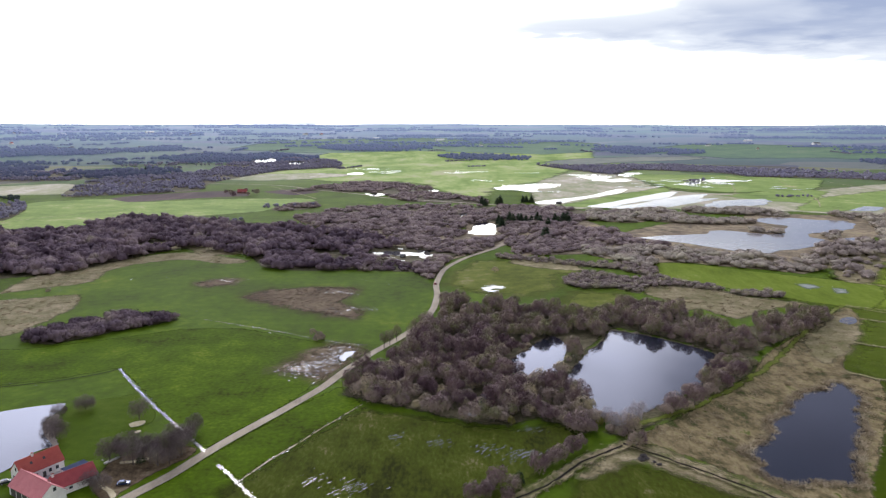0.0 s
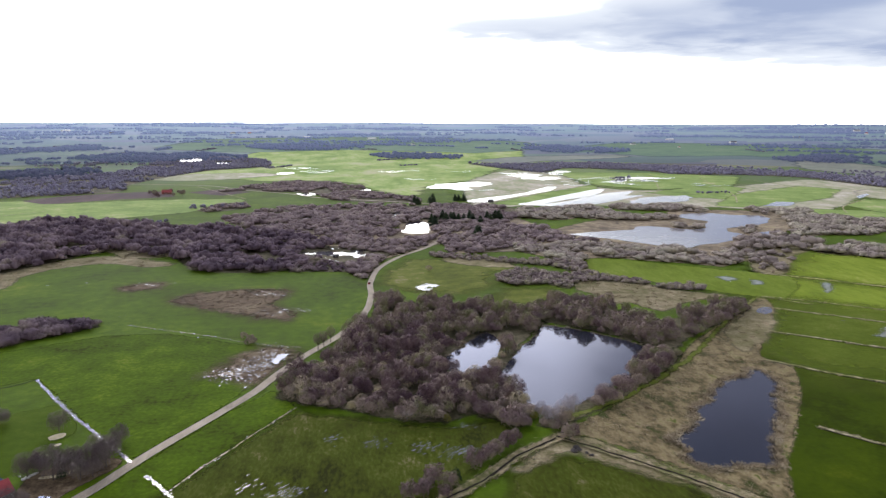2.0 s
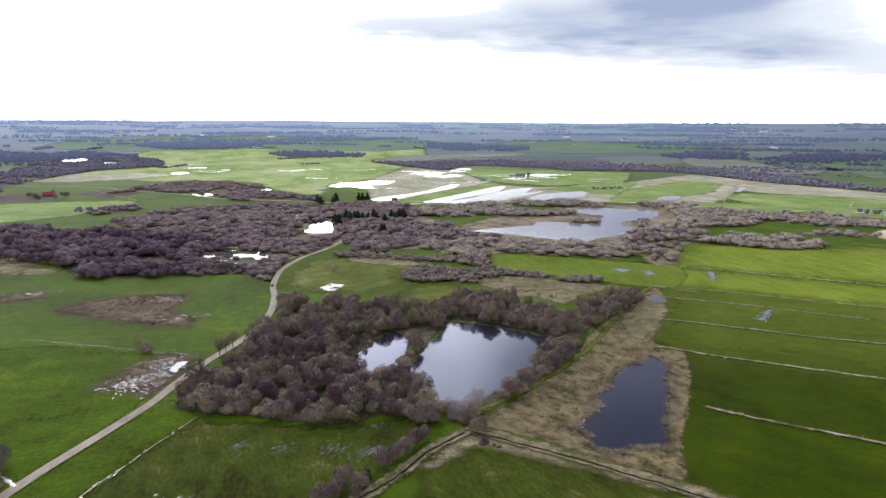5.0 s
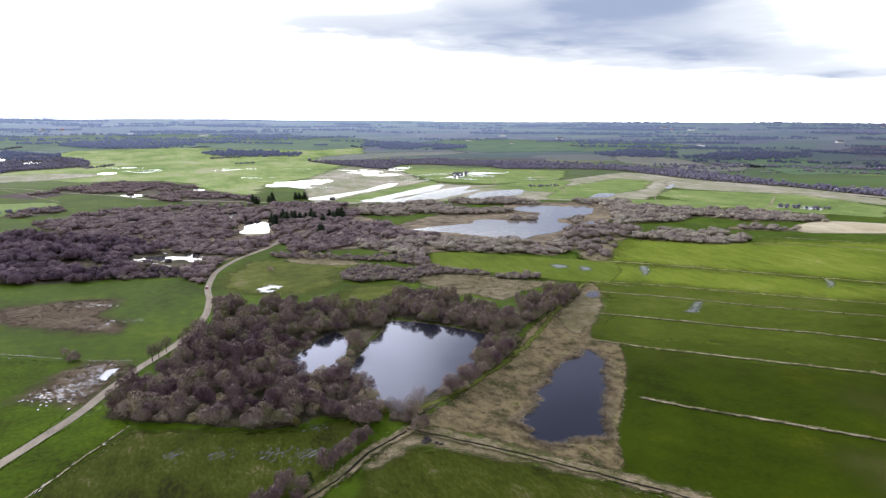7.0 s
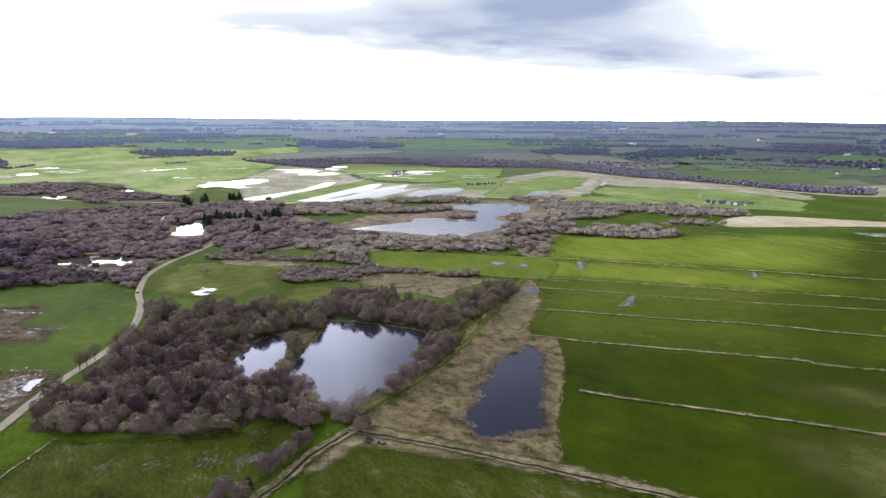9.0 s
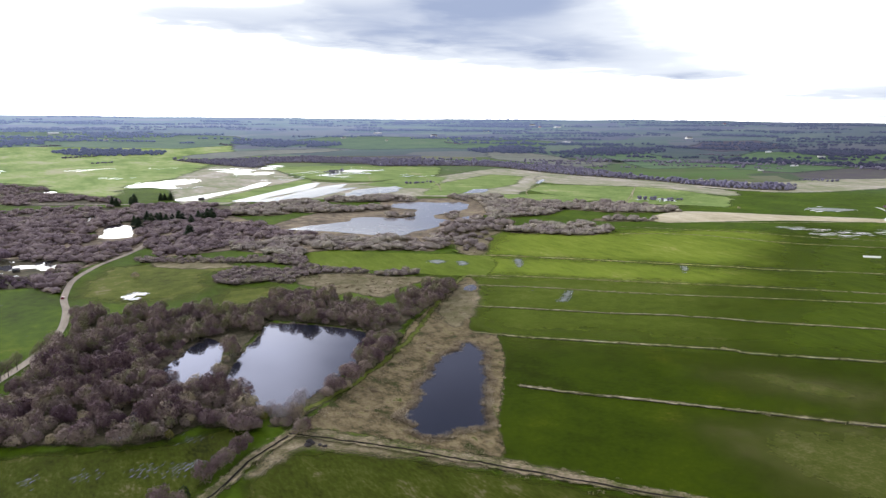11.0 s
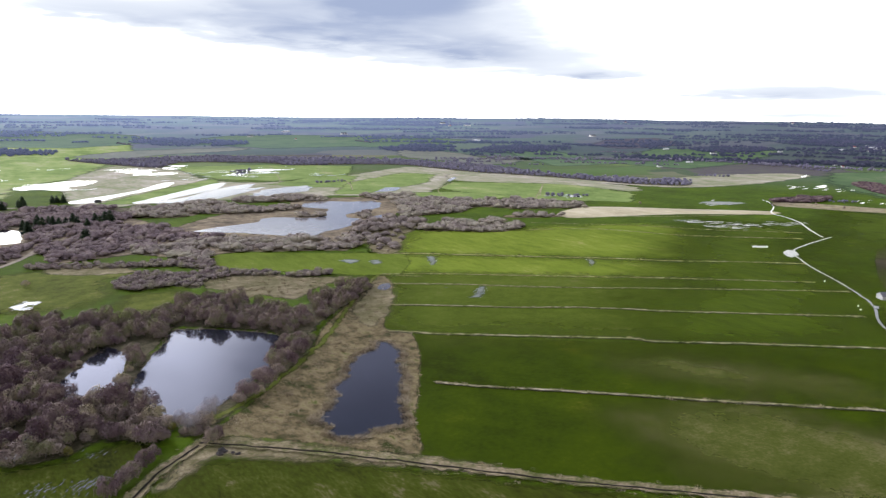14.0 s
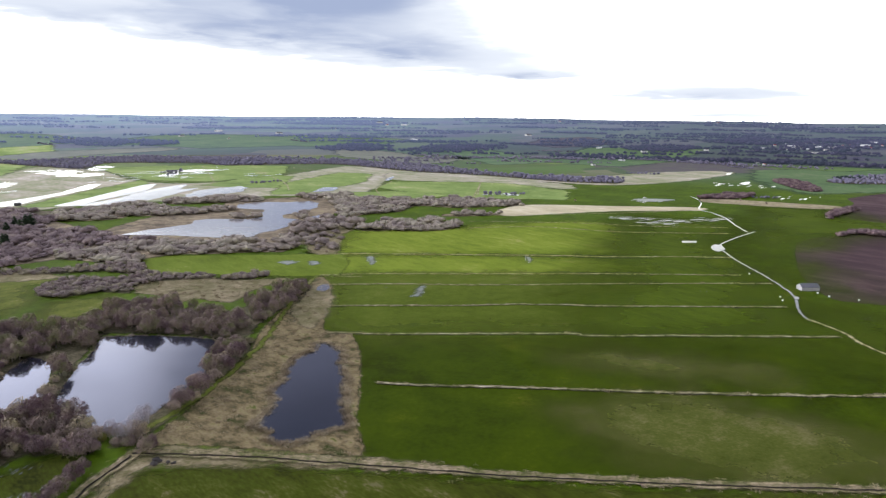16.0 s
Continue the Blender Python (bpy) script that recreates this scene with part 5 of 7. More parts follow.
for pts, w in (([(307, 514), (338, 493), (383, 456), (431, 415), (480, 373), (496, 355), (545, 318), (588, 281)], 1.8), ([(269, 444), (304, 421), (350, 385), (392, 352), (420, 331), (471, 289), (525, 242)], 0.9), ([(257, 414), (300, 383), (335, 352), (379, 318), (403, 302), (461, 258), (517, 214)], 1.1), ([(227, 366), (255, 345), (290, 317), (325, 293), (352, 269), (360, 260), (403, 224), (458, 179)], 1.5), ([(196.7, 319.9), (218.7, 299.0), (251.6, 272.9), (282.0, 248.7), (304.0, 230.5), (306.4, 223.8), (346.3, 191.5), (383.2, 160.4), (417, 132)], 1.6), ([(175.0, 242.2), (191.2, 224.6), (217.5, 200.4), (244.6, 173.9), (271.3, 147.8), (307.6, 113.8), (340.1, 86.2), (374.0, 55.9)], 1.4), ([(513, 539), (580, 500), (627, 422), (712, 345)], 1.1), ([(547, 575), (629, 500), (687, 425), (750, 364)], 0.9), ([(267, 443), (274, 435), (289, 419)], 1.2), ([(439, 158), (432, 142), (423, 130), (410, 115), (401.5, 101.2)], 2.2)):
    if math.hypot(*pts[0]) < 440:
        near_side = [(x - 0.95, y - 0.95) for x, y in pts]
        ribbon("ditch", near_side, 0.55, M_DARK, 5, "thin dark ditch under a straw bank", "ditch", 1.5, [(-1, 0.03), (0, 0.04), (1, 0.03)], 0.5, w * 3)
    ribbon("field_bank", pts, w, M_BANK, 4, "low straw-grown bank between pastures", "field bank", 2.0, [(-1.5, 0), (-0.8, 0.2), (0, 0.35), (0.8, 0.2), (1.5, 0)], 1.0, w * 3)


# ---------------------------------------------------------------- plants
def tube(a, b, ra, rb, sides=5):
    a, b = np.array(a, float), np.array(b, float)
    d = (b - a) / (np.linalg.norm(b - a) + 1e-9)
    u = np.cross(d, (0.3, 0.9, 0.1))
    u /= np.linalg.norm(u)
    w = np.cross(d, u)
    t = np.arange(sides) * 2 * np.pi / sides
    ring = np.cos(t)[:, None] * u + np.sin(t)[:, None] * w
    v = np.concatenate([a + ring * ra, b + ring * rb])
    f = [(i, (i + 1) % sides, sides + (i + 1) % sides, sides + i) for i in range(sides)]
    tri = [(p, q, r) for p, q, r, s in f] + [(p, r, s) for p, q, r, s in f]
    return v, np.array(tri)


def gather(pieces):
    vs, fs, n = [], [], 0
    for v, f in pieces:
        vs.append(v), fs.append(f + n)
        n += len(v)
    return np.concatenate(vs), np.concatenate(fs)


def sprays(rng, centres, sizes, count, length, width):
    """Tapering twig sprays laid over rounded lobes like shingles, with loose tips that fray the outline."""
    area = (sizes ** 2).sum(1)
    pick = rng.choice(len(centres), count, p=area / area.sum())
    d = rng.normal(size=(count, 3))
    d[:, 2] = np.abs(d[:, 2]) * 1.1 - 0.35
    d /= np.linalg.norm(d, axis=1)[:, None]
    root = centres[pick] + d * sizes[pick] * rng.uniform(0.88, 1.02, count)[:, None]
    out = d / sizes[pick]
    out /= np.linalg.norm(out, axis=1)[:, None]
    loose = np.where(rng.random(count) < 0.07, 0.9, 0.10)[:, None]
    way = np.cross(out, rng.normal(size=(count, 3)))
    way /= np.linalg.norm(way, axis=1)[:, None] + 1e-9
    way = way * (1.1 - loose) + out * loose + np.array((0, 0, 0.10))
    way /= np.linalg.norm(way, axis=1)[:, None]
    tip = root + way * (length * rng.uniform(0.6, 1.3, count))[:, None]
    side = np.cross(out + rng.normal(size=(count, 3)) * 0.14, way)
    side /= np.linalg.norm(side, axis=1)[:, None] + 1e-9
    w = (width * rng.uniform(0.6, 1.4, count))[:, None]
    tri = np.stack([root - side * w * 0.5, root + side * w * 0.5, tip], 1)
    flat = np.cross(tri[:, 1] - tri[:, 0], tri[:, 2] - tri[:, 0])
    flat /= np.linalg.norm(flat, axis=1)[:, None] + 1e-9
    turned = (flat * out).sum(1) < 0
    tri[turned] = tri[turned][:, [1, 0, 2]]
    flat[turned] *= -1
    soft = out + flat * 0.2
    soft /= np.linalg.norm(soft, axis=1)[:, None] + 1e-9
    return tri.reshape(-1, 3), np.arange(count * 3).reshape(-1, 3), np.repeat(soft, 3, axis=0)


def rounded(me, normals):
    """Let the sprays of a crown catch light as the rounded mass that they make up."""
    me.polygons.foreach_set("use_smooth", np.ones(len(me.polygons), dtype=bool))
    at = me.attributes.new("custom_normal", "FLOAT_VECTOR", "POINT")
    at.data.foreach_set("vector", np.ascontiguousarray(normals, np.float32).ravel())
    me.update()


def lump(level):
    bm = bmesh.new()
    bmesh.ops.create_icosphere(bm, subdivisions=level, radius=1.0)
    v, f = np.array([x.co for x in bm.verts]), np.array([[x.index for x in t.verts] for t in bm.faces])
    bm.free()
    return v, f[v[f].mean(1)[:, 2] > -0.45]


LUMPS = {1: lump(1), 2: lump(2)}


def thick_of(rng, centres, sizes, level, fill):
    """The dense inner twig mass of a crown: an uneven knob inside each lobe."""
    vs, fs, ns, n = [], [], [], 0
    ball, faces = LUMPS[level]
    for c, s in zip(centres, sizes):
        bumpy = ball * rng.uniform(0.86, 1.10, len(ball))[:, None] * fill
        normal = ball / s
        vs.append(c + bumpy * s), fs.append(faces + n), ns.append(normal / np.linalg.norm(normal, axis=1)[:, None])
        n += len(ball)
    return np.concatenate(vs), np.concatenate(fs), np.concatenate(ns)


def bare_tree(seed, height, radius, clumps, count, width, low=0.25, limbs=True, length=0.3, level=2, fill=0.9):
    """Trunk with limbs, and a domed crown of twig sprays on a few rounded lobes."""
    rng = np.random.default_rng(seed)
    foot = low * height
    deep = height - foot
    c, s = [(0, 0, foot + deep * 0.44)], [(radius * 0.76, radius * 0.76, deep * 0.54)]
    lobes = clumps // 3
    for k in range(lobes):
        a = k * 2.4 + rng.uniform(-0.5, 0.5)
        q = radius * rng.uniform(0.48, 0.68)
        up = rng.uniform(0.26, 0.60)
        r = radius * rng.uniform(0.30, 0.46)
        c.append((math.sin(a) * q, math.cos(a) * q, foot + deep * up))
        s.append((r, r, min(deep * rng.uniform(0.26, 0.40), deep * up * 1.05)))
    c, s = np.array(c), np.array(s)
    crown = sprays(rng, c, s, count, radius * length, width)
    if fill:
        inner = thick_of(rng, c, s, level, fill)
        crown = np.concatenate([inner[0], crown[0]]), np.concatenate([inner[1], crown[1] + len(inner[0])]), np.concatenate([inner[2], crown[2]])
    wood = [tube((0, 0, -0.3), (0.1, 0.05, height * 0.35), height * 0.020 + 0.05, height * 0.013 + 0.03, 6), tube((0.1, 0.05, height * 0.35), (0.0, 0.2, height * 0.8), height * 0.013 + 0.03, 0.03, 5)]
    if limbs is None:
        wood = [tube((0, 0, -0.3), (0, 0, height * 0.7), 0.25, 0.08, 3)]
    if limbs:
        for p in c[: min(len(c), 9)]:
            z0 = min(p[2] * 0.55, height * 0.5)
            wood.append(tube((0.05, 0.05, z0), p * (0.9, 0.9, 1.0), height * 0.007 + 0.025, 0.02, 4))
    return gather(wood), crown


def conifer(seed, height, radius, tiers, per):
    rng = np.random.default_rng(seed)
    vs, fs = [], []
    for k in range(tiers):
        z = height * (0.08 + 0.9 * k / tiers)
        r = radius * (1 - k / tiers) ** 0.55 + 0.15
        for j in range(per):
            a = rng.uniform(0, 2 * np.pi)
            rr = r * rng.uniform(0.7, 1.15)
            dx, dy = math.sin(a), math.cos(a)
            w = 0.30 * rr + 0.2
            root = np.array((dx * 0.1, dy * 0.1, z + 0.12 * height / tiers * 3))
            tip = np.array((dx * rr, dy * rr, z - 0.18 * rr + rng.uniform(-0.2, 0.2)))
            mid = root * 0.45 + tip * 0.55
            side = np.array((dy, -dx, 0)) * w
            n = len(vs)
            vs += [root, mid + side - (0, 0, 0.12 * rr), tip, mid - side - (0, 0, 0.12 * rr)]
            fs += [(n, n + 1, n + 2), (n, n + 2, n + 3)]
    return gather([tube((0, 0, -0.3), (0, 0, height * 0.95), height * 0.018 + 0.05, 0.03, 6)]), (np.array(vs), np.array(fs))


def tree_thing(name, wood, crown, m_wood, m_crown, label, category):
    root = new(name)
    mesh_object("trunk", wood[0], wood[1], m_wood, root)
    ob = mesh_object("crown", crown[0], crown[1], m_crown, root)
    if len(crown) > 2:
        rounded(ob.data, crown[2])
    return tagged(root, label, category)


def scatter(polys, spacing, seed, holes=(), clear=1.5, shrink=0.0, gaps=None):
    """Jittered places inside outlines, off water and road."""
    rng = np.random.default_rng(seed)
    found = []
    for pts in polys:
        poly = curve(pts, True, 10.0)
        lo, hi = poly.min(0), poly.max(0)
        n = np.maximum(((hi - lo) / spacing).astype(int), 1) + 1
        gx, gy = np.meshgrid(np.arange(n[0]), np.arange(n[1]))
        x = lo[0] + (gx.ravel() + rng.uniform(-0.45, 0.45, gx.size) + 0.5 * (gy.ravel() % 2)) * spacing
        y = lo[1] + (gy.ravel() + rng.uniform(-0.45, 0.45, gx.size)) * spacing
        ok = rim_distance(poly, x, y) > shrink
        for h in holes:
            lo2, hi2 = h.min(0) - 5, h.max(0) + 5
            box = ok & (x > lo2[0]) & (x < hi2[0]) & (y > lo2[1]) & (y < hi2[1])
            if box.any():
                idx = np.where(box)[0]
                bad = rim_distance(h, x[idx], y[idx]) > -clear
                ok[idx[bad]] = False
        found.append(np.stack([x[ok], y[ok]], 1))
    found = np.concatenate(found)
    if gaps:
        keep = [noise.noise((x / gaps[0], y / gaps[0], 7.7)) + 0.5 * noise.noise((x / gaps[0] * 2.5, y / gaps[0] * 2.5, 1.3)) < gaps[1] for x, y in found]
        found = found[np.array(keep)]
    line = curve(ROAD, False, 4.0)
    gap = np.sqrt(((found[:, None] - line[None]) ** 2).sum(2)).min(1)
    return found[gap > 4.5]


def thicket(name, spots, protos, materials, seed, label, category, scale=(0.7, 1.25), size_noise=60.0):
    """Many plants in one mesh: each a turned and scaled copy of a prototype (wood, crown)."""
    rng = np.random.default_rng(seed)
    vs, fs, sl, ns, n = [], [], [], [], 0
    soft = len(protos[0][1]) > 2
    for x, y in spots:
        wood, crown = protos[rng.integers(len(protos))]
        k = rng.uniform(*scale) * (1.0 + 0.35 * noise.noise((x / size_noise, y / size_noise, seed)))
        a = rng.uniform(0, 2 * np.pi)
        ca, sa = math.cos(a) * k, math.sin(a) * k
        z = float(rise(x, y))
        kz = k * rng.uniform(0.9, 1.12)
        for slot, (v, f, *normal) in enumerate((wood, crown)):
            if not len(v):
                continue
            if soft:
                q = normal[0] if normal else v * (1, 1, 0) + (1e-4, 0, 0)
                q = np.stack([q[:, 0] * ca - q[:, 1] * sa, q[:, 0] * sa + q[:, 1] * ca, q[:, 2] * k], 1)
                ns.append((q / np.linalg.norm(q, axis=1)[:, None]).astype(np.float32))
            vs.append(np.stack([v[:, 0] * ca - v[:, 1] * sa + x, v[:, 0] * sa + v[:, 1] * ca + y, v[:, 2] * kz + z], 1).astype(np.float32))
            fs.append(f + n)
            sl.append(np.full(len(f), slot, np.int32))
            n += len(v)
    v, f, s = np.concatenate(vs), np.concatenate(fs).astype(np.int32), np.concatenate(sl)
    me = bpy.data.meshes.new(name)
    me.vertices.add(len(v)), me.loops.add(f.size), me.polygons.add(len(f))
    me.vertices.foreach_set("co", v.ravel())
    me.loops.foreach_set("vertex_index", f.ravel())
    me.polygons.foreach_set("loop_start", np.arange(len(f), dtype=np.int32) * 3)
    for m in materials:
        me.materials.append(m)
    me.polygons.foreach_set("material_index", s)
    me.update(calc_edges=True)
    if soft:
        rounded(me, np.concatenate(ns))
    return tagged(new(name, me), label, category, kind="stuff")


HOLES = [POOLS[k] for k in POOLS]
near_trees = [bare_tree(100 + i, h, r, c, n, 0.27, low, True, 0.23, 2, 0.0) for i, (h, r, c, n, low) in enumerate([(8.5, 4.2, 24, 1020, 0.08), (5.6, 4.0, 18, 840, 0.0), (10, 4.0, 27, 1020, 0.12), (4.6, 3.4, 15, 640, 0.0), (7.0, 4.8, 27, 1100, 0.0), (3.8, 2.9, 12, 500, 0.0)])]
scrub_trees = [bare_tree(150 + i, h, r, c, 260, 0.36, 0.0, False, 0.24, 1, 0.80) for i, (h, r, c) in enumerate([(4.4, 3.6, 15), (3.6, 3.0, 12), (5.4, 4.0, 18)])]
mid_trees = [bare_tree(200 + i, h, r, c, 125, 0.60, low, None, 0.24, 1, 0.86) for i, (h, r, c, low) in enumerate([(7.5, 5.6, 15, 0.05), (6, 5.2, 12, 0.0), (9, 5.4, 18, 0.08), (5, 4.8, 12, 0.0)])]
mid_bushes = [bare_tree(250 + i, h, r, c, n, 0.56, 0.0, None, 0.24, 1, 0.86) for i, (h, r, c, n) in enumerate([(4.6, 5.8, 12, 140), (3.4, 4.6, 12, 105), (5.6, 6.8, 15, 170)])]
back_trees = [bare_tree(350 + i, h, r, 3, 4, 2.0, 0.0, None, 0.40, 1) for i, (h, r) in enumerate([(7.5, 7.0), (6, 6.6), (9, 7.0)])]
far_trees = [bare_tree(300 + i, h, r, 6, 9, 1.0, 0.0, None, 0.30, 1, 0.9) for i, (h, r) in enumerate([(7, 5.0), (6, 4.6), (8.5, 5.0)])]
firs = [conifer(400 + i, h, r, t, p) for i, (h, r, t, p) in enumerate([(11, 4.9, 13, 16), (10, 3.4, 11, 12), (15, 4.4, 14, 13)])]

near = scatter(WOODS["near"], 5.4, 11, HOLES, 1.4, 0.0, (24.0, 0.34))
order = np.argsort(np.hypot(near[:, 0] - 40, near[:, 1] - 240))
proto = [tree_thing("tree", w, c, M_BARK, m, lab, "tree") for (w, c), m, lab in zip(near_trees, (M_TWIG, M_WILLOW, M_TWIG, M_WILLOW, M_TWIG, M_WILLOW), (
    "bare purplish-brown alder at the pond wood", "bare grey-brown willow in the pond wood", "tall bare alder with fine twigs", "low rounded bare willow bush", "spreading bare alder in the pond wood", "small dense bare willow bush"))]
shore = np.min([-rim_distance(POOLS[k], near[:, 0], near[:, 1]) for k in ("pond_main", "pond_small")], axis=0)
beyond = math.hypot(*POOLS["pond_main"].mean(0)) + 12
rng_trees = np.random.default_rng(5)
first = set()
for j, i in enumerate(order[:290]):
    x, y = near[i]
    k = int(rng_trees.integers(len(proto)))
    size = rng_trees.uniform(0.62, 1.3)
    if shore[i] < 16.0 and math.hypot(x, y) > beyond:
        size = min(size, 0.95) * (0.45 + 0.03 * shore[i])
    m = pose(x, y, 0, 0, 0, rng_trees.uniform(0, 360)) @ Matrix.Diagonal((size, size, size, 1))
    if k not in first:
        first.add(k)
        proto[k].matrix_basis = m
        proto[k]["group"] = "trees of the pond wood"
    else:
        ob = copy_thing(proto[k], pose(0, 0, 0))
        ob.matrix_basis = m
        ob["group"] = "trees of the pond wood"
thicket("woodland", near[order[290:]], near_trees, (M_BARK, M_TWIG), 21, "bare alder and willow wood round ponds", "woodland")
thicket("scrub", scatter(WOODS["scrub"], 4.0, 12, HOLES), scrub_trees, (M_BARK, M_SCRUB), 22, "bare brown scrub thicket in pasture", "scrub", (0.5, 0.9))
thicket("scrub", scatter(WOODS["clump"], 4.6, 42, HOLES), scrub_trees, (M_BARK, M_ALDER), 42, "dark bare thicket standing in pasture", "scrub", (0.8, 1.35))
thicket("woodland", scatter(WOODS["mid"], 6.8, 13, HOLES, 2.0, 0.0, (45.0, 0.42)), mid_trees, (M_BARK, M_ALDER), 23, "wide bare alder carr, purplish brown", "woodland")
thicket("woodland", scatter(WOODS["carr"], 6.8, 18, HOLES, 2.0, 0.0, (40.0, 0.30)), mid_bushes + mid_trees[3:], (M_BARK, M_CARR), 33, "low bare alder and willow carr with sedge gaps", "woodland", (0.45, 1.25), 18.0)
thicket("scrub", scatter(WOODS["lakeside"], 7.4, 14, HOLES, 2.0, 0.0, (26.0, 0.30)), mid_bushes, (M_BARK, M_LAKEWILLOW), 24, "rounded bare willow bushes by the lake", "scrub", (0.8, 1.35))
thicket("scrub", scatter(WOODS["bushy"], 15.0, 43, HOLES, 2.0), mid_bushes, (M_BARK, M_LAKEWILLOW), 43, "scattered round willow bushes on dry grass", "scrub", (0.9, 1.7))
thicket("scrub", scatter(WOODS["swamp"], 4.6, 44, HOLES, 1.0), scrub_trees, (M_BARK, M_ALDER), 44, "low dark scrub round a swampy pool", "scrub", (0.45, 0.9))
thicket("woodland", scatter(WOODS["far"], 8.8, 15, HOLES, 2.0, 0.0, (70.0, 0.26)), far_trees, (M_BARK, M_FARWOOD_HAZED), 25, "distant bare woods and hedges", "woodland", (0.5, 1.0))
thicket("scrub", scatter(WOODS["low"], 8.0, 19, HOLES, 2.0, 0.0, (45.0, 0.16)), mid_bushes + mid_trees[1:2], (M_BARK, M_CARR), 34, "low bare scrub along a country lane", "scrub", (0.6, 1.1))
thicket("woodland", scatter(WOODS["band"], 9.6, 16, HOLES, 2.0), far_trees, (M_BARK, M_FARWOOD_HAZED), 26, "long dark belt of distant bare wood", "woodland", (0.5, 1.0))
thicket("scrub", scatter(WOODS["streamside"], 6.0, 17, HOLES, 1.0), mid_bushes, (M_BARK, M_TWIG), 27, "bare scrub beside stream and ploughed field", "scrub")
thicket("backdrop_woods", scatter(WOODS["rim"], 15.0, 20, HOLES, 2.0, 0.0, (90.0, 0.25)), back_trees, (M_BACKWOOD_HAZED, M_BACKWOOD_HAZED), 35, "purple woods below the far hills, haze painted on", "woods", (0.95, 1.4))

# hedges, groves and copses over the far farmland
def far_hedges():
    """Long belts and hedges that lie across the slope, and a few small copses."""
    rng = np.random.default_rng(77)
    spots = []
    for k in range(330):
        r = 1750 + 3100 * rng.random() ** 0.8
        a = rng.uniform(-0.72, 1.45)
        if r < 2700 and -0.3 < a < 0.5:
            continue
        x, y = r * math.sin(a), r * math.cos(a)
        belt = rng.random() < 0.36
        long, deep = (rng.uniform(180, 620), rng.uniform(20, 70)) if belt else (rng.uniform(90, 420), rng.uniform(4, 9))
        turn = -a + rng.normal() * 0.16
        for _ in range(int(long * deep / 210 if belt else long / 9) + 3):
            e, w = rng.uniform(-0.5, 0.5) * long, rng.uniform(-0.5, 0.5) * deep
            spots.append((x + math.cos(turn) * e - math.sin(turn) * w, y + math.sin(turn) * e + math.cos(turn) * w))
    return np.array([s for s in spots if math.hypot(*s) < 4850])


FAR = far_hedges()
_r = np.hypot(FAR[:, 0], FAR[:, 1])
thicket("hedge", FAR[_r < 2100], far_trees, (M_BARK, M_FARWOOD_HAZED), 28, "distant hedges and copses across farmland", "hedge", (0.6, 1.1))
thicket("backdrop_woods", FAR[_r >= 2100], back_trees, (M_BACKWOOD_HAZED, M_BACKWOOD_HAZED), 29, "woods and hedges on far hills, haze painted on", "woods", (0.95, 1.45))


def rows_of(segments, seed, gap=8.0, rows=2):
    rng = np.random.default_rng(seed)
    out = []
    for a, b in segments:
        a, b = np.array(a, float), np.array(b, float)
        d = b - a
        length = np.linalg.norm(d)
        d /= length
        w = np.array((-d[1], d[0]))
        for k in range(int(length / gap) + 1):
            for row in range(rows):
                out.append(a + d * k * gap + w * row * gap * 0.8 + rng.normal(size=2) * gap * 0.25)
    return np.array(out)


HEDGES = [((10, 2074), (90, 2129)), ((70, 1851), (113, 1865)), ((145, 2238), (267, 2170)), ((-13, 2333), (22, 2380)), ((-277, 1784), (-258, 1818)), ((-322, 2538), (-271, 2536)), ((-612, 2496), (-572, 2598)), ((503, 2567), (532, 2501)), ((607, 2746), (657, 2738)), ((1353, 2437), (1352, 2306)), ((542, 1113), (602, 1119)), ((495, 1404), (542, 1424)), ((-1432, 2372), (-1363, 2571)), ((-1261, 2413), (-1116, 2627)), ((-1097, 2631), (-1020, 2713)), ((-847, 2296), (-801, 2383)), ((-250, 965), (-182, 986)), ((-263, 1755), (-217, 1844)), ((-51, 2565), (12, 2597)), ((-273, 817), (-246, 841)), ((-188, 2749), (-54, 2755)), ((759, 760), (807, 727)), ((1309, 875), (1348, 815)), ((1733, 855), (1705, 784)), ((1788, 1555), (1861, 1445)), ((1237, 2057), (1339, 2005)), ((1072, 479), (1103, 458))]
thicket("hedge", rows_of(HEDGES, 3, 8.0), far_trees, (M_BARK, M_FARWOOD_HAZED), 31, "bare hedgerows between far meadows", "hedge", (0.45, 0.85))
DARK = [((-294, 2705), (-243, 2763)), ((1943, 1879), (2025, 1815)), ((1657, 1803), (1712, 1708)), ((1440, 1735), (1466, 1680)), ((1334, 1468), (1339, 1424)), ((1180, 2895), (1279, 2871)), ((2573, 2562), (2606, 2450)), ((390, 2647), (432, 2641)), ((-1318, 2787), (-1291, 2867)), ((-734, 1702), (-716, 1702)), ((-683, 1664), (-674, 1665)), ((-698, 1743), (-685, 1744)), ((-821, 1491), (-804, 1491)), ((-687, 1073), (-655, 1043)), ((-750, 2505), (-734, 2629)), ((2007, 925), (2016, 893)), ((2015, 774), (2020, 747)), ((1578, 539), (1673, 478)), ((2157, 1169), (2170, 1129)), ((3063, 1251), (3355, 1177)), ((3472, 1171), (3501, 1026))]
groves = rows_of(DARK, 4, 8.0, 3)
_r = np.hypot(groves[:, 0], groves[:, 1])
thicket("conifer_grove", groves[_r < 2100], far_trees, (M_SPRUCE, M_SPRUCE), 32, "dark spruce shelter belts far off", "grove", (0.7, 1.05))
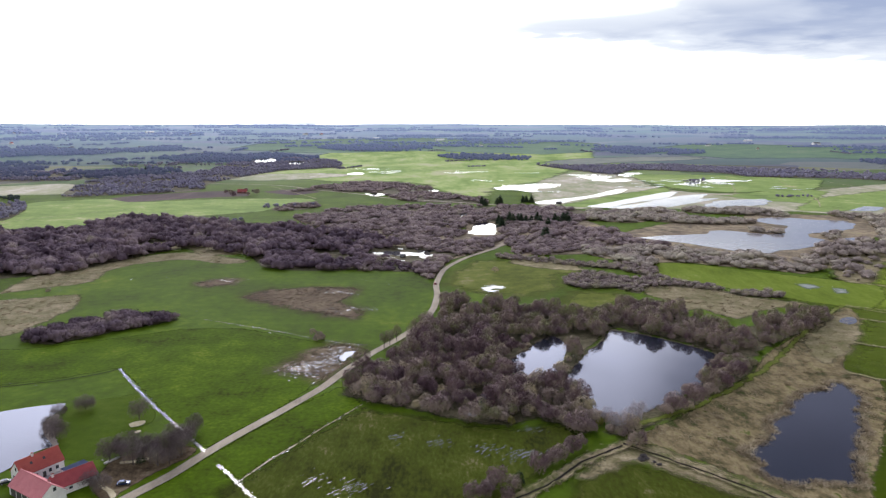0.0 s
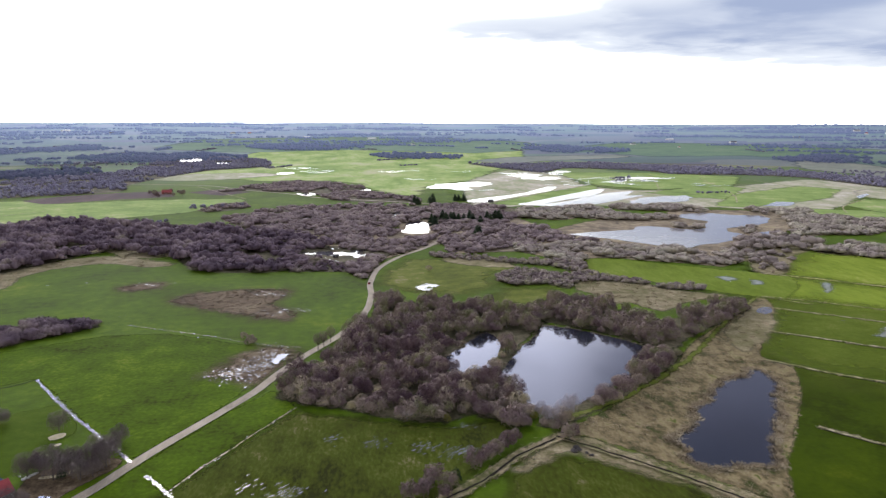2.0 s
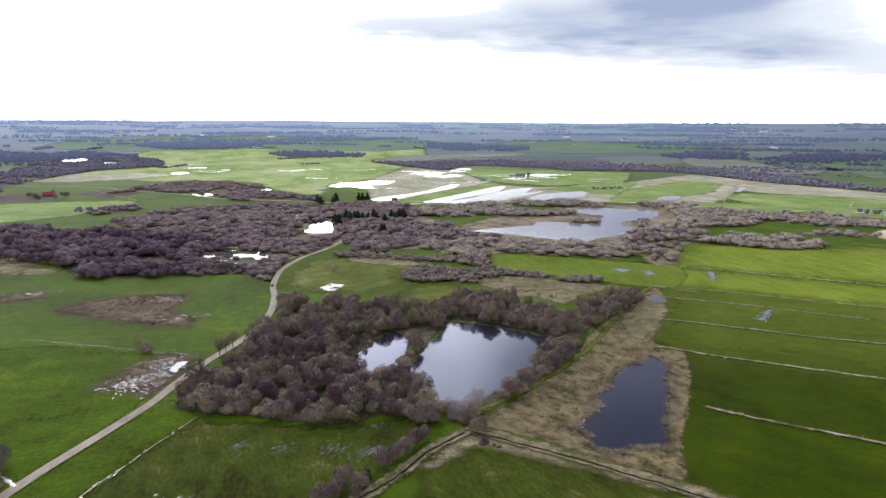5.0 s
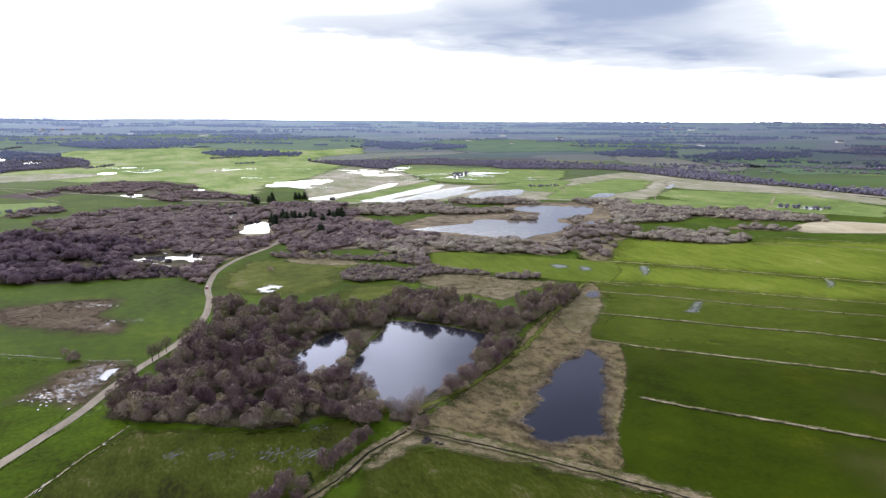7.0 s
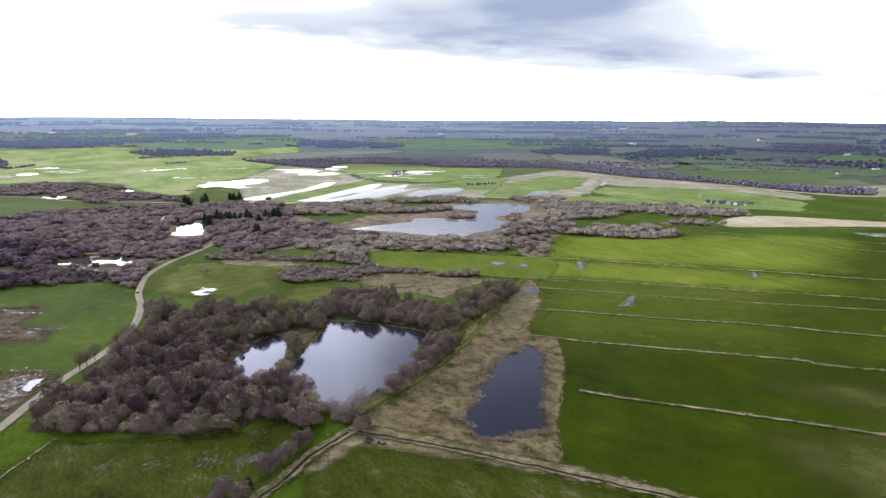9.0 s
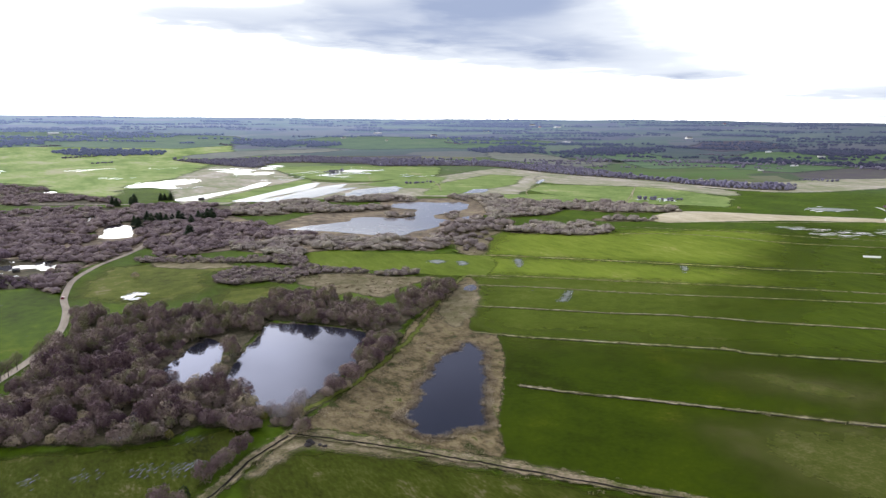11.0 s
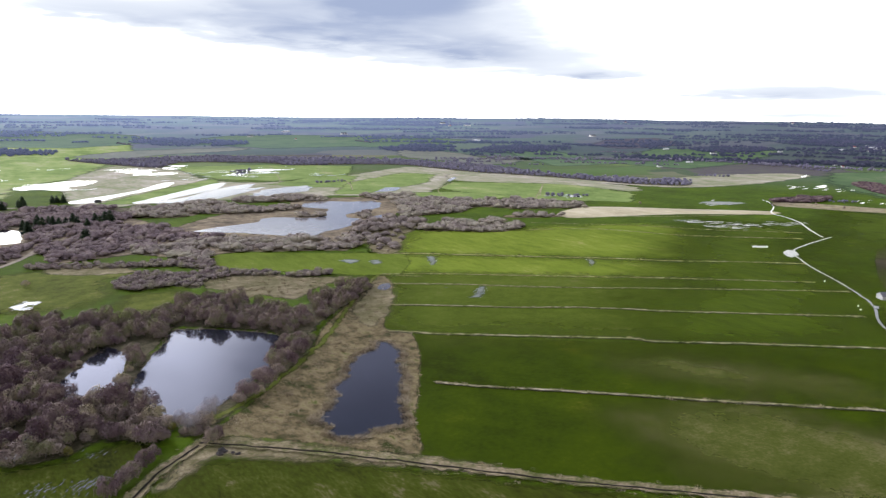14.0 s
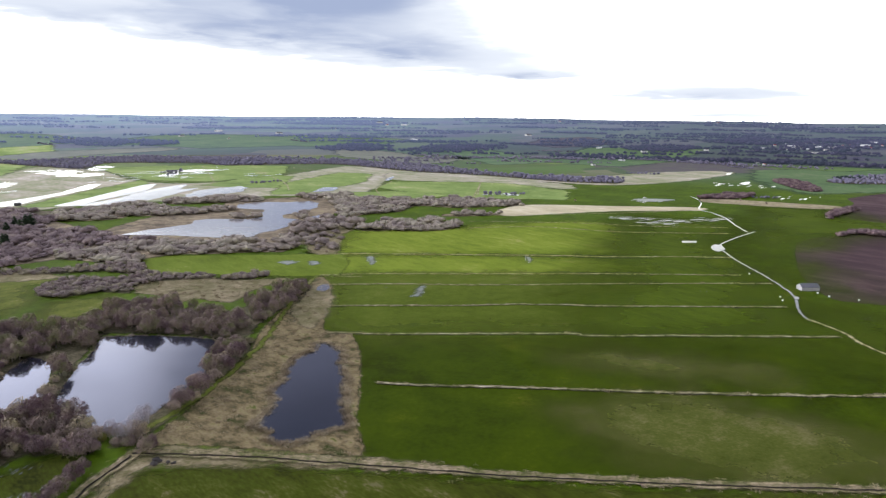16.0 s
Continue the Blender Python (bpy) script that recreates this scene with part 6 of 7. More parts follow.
thicket("backdrop_woods", groves[_r >= 2100], back_trees, (M_BACKWOOD_HAZED, M_BACKWOOD_HAZED), 36, "dark spruce belts on the far slopes", "woods", (0.7, 1.05))

for pts in [[(166, 1452), (330, 1688)], [(630, 1543), (508, 1199), (430, 1063)], [(691, 1422), (602, 1119), (543, 989)], [(349, 1325), (407, 1285), (461, 1155)], [(781, 1401), (775, 1195)], [(767, 1014), (672, 930), (629, 863)], [(899, 914), (718, 746)], [(-87, 1741), (159, 1902)], [(-287, 1665), (-88, 1780), (-11, 1687)], [(-265, 1444), (-106, 1538), (19, 1450)], [(-321, 1290), (-199, 1081)], [(1032, 760), (1114, 743), (1192, 732)], [(880, 897), (748, 768)], [(867, 466), (741, 517), (579, 609)], [(-527, 814), (-502, 863), (-433, 950)], [(348, 1939), (619, 1958), (758, 1855)]]:
    ribbon("field_ditch", pts, 2.2, M_BANK, 4, "straight ditch line across far meadows", "ditch", 15.0, [(-1, 0.0), (0, 0.08), (1, 0.0)])

# ---------------------------------------------------------------- single trees and bushes
def placed(root, spots, group, seed, lo=0.8, hi=1.15):
    rng = np.random.default_rng(seed)
    for j, (x, y) in enumerate(spots):
        k = rng.uniform(lo, hi)
        m = pose(x, y, float(rise(x, y)), 0, 0, rng.uniform(0, 360)) @ Matrix.Diagonal((k, k, k * rng.uniform(0.92, 1.08), 1))
        ob = root if j == 0 else copy_thing(root, pose(0, 0, 0))
        ob.matrix_basis = m
        tagged(ob, group=group)


def single(seed, height, radius, clumps, count, low, m_wood, m_crown, label, category="tree", width=0.16):
    w, c = bare_tree(seed, height, radius, clumps, count, width, low, True, 0.26, 1, 0.0)
    return tree_thing("tree" if category == "tree" else "bush", w, c, m_wood, m_crown, label, category)


M_GARDEN = bark("garden_twigs", [(0, (0.1040, 0.0773, 0.0777)), (0.5, (0.1479, 0.1146, 0.1114)), (1, (0.1752, 0.1465, 0.1217))], 6.0)
placed(single(501, 9, 4.3, 34, 2000, 0.05, M_BARK, M_GARDEN, "bare purplish garden tree by the house", width=0.085), [(-118.9, 228.8), (-116.2, 231.4), (-109.5, 226.4), (-109.1, 234.0), (-106.5, 236.6), (-100.6, 232.3), (-99.7, 238.4), (-98.1, 242.1), (-96.7, 247.7), (-97.3, 253.6), (-124.0, 265.0), (-104.9, 229.7), (-115.3, 234.8), (-97.0, 227.3), (-95.1, 234.0), (-100.4, 225.6)], "trees of the garden grove", 51)
placed(single(509, 9, 4.5, 12, 420, 0.1, M_BARK, M_TWIG, "bare tree beside a red cottage", width=0.5), [(-351, 1138), (-333, 1095), (-317, 1121), (-318, 1157), (-338, 1185), (-305, 1130), (-364, 1156)], "trees round the cottage", 50)
placed(single(502, 6.5, 4.4, 34, 2200, 0.0, M_BARK, M_GARDEN, "broad bare brown bush on the lawn", "bush", 0.085), [(-150.5, 273.9), (-157.9, 267.1), (-154.5, 255.4), (-148.2, 246.6), (-112.9, 209.6), (-117.7, 212.5)], "bushes by the garden pond", 52)
placed(single(503, 8.5, 2.8, 24, 1000, 0.1, M_BARK, M_TWIG, "slender bare roadside tree", width=0.085), [(-38.4, 334.4), (-31.5, 354.9), (-25.6, 367.5), (-15.9, 384.3), (-17.9, 377.8), (-28.8, 359.6)], "roadside trees", 53)
placed(single(504, 9, 2.9, 26, 1100, 0.1, M_BIRCH, M_GREYTWIG, "pale bare birch at the pond bank", width=0.085), [(67.4, 256.2), (69.8, 254.3), (73.8, 257.6), (77.2, 260.0), (65.9, 261.3), (81.2, 264.9)], "birches at the pond bank", 54)
placed(single(505, 5.0, 2.7, 18, 700, 0.0, M_BARK, M_TWIG, "bare brown bush along the ditch", "bush", 0.20), [(47.6, 236.7), (45.0, 234.2), (42.3, 231.0), (39.3, 227.9), (36.5, 225.7), (33.2, 222.8), (18.3, 212.8), (23.4, 210.1), (14.1, 206.2), (15.7, 208.8), (51.5, 240.9), (72.7, 240.9), (74.5, 243.2), (20.9, 204.0), (9.9, 203.6)], "bushes along the ditch", 55, 0.9, 1.5)
placed(single(506, 3.6, 1.8, 9, 420, 0.0, M_BARK, M_MOSS, "yellow-green budding bush at the wood edge", "bush"), [(27.5, 259.7), (62.9, 259.0), (57.0, 263.5), (-34.5, 294.2)], "budding bushes", 56)
placed(single(507, 4.5, 2.0, 10, 480, 0.0, M_BARK, M_NEEDLE, "dark evergreen bush among bare trees", "bush", 0.3), [(25.7, 213.5), (55.3, 262.0), (56.7, 259.7), (-107.0, 227.2), (-117.8, 234.0)], "evergreen bushes", 57)
placed(single(508, 4.2, 2.6, 10, 480, 0.0, M_BARK, M_WILLOW, "rounded bare willow bush in pasture", "bush", 0.25), [(-67.3, 369.3), (-280, 476), (-70.1, 367.2), (42, 545), (163, 600), (-69.1, 371.0), (-74.1, 377.8), (317, 514), (304, 550), (1012, 477), (805, 623), (1010, 438)], "bushes in the pastures", 58, 0.7, 1.3)
fir = tree_thing("conifer", *firs[0], M_BARK, M_NEEDLE, "dark green spruce among bare trees", "conifer")
placed(fir, [(57, 1011), (61, 996), (80, 1018), (83, 1003), (120, 1037), (126, 1041), (133, 1037), (66, 815), (68, 792), (80, 824), (83, 813), (91, 831), (93, 816), (98, 809), (105, 814), (113, 823), (115, 809), (122, 795), (134, 821), (136, 806), (144, 820), (150, 826), (105, 707), (108, 709)], "spruces near the pool", 59, 0.95, 1.45)

# ---------------------------------------------------------------- reeds and tussocks
def tuft(seed, count, height, spreadr, width):
    rng = np.random.default_rng(seed)
    a = rng.uniform(0, 2 * np.pi, count)
    r = spreadr * np.sqrt(rng.random(count))
    root = np.stack([np.sin(a) * r, np.cos(a) * r, np.zeros(count)], 1)
    tip = root + np.stack([np.sin(a) * r * 0.8 + rng.normal(size=count) * 0.2, np.cos(a) * r * 0.8 + rng.normal(size=count) * 0.2, height * rng.uniform(0.6, 1.2, count)], 1)
    side = np.stack([np.cos(a + rng.normal(size=count)), np.sin(a + rng.normal(size=count)), np.zeros(count)], 1) * width
    v = np.stack([root - side, root + side, tip], 1).reshape(-1, 3)
    return (np.zeros((0, 3)), np.zeros((0, 3), int)), (v, np.arange(count * 3).reshape(-1, 3))


reed_tufts = [tuft(600 + i, 34, h, s, 0.17) for i, (h, s) in enumerate([(0.45, 1.2), (0.3, 1.4), (0.6, 1.0), (0.25, 1.1)])]


def along(lines, step, width, seed):
    rng = np.random.default_rng(seed)
    out = []
    for pts, closed in lines:
        line = curve(pts, closed, step) if not isinstance(pts, np.ndarray) else pts
        tan = np.gradient(line, axis=0)
        tan /= np.linalg.norm(tan, axis=1)[:, None] + 1e-9
        for p, t in zip(line, tan):
            if rng.random() < 0.88:
                out.append(p + np.array((t[1], -t[0])) * rng.normal() * width + rng.normal(size=2) * 0.4)
    return np.array(out)


REED_POND = POOLS["pond_reed"]
bed = scatter([[(69.2, 248.5), (80.1, 254.0), (99.4, 269.5), (121.9, 290.4), (147.0, 314.7), (171.2, 347.7), (188.7, 365.4), (228, 407), (259, 438), (266, 437), (257, 411), (223, 363), (197.4, 323.6), (205.2, 308.4), (188.8, 275.8), (161.5, 237.4), (143.3, 212.8), (137.5, 200.7), (130.5, 189.9), (121.8, 197.9), (113.5, 207.2), (103.6, 219.0), (91.8, 231.7), (80.8, 241.6)]], 3.4, 61, [REED_POND], -0.3)
thicket("reeds", bed, reed_tufts, (M_STALK, M_STALK), 61, "flattened tan reeds and sedge tufts", "reeds", (0.5, 1.2), 12.0)
lip = along([(REED_POND, True)] * 4, 1.0, 1.1, 62)
lip = lip[rim_distance(REED_POND, lip[:, 0], lip[:, 1]) < 0.6]
thicket("reed_fringe", lip, reed_tufts, (M_STALK, M_STALK), 62, "ragged pale reed fringe of the dark pond", "reeds", (0.8, 1.5), 9.0)
for k, (pts, width, lab) in enumerate((([(68.1, 244.1), (82.7, 230.3), (100.4, 213.4), (115.5, 196.5), (134.4, 175.6), (160.3, 146.4), (199.9, 106.2), (249.1, 59.3), (279.5, 30.3)], 1.9, "straw tufts along the long ditch"), ([(69.8, 243.4), (59.3, 235.6), (49.0, 228.2), (36.2, 214.3), (24.5, 204.8), (15.8, 197.2)], 1.9, "straw tufts along the wood ditch"))):
    t = along([(pts, False)] * 3, 1.3, width, 63 + k)
    gap = np.sqrt(((t[:, None] - curve(pts, False, 1.0)[None]) ** 2).sum(2)).min(1)
    thicket("tussocks", t[gap > 0.8], reed_tufts, (M_STALK, M_STALK), 63 + k, lab, "tussocks", (0.3, 0.75), 6.0)
t = along([(p, False) for p in ([(307, 514), (338, 493), (383, 456), (431, 415), (480, 373), (496, 355), (545, 318), (588, 281)], [(269, 444), (304, 421), (350, 385), (392, 352), (420, 331), (471, 289), (525, 242)], [(257, 414), (300, 383), (335, 352), (379, 318), (403, 302), (461, 258), (517, 214)], [(227, 366), (255, 345), (290, 317), (325, 293), (352, 269), (360, 260), (403, 224), (458, 179)], [(196.7, 319.9), (218.7, 299.0), (251.6, 272.9), (282.0, 248.7), (304.0, 230.5), (306.4, 223.8), (346.3, 191.5), (383.2, 160.4), (417, 132)], [(175.0, 242.2), (191.2, 224.6), (217.5, 200.4), (244.6, 173.9), (271.3, 147.8), (307.6, 113.8), (340.1, 86.2), (374.0, 55.9)], [(513, 539), (580, 500), (627, 422), (712, 345)])] * 2, 1.8, 0.6, 66)
thicket("tussocks", t, reed_tufts, (M_STALK, M_STALK), 66, "straw tufts on the pasture banks", "tussocks", (0.45, 1.05), 9.0)
M_RUSH = bark("rush_stalks", [(0, (0.09, 0.065, 0.045)), (0.5, (0.17, 0.125, 0.085)), (1, (0.26, 0.21, 0.15))], 6.0)
t = scatter([[(-79.8, 321.3), (-74.7, 341.1), (-65.3, 357.5), (-53.0, 361.4), (-43.4, 348.3), (-50.6, 327.8), (-53.3, 309.4), (-64.2, 312.2)], [(-140, 466), (-124, 486), (-93, 493), (-67, 493), (-62, 475), (-69, 450), (-51, 430), (-53.3, 414.5), (-70, 417), (-97, 434), (-123, 451)], [(-185, 503), (-179, 516), (-159, 520), (-157, 503), (-172, 494)]], 2.4, 67, [POOLS["marsh_water"]], 0.0)
thicket("rush_tufts", t, reed_tufts, (M_RUSH, M_RUSH), 67, "brown rush tussocks in wet pasture", "rushes", (0.5, 1.0), 9.0)
t = scatter([[(155, 503), (194, 495), (212, 469), (243, 450), (226, 441), (203, 429), (183, 412), (174, 423), (167, 436), (152, 429), (153, 454), (144, 475)], [(-312, 473), (-320, 527), (-296, 558), (-277, 599), (-238, 629), (-170, 590), (-185, 576), (-225, 595), (-261, 575), (-272, 548), (-266, 508), (-296, 486)], [(-315, 442), (-281, 460), (-255, 470), (-241, 436), (-241, 416), (-244, 381), (-266, 370)], [(-315, 649), (-276, 687), (-193, 675), (-174, 627), (-218, 616), (-245, 649), (-297, 631)]], 4.0, 68, HOLES, 0.0)
thicket("grass_tufts", t, reed_tufts, (M_STALK, M_STALK), 68, "dry grass tufts in rough clearings", "dry grass", (0.6, 1.3), 12.0)
t = along([(POOLS[k], True) for k in ("pond_main", "pond_small", "pond_small", "pond_main", "smallpond")], 1.5, 0.8, 69)
thicket("bank_sedge", t, reed_tufts, (M_RUSH, M_RUSH), 69, "brown sedge on the pond banks", "sedge", (0.6, 1.1), 9.0)


def glints(name, spots, seed, lo, hi, stretch, turn, label):
    """Many small puddles lying in the grass."""
    rng = np.random.default_rng(seed)
    vs, fs = [], []
    for x, y in spots:
        s = rng.uniform(lo, hi)
        a = radians(turn) + rng.normal() * 0.12
        n = 9
        base = len(vs)
        for k in range(n):
            t = k * 2 * math.pi / n
            r = s * rng.uniform(0.55, 1.2)
            u, w = math.cos(t) * r * stretch, math.sin(t) * r
            vs.append((x + u * math.cos(a) - w * math.sin(a), y + u * math.sin(a) + w * math.cos(a), 0.26))
        fs.append(tuple(range(base, base + n)))
    ob = mesh_object(name, vs, fs, M_SHALLOW)
    return tagged(ob, label, "puddles", kind="stuff")


def around(centres, seed, n, sx, sy):
    rng = np.random.default_rng(seed)
    return [(x + rng.normal() * sx, y + rng.normal() * sy) for x, y in centres for _ in range(n)]


glints("puddles", around([(28.4, 236.6), (32.3, 233.9), (35.7, 235.7), (25.8, 232.4), (18.2, 240.0), (34.2, 256.8), (-30.9, 212.8), (-26.9, 211.0), (-34.1, 209.2), (-42.9, 216.5), (-18.2, 248.5), (-0.7, 243.8), (16.1, 239.3)], 71, 16, 2.8, 2.8), 71, 0.05, 0.12, 13.0, 41, "bright puddle streaks in wet pasture")
glints("puddles", around([(-68.3, 326.1), (-63.4, 330.1), (-59.1, 338.5), (-59.2, 322.1), (-55.0, 350.1), (-73.0, 322.1), (-53.3, 338.6)], 72, 52, 3.5, 6.0), 72, 0.10, 0.42, 1.8, 30, "water glints among marsh tussocks")
glints("puddles", around([(-75, 483), (-69, 474), (-78, 478), (-63, 430), (-67, 433), (-59, 427), (-167, 512), (-161, 514)], 73, 6, 5.0, 4.0), 73, 0.2, 0.6, 2.0, 10, "puddles in brown rushes")
glints("puddles", around([(-287, 470), (-274, 480), (-262, 483), (-240, 516), (-212, 522), (-159, 429), (-107.5, 390.3), (-49, 437), (-194.6, 303.0), (-97.1, 381.6), (-295, 457), (-242, 432), (-45, 433), (-62, 518), (-55, 516), (-41, 505), (-43, 434), (-27, 423), (284, 380), (254.6, 293.7), (433, 183), (536, 240), (451, 233), (471, 134)], 74, 3, 3.0, 2.0), 74, 0.12, 0.35, 3.0, 5, "small bright puddles in the pastures")
glints("puddles", around([(-179, 1762), (-133, 1629), (-119, 1676), (37, 1641), (57, 1672), (74, 1418), (-198, 1766), (201, 1640), (448, 1415), (481, 1438), (394, 1341), (391, 1289), (509, 1370), (630, 1257), (916, 570), (1142, 448), (1262, 620), (1276, 573)], 75, 9, 20.0, 14.0), 75, 0.6, 3.2, 4.5, 8, "flood glints on far meadows")
glints("puddles", around([(712, 488), (716, 474), (731, 469), (734, 455), (716, 436), (733, 439), (753, 436), (751, 420), (783, 419), (790, 409), (811, 405), (703, 439), (721, 421)], 78, 9, 7.0, 6.0), 78, 0.4, 1.3, 7.0, -38, "shallow flood streaks on the pasture")
glints("puddles", [p for k, a in enumerate(([(-158.8, 322.4), (-134.8, 291.8), (-111.3, 264.0), (-97.6, 248.2), (-87.8, 236.7)], [(-79.4, 226.1), (-69.2, 214.5), (-62.0, 205.6), (-52.8, 194.3)])) for p in along([(a, False)] * 4, 1.1, 0.22, 80 + k)], 76, 0.14, 0.34, 1.6, -45, "bright water along pasture ditches")
glints("puddles", [tuple(p) for p in along([([(-68.8, 215.6), (-61.6, 230.3), (-49.5, 253.3), (-41.6, 267.6), (-34.9, 279.7)], False), ([(-147, 409), (-119.0, 396.0), (-92.5, 382.7), (-77.8, 374.3), (-57.1, 364.3), (-41.1, 359.5)], False)], 1.6, 0.2, 83)], 77, 0.1, 0.3, 2.2, 40, "bright water along a thin ditch")


# ---------------------------------------------------------------- buildings
def box(bm, x0, x1, y0, y1, z0, z1, bevel=0.0):
    vs = [bm.verts.new(p) for p in ((x0, y0, z0), (x1, y0, z0), (x1, y1, z0), (x0, y1, z0), (x0, y0, z1), (x1, y0, z1), (x1, y1, z1), (x0, y1, z1))]
    fs = [bm.faces.new([vs[i] for i in q]) for q in ((3, 2, 1, 0), (4, 5, 6, 7), (0, 1, 5, 4), (1, 2, 6, 5), (2, 3, 7, 6), (3, 0, 4, 7))]
    if bevel:
        es = {e for f in fs for e in f.edges}
        bmesh.ops.bevel(bm, geom=list(es), offset=bevel, segments=1, affect="EDGES")
    return bm


def roof_material(name, a, b):
    m, n, bsdf, out = blank(name)
    pos = n.node("ShaderNodeTexCoord").outputs["Object"]
    wave = n.node("ShaderNodeTexWave", bands_direction="X")
    n.put(wave.inputs[0], pos)
    wave.inputs["Scale"].default_value = 1.1
    f = n.math("ADD", n.math("MULTIPLY", n.noise(pos, 0.5, 4), 0.6), n.math("MULTIPLY", n.noise(pos, 5.0, 2), 0.4))
    n.put(bsdf.inputs["Base Color"], n.mix(n.smooth(f, 0.3, 0.7), a, b))
    bsdf.inputs["Roughness"].default_value = 0.75
    bumped(n, bsdf, wave.outputs["Fac"], 0.06)
    return m


M_TILE = roof_material("orange_tile", (0.27, 0.042, 0.030), (0.37, 0.075, 0.05))
M_TILE2 = roof_material("red_tile", (0.24, 0.030, 0.035), (0.33, 0.055, 0.055))
M_TILE3 = roof_material("rose_tile", (0.42, 0.12, 0.12), (0.52, 0.17, 0.17))
M_SLATE = roof_material("grey_roof", (0.095, 0.095, 0.105), (0.140, 0.140, 0.150))
M_WALL = plain("white_render", (0.78, 0.76, 0.72), (0.62, 0.60, 0.56), 2.5, 0.9, bump=0.01)
M_GREYWALL = plain("grey_boards", (0.42, 0.41, 0.40), (0.30, 0.29, 0.28), 1.5, 0.9, bump=0.02)
M_BRICK = plain("red_brick", (0.26, 0.09, 0.06), (0.18, 0.06, 0.045), 0.6, 0.9, bump=0.02)
M_FRAME = plain("white_frame", (0.75, 0.75, 0.73), None, 1.0, 0.5)
M_PANE = plain("dark_pane", (0.02, 0.025, 0.03), (0.03, 0.035, 0.04), 1.0, 0.08, spec=0.6)
M_DOOR = plain("dark_door", (0.05, 0.045, 0.04), None, 0.5, 0.6)
M_BLUE = plain("blue_roofing", (0.03, 0.04, 0.075), (0.045, 0.06, 0.10), 2.0, 0.95, spec=0.05)


def gabled(name, length, half, eave, ridge, m_wall, m_roof, label, windows=(), doors=(), chimneys=(), bays=(), category="house"):
    """A gabled house along its own x: windows (side, along, sill, width, height), side -1/1 long walls, 'a'/'b' gables."""
    root = new(name)
    L = length / 2
    bm = bmesh.new()
    prof = [(-half, 0), (half, 0), (half, eave), (0, ridge), (-half, eave)]
    ends = [[bm.verts.new((x, y, z)) for y, z in prof] for x in (-L, L)]
    for i in range(5):
        bm.faces.new((ends[0][i], ends[0][(i + 1) % 5], ends[1][(i + 1) % 5], ends[1][i]))
    bm.faces.new(ends[0][::-1]), bm.faces.new(ends[1])
    bmesh.ops.recalc_face_normals(bm, faces=bm.faces)
    part("wall", bm, m_wall, root)
    slope = (ridge - eave) / half
    for s in (-1, 1):
        bm = bmesh.new()
        o, t, g = 0.35, 0.16, 0.25
        ys = [(0.0, ridge + 0.06), (s * (half + o), eave - slope * o + 0.06)]
        vs = []
        for x in (-L - g, L + g):
            for yy, z in ys:
                vs += [bm.verts.new((x, yy, z)), bm.verts.new((x, yy, z + t))]
        for q in ((0, 1, 3, 2), (4, 6, 7, 5), (1, 5, 7, 3), (0, 2, 6, 4), (2, 3, 7, 6), (0, 4, 5, 1)):
            bm.faces.new([vs[i] for i in q])
        bmesh.ops.recalc_face_normals(bm, faces=bm.faces)
        part("roof_slope", bm, m_roof, root)
    part("ridge_cap", box(bmesh.new(), -L - 0.25, L + 0.25, -0.16, 0.16, ridge + 0.12, ridge + 0.32, 0.05), m_roof, root)
    for side, u, z, w, h in windows:
        fr = bmesh.new()
        if side in (-1, 1):
            y = side * half
            box(fr, u - w / 2 - 0.08, u + w / 2 + 0.08, y - 0.05, y + 0.05, z - 0.08, z + h + 0.08)
            win = part("window", fr, M_FRAME, root)
            part("pane", box(bmesh.new(), u - w / 2, u + w / 2, y - 0.07, y + 0.07, z, z + h), M_PANE, win)
        else:
            x = -L if side == "a" else L
            box(fr, x - 0.05, x + 0.05, u - w / 2 - 0.08, u + w / 2 + 0.08, z - 0.08, z + h + 0.08)
            win = part("window", fr, M_FRAME, root)
            part("pane", box(bmesh.new(), x - 0.07, x + 0.07, u - w / 2, u + w / 2, z, z + h), M_PANE, win)
    for side, u, w, h in doors:
        bm = bmesh.new()
        if side in (-1, 1):
            box(bm, u - w / 2, u + w / 2, side * half - 0.06, side * half + 0.06, 0.02, h)
        else:
            x = -L if side == "a" else L
            box(bm, x - 0.06, x + 0.06, u - w / 2, u + w / 2, 0.02, h)
        part("door", bm, M_DOOR, root)
    for u in chimneys:
        ch = part("chimney", box(bmesh.new(), u - 0.35, u + 0.35, -0.35, 0.35, ridge - 0.6, ridge + 1.0, 0.04), M_WALL, root)
        part("chimney_cap", box(bmesh.new(), u - 0.42, u + 0.42, -0.42, 0.42, ridge + 1.0, ridge + 1.15), M_BRICK, ch)
    for s, u in bays:
        v = bmesh.new()
        y, z = s * half * 0.45, eave + (ridge - eave) * 0.55
        box(v, u - 0.4, u + 0.4, y - 0.45, y + 0.45, z + 0.12, z + 0.3)
        bmesh.ops.rotate(v, verts=v.verts, cent=(u, y, z + 0.2), matrix=Matrix.Rotation(-s * math.atan(slope), 3, "X"))
        part("roof_window", v, M_PANE, root)
    return tagged(root, label, category)


def set_down(ob, x, y, turn, z=None):
    ob.matrix_basis = pose(x, y, float(rise(x, y)) if z is None else z, 0, 0, turn)
    return ob


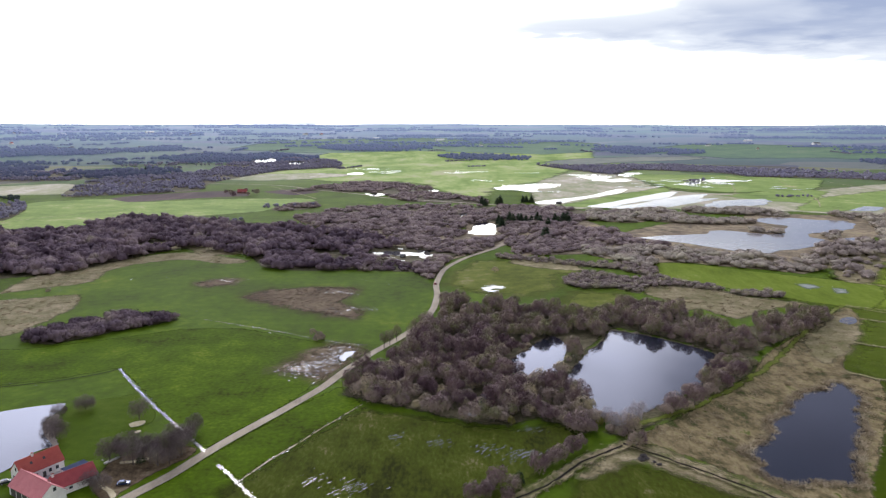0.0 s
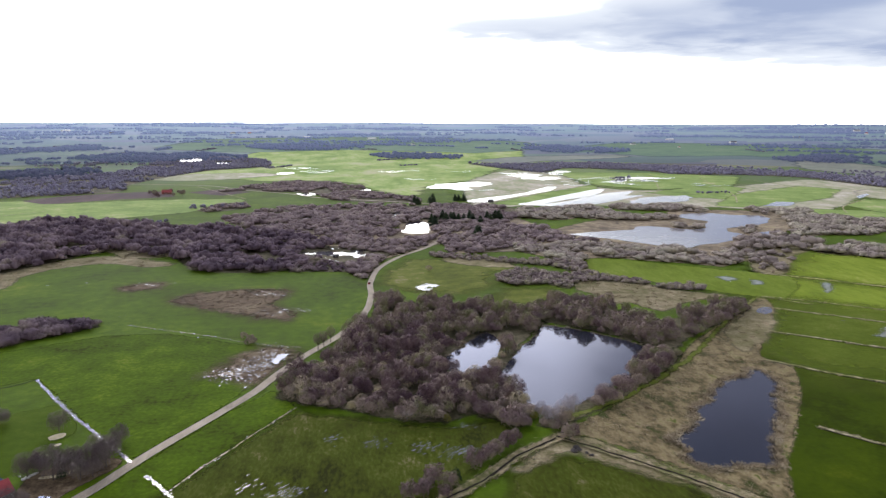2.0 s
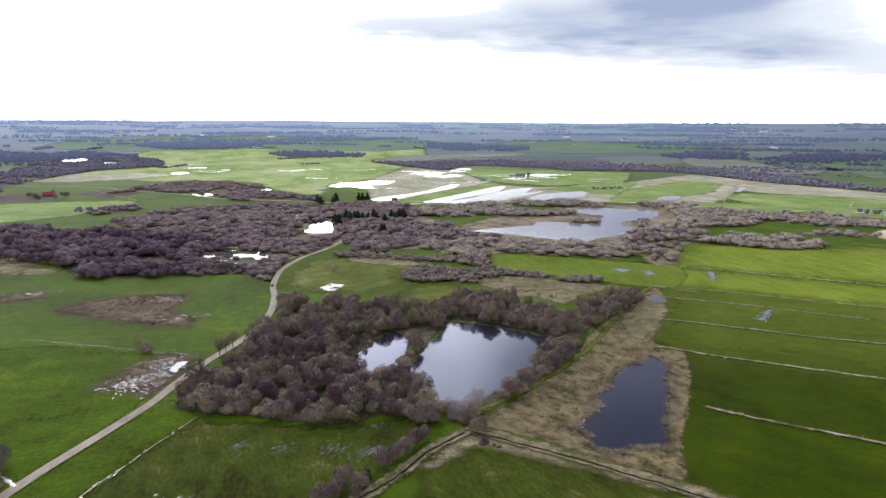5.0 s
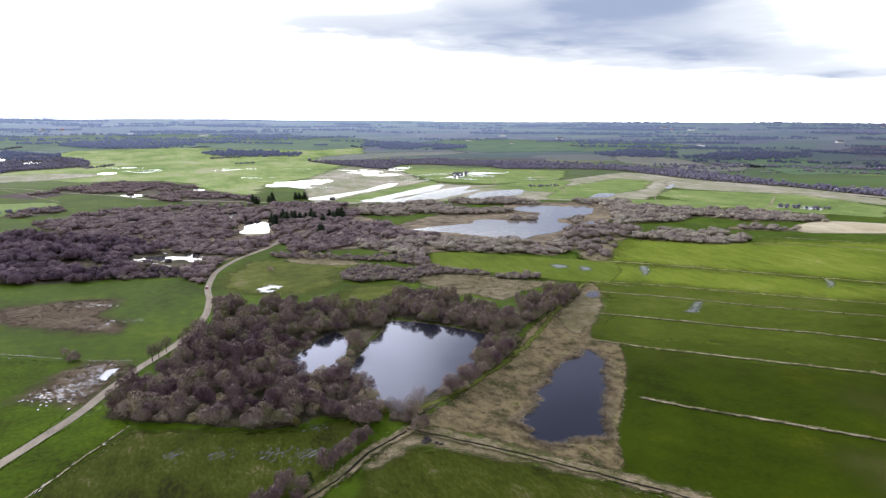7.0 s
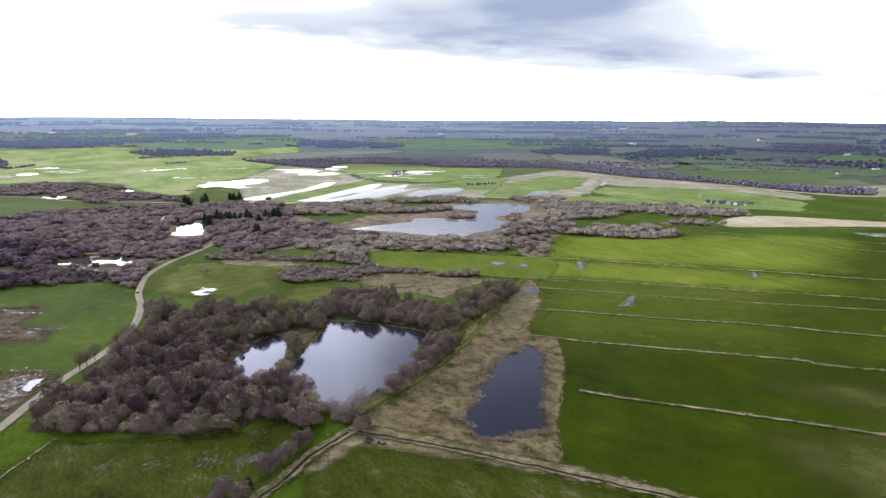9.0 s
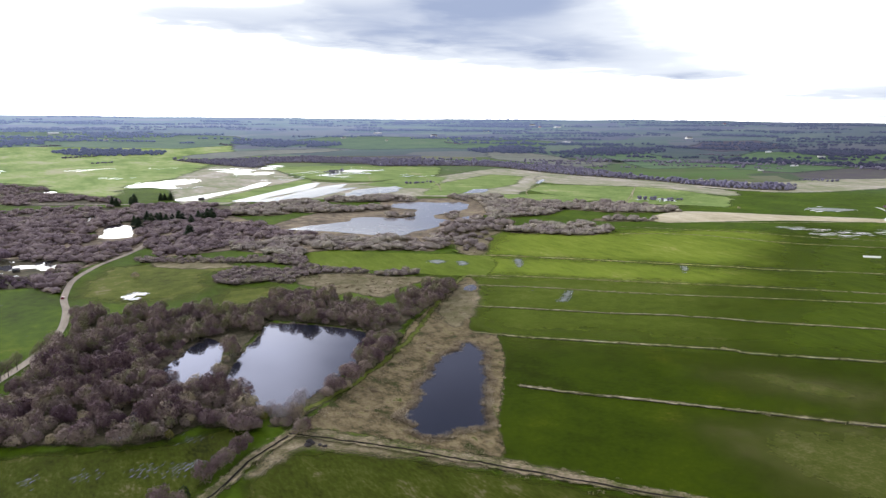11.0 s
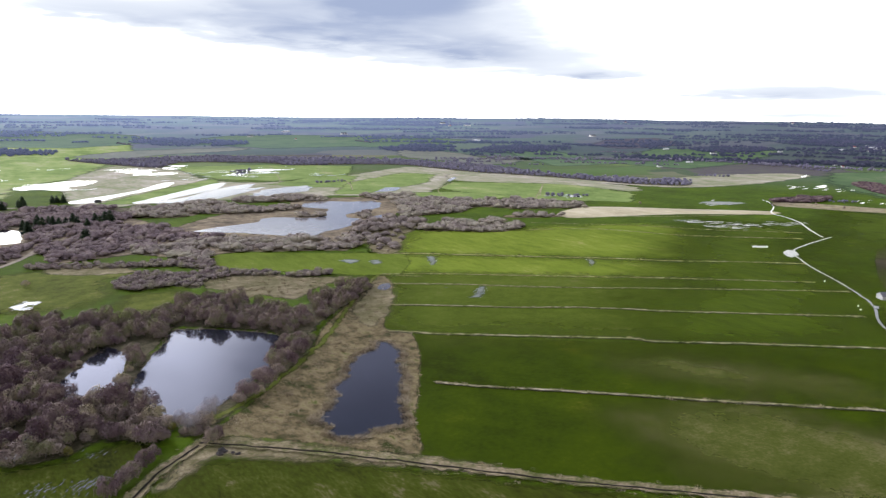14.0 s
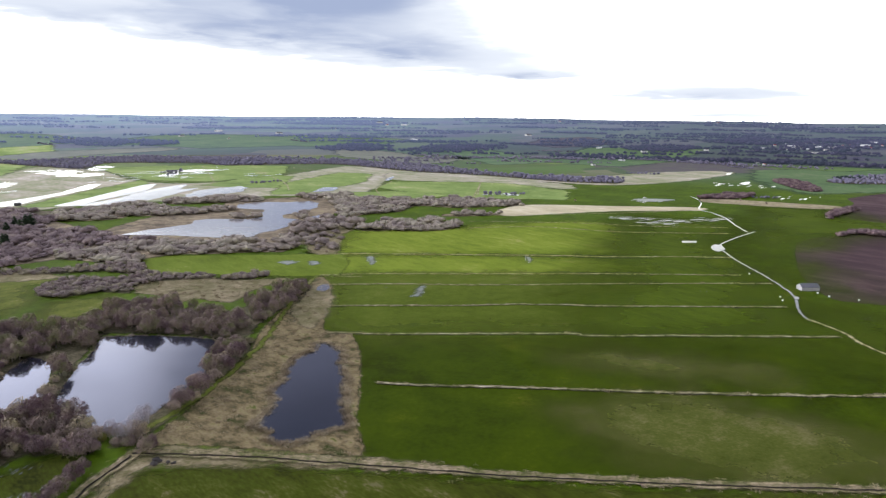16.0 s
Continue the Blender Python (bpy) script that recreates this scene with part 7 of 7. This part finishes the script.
house = gabled("farmhouse", 14.2, 3.5, 3.7, 7.6, M_WALL, M_TILE, "white farmhouse with orange-red tiled roof by a pond",
               [(-1, u, 1.2, 1.0, 1.3) for u in (-4.5, -2.4, 2.2, 4.6)] + [(1, u, 1.2, 1.0, 1.3) for u in (-4, -1, 2, 5)] + [("a", u, z, 0.9, 1.2) for u, z in ((-1.6, 1.2), (1.6, 1.2), (0, 4.4))], [(-1, 0.2, 1.1, 2.1)], [-1.5], [(-1, 1.5), (-1, -2.8)])
set_down(house, -139.2, 219.9, 58)
wing = gabled("farm_wing", 13.6, 3.2, 3.0, 6.1, M_WALL, M_TILE2, "white farm wing with dark red tiled roof", [(-1, u, 1.3, 1.1, 0.8) for u in (-2, 3.5)] + [(1, u, 1.2, 1.0, 1.1) for u in (-4, 0, 4)], [(1, 2.0, 1.1, 2.1)], [-6.0])
set_down(wing, -123.2, 212.0, 52)
shed = gabled("farm_barn", 18.0, 4.3, 3.1, 6.7, M_WALL, M_TILE3, "white farm barn with rose-red roof and open bays", [("b", 0.8, 4.2, 1.0, 1.3), ("b", -1.8, 1.3, 1.0, 0.8)], [(-1, u, 3.0, 2.5) for u in (-6.5, -3.0, 0.5, 4.0)])
set_down(shed, -131.4, 206.0, -32)
# courtyard
bm = bmesh.new()
box(bm, -4.2, 4.2, -3.0, 3.0, 0, 2.4, 0.05)
yard_room = new("flat_annex")
part("wall", bm, M_WALL, yard_room)
part("roof", box(bmesh.new(), -4.05, 4.05, -2.85, 2.85, 2.38, 2.52), M_BLUE, yard_room, "dark blue flat roof")
set_down(tagged(yard_room, "white annex with dark blue flat roof", "annex"), -126.6, 221.0, 55)
M_PAVE = sward("pale_paving", [(0, (0.22, 0.21, 0.20)), (0.5, (0.33, 0.32, 0.31)), (1, (0.42, 0.41, 0.40))], scales=(12, 3, 0.6), ragged=0.5, bump=0.02)
spread("courtyard", [(-136.5, 206.1), (-136.8, 216.1), (-132.5, 223.1), (-128.0, 223.1), (-121.9, 220.8), (-127.2, 216.2), (-128.9, 208.9)], M_PAVE, 5, "pale paved farm courtyard", "courtyard", 1)
M_DRIVE = sward("dark_drive", PEAT, scales=(12, 3, 0.6), ragged=1.2, bump=0.03)
spread("driveway", [(-115.0, 208.9), (-118.5, 222.0), (-118.4, 232.2), (-109.0, 236.6), (-98.2, 241.2), (-91.1, 238.9), (-92.5, 231.5), (-100.1, 220.1), (-105.4, 208.3), (-107.1, 202.1)], M_DRIVE, 4, "dark earth under the garden grove", "driveway", 2)
M_SAND = sward("pale_sand", PALE, scales=(10, 2, 0.4), ragged=0.4, bump=0.03)
for pts in ([(-126.0, 259.7), (-124.4, 262.3), (-121.2, 263.4), (-119.9, 260.8), (-121.2, 258.1), (-123.9, 257.1)], [(-121.0, 253.0), (-119.2, 254.5), (-118.1, 253.0), (-119.7, 251.5)], [(-115.8, 213.2), (-112.1, 211.8), (-108.1, 209.0), (-105.8, 205.5), (-106.9, 204.1), (-110.0, 208.2), (-114.0, 211.1)], [(-115.4, 228.9), (-110.3, 230.1), (-106.8, 232.3), (-104.8, 238.0), (-103.2, 236.6), (-105.2, 230.6), (-109.0, 228.1), (-114.3, 227.2)]):
    spread("sand_bed", pts, M_SAND, 6, "pale sandy bed in the garden", "sand bed", 0.6)
M_STONE = plain("pale_stone", (0.55, 0.53, 0.50), (0.38, 0.36, 0.34), 0.8, 0.9, bump=0.03)


def boulders(spots, seed):
    rng = np.random.default_rng(seed)
    for x, y in spots:
        bm = bmesh.new()
        bmesh.ops.create_icosphere(bm, subdivisions=1, radius=rng.uniform(0.4, 0.9))
        for v in bm.verts:
            v.co = Vector((v.co.x * 1.3, v.co.y, max(v.co.z * 0.7, -0.15))) * rng.uniform(0.8, 1.2)
        me = bpy.data.meshes.new("stone")
        bm.to_mesh(me), bm.free()
        me.materials.append(M_STONE)
        ob = new("garden_stone", me)
        ob.matrix_basis = pose(x, y, 0.12, 0, 0, rng.uniform(0, 360))
        tagged(ob, "pale grey garden stone in a row", "stone", "stones in the garden")


boulders([(-119.9, 228.0), (-119.1, 228.8), (-118.6, 230.1), (-117.8, 231.0), (-117.2, 231.8), (-122.1, 230.1)], 9)

field_barn = gabled("field_barn", 13.0, 3.8, 2.6, 4.6, M_GREYWALL, M_SLATE, "low grey barn beside a ploughed field", [], [("b", 0.6, 2.4, 2.2)], category="barn")
set_down(field_barn, 519, 189, -38)
hut = gabled("hut", 7.0, 2.2, 2.2, 3.6, M_DOOR, M_DOOR, "small dark wooden hut by a flooded cutting", [], [], category="hut")
set_down(hut, *(171, 1015), 20)
hut2 = gabled("bird_hide", 5.0, 1.5, 2.1, 2.8, M_DOOR, M_DOOR, "small dark wooden hide at a swampy pool", [(-1, 0, 1.3, 3.0, 0.4)], [], category="hut")
set_down(hut2, *(-36, 607), 10)
red_farm = gabled("red_cottage", 15.0, 4.0, 3.0, 6.5, M_BRICK, M_TILE2, "red brick cottage with red roof among trees", [(-1, u, 1.0, 1.1, 1.2) for u in (-4, 0, 4)], [], [2.0])
set_down(red_farm, *(-340, 1166), 12)

# far farm buildings
far_kinds = [
    gabled("far_farm", 34, 8, 6, 11, M_WALL, M_SLATE, "long white farm building with grey roof", category="farm building"),
    gabled("far_farm", 18, 6, 5, 10, M_WALL, M_TILE2, "white farm building with red roof", category="farm building"),
    gabled("far_farm", 46, 9, 6, 9, M_FRAME, M_FRAME, "long pale farm shed", category="farm building"),
]
for j, (x, y) in enumerate([(2500, 3423), (2394, 3208), (2487, 3165), (1939, 3054), (1805, 2244), (1400, 1941), (2441, 2178), (3513, 2874), (2082, 1516), (1466, 1083), (1691, 1151), (2051, 1310), (2297, 1220), (4182, 2162), (2730, 1112), (2630, 1047), (2695, 1027), (2748, 979), (2808, 962), (2810, 921), (2931, 927), (2470, 913), (2486, 867), (2495, 827), (1941, 877), (1898, 839), (2534, 1130), (2541, 1053), (3121, 958), (1902, 1080), (1064, 2803), (1169, 2593), (1339, 3073), (1501, 2809), (1800, 2217), (1694, 2191), (-715, 3638), (-636, 3649), (-14, 3252), (156, 2870), (-318, 3329), (-88, 2954), (-2030, 3333), (-1664, 2689), (-1808, 3319), (-1254, 3493), (-1542, 3679)]):
    k = (0, 1, 2, 0, 2, 0)[j % 6]
    turn = 20 + (j * 37) % 50 - math.degrees(math.atan2(x, y))
    ob = far_kinds[k] if j in (0, 1, 2) else copy_thing(far_kinds[k], pose(0, 0, 0))
    s = 0.42 if math.hypot(x, y) < 2300 else 0.6 if math.hypot(x, y) < 3000 else 0.9
    ob.matrix_basis = pose(x, y, float(rise(x, y)), 0, 0, turn) @ Matrix.Diagonal((s, s, s, 1))
    tagged(ob, group="far farm buildings")

village = np.random.default_rng(88)
for j in range(26):
    x, y = 2760 + village.normal() * 170, 1010 + village.normal() * 110
    ob = copy_thing(far_kinds[(0, 1, 1, 2)[j % 4]], pose(0, 0, 0))
    k = village.uniform(0.4, 0.62)
    ob.matrix_basis = pose(x, y, float(rise(x, y)), 0, 0, village.uniform(0, 180)) @ Matrix.Diagonal((k, k, k, 1))
    tagged(ob, group="houses of the far village")


# ---------------------------------------------------------------- vehicles
M_RUBBER = plain("tyre_rubber", (0.02, 0.02, 0.02), None, 0.3, 0.8)
M_RIM = plain("rim_metal", (0.5, 0.5, 0.5), None, 0.3, 0.35, 0.9)
M_LAMP = plain("lamp_glass", (0.7, 0.7, 0.66), None, 0.3, 0.15)


def car(paint, label):
    root = new("car")
    bm = bmesh.new()
    side = [(-2.1, 0.35), (2.1, 0.35), (2.15, 0.65), (1.95, 0.82), (0.95, 0.95), (-1.9, 0.98), (-2.15, 0.8)]
    rows = [[bm.verts.new((x, y * (0.97 if abs(x) > 2 else 1), z)) for x, z in side] for y in (-0.88, 0.88)]
    n = len(side)
    for i in range(n):
        bm.faces.new((rows[0][i], rows[0][(i + 1) % n], rows[1][(i + 1) % n], rows[1][i]))
    bm.faces.new(rows[0][::-1]), bm.faces.new(rows[1])
    bmesh.ops.recalc_face_normals(bm, faces=bm.faces)
    bmesh.ops.bevel(bm, geom=list(bm.edges), offset=0.05, segments=1, affect="EDGES")
    part("body", bm, paint, root)
    cab = bmesh.new()
    base, top = [(-1.75, 0.95), (0.95, 0.93)], [(-1.35, 1.42), (0.25, 1.45)]
    vs = [cab.verts.new((x, y, z)) for y in (-0.82, 0.82) for x, z in base] + [cab.verts.new((x, y * 0.85, z)) for y in (-0.82, 0.82) for x, z in top]
    for q in ((0, 1, 5, 4), (3, 2, 6, 7), (1, 3, 7, 5), (2, 0, 4, 6)):
        cab.faces.new([vs[i] for i in q])
    bmesh.ops.recalc_face_normals(cab, faces=cab.faces)
    part("windows", cab, M_PANE, root, "dark car windows")
    part("roof", box(bmesh.new(), -1.38, 0.28, -0.70, 0.70, 1.42, 1.49, 0.03), paint, root)
    for x in (-1.3, 1.35):
        for y in (-0.82, 0.82):
            w = bmesh.new()
            bmesh.ops.create_cone(w, cap_ends=True, segments=14, radius1=0.33, radius2=0.33, depth=0.22, matrix=pose(x, y, 0.33, 90))
            tyre = part("wheel", w, M_RUBBER, root)
            r = bmesh.new()
            bmesh.ops.create_cone(r, cap_ends=True, segments=10, radius1=0.2, radius2=0.2, depth=0.25, matrix=pose(x, y, 0.33, 90))
            part("rim", r, M_RIM, tyre)
    for y in (-0.62, 0.62):
        part("headlight", box(bmesh.new(), 2.06, 2.17, y - 0.18, y + 0.18, 0.62, 0.76), M_LAMP, root)
    return tagged(root, label, "car")


set_down(car(plain("blue_paint", (0.03, 0.05, 0.12), None, 1, 0.25, 0.3), "dark blue car parked by the farm drive"), -106.8, 213.0, 15, 0.15)
set_down(car(plain("black_paint", (0.02, 0.022, 0.025), None, 1, 0.25, 0.3), "dark car parked beside the farmhouse"), -146.5, 213.6, 35, 0.2)
set_down(car(plain("red_paint", (0.30, 0.02, 0.02), None, 1, 0.25, 0.3), "red car standing on the gravel road"), -5.6, 503.0, 86, 0.22)

# ---------------------------------------------------------------- small things
M_HEAP = plain("dark_peat", (0.022, 0.018, 0.015), (0.04, 0.032, 0.026), 0.8, 0.95, bump=0.05)


def heap(x, y, r, seed):
    rng = np.random.default_rng(seed)
    bm = bmesh.new()
    bmesh.ops.create_icosphere(bm, subdivisions=2, radius=r)
    for v in bm.verts:
        v.co = Vector((v.co.x * 1.3, v.co.y, max(v.co.z * 0.55, 0))) * rng.uniform(0.82, 1.18)
    me = bpy.data.meshes.new("heap")
    bm.to_mesh(me), bm.free()
    me.materials.append(M_HEAP)
    ob = new("peat_heap", me)
    ob.matrix_basis = pose(x, y, 0.05, 0, 0, rng.uniform(0, 360))
    tagged(ob, "dark heap of dug peat beside the ditch", "peat heap", "peat heaps")


for j, (x, y) in enumerate([(71.7, 231.2), (73.8, 231.9), (75.9, 229.4), (77.0, 227.5), (73.3, 233.8)]):
    heap(x, y, (1.3, 1.0, 0.8, 0.9)[j % 4], 90 + j)

bridge = new("plank_bridge")
part("deck", box(bmesh.new(), -3.2, 3.2, -1.6, 1.6, 0.35, 0.5, 0.02), M_GREYWALL, bridge)
for y in (-1.5, 1.5):
    part("rail", box(bmesh.new(), -3.2, 3.2, y - 0.06, y + 0.06, 1.25, 1.37), M_DOOR, bridge)
    for x in (-3.0, 0.0, 3.0):
        part("post", box(bmesh.new(), x - 0.07, x + 0.07, y - 0.07, y + 0.07, 0.0, 1.3), M_DOOR, bridge)
set_down(tagged(bridge, "small dark farm bridge over the stream", "bridge"), *(487, 184), 25)
M_WRAP = plain("white_wrap", (0.8, 0.8, 0.78), (0.65, 0.65, 0.63), 0.5, 0.4)


def bale():
    root = new("wrapped_bale")
    bm = bmesh.new()
    bmesh.ops.create_cone(bm, cap_ends=True, segments=14, radius1=0.65, radius2=0.65, depth=1.25, matrix=pose(0, 0, 0.65, 90))
    bmesh.ops.bevel(bm, geom=[e for e in bm.edges if len(e.link_faces) == 2 and e.calc_face_angle() > 1.0], offset=0.1, segments=2, affect="EDGES")
    part("wrap", bm, M_WRAP, root)
    return tagged(root, "white wrapped hay bale lying in a field", "bale")


placed(bale(), [(513, 180), (509, 171), (514, 154), (480, 192), (472, 187), (534, 239)], "wrapped bales", 95, 0.75, 0.95)
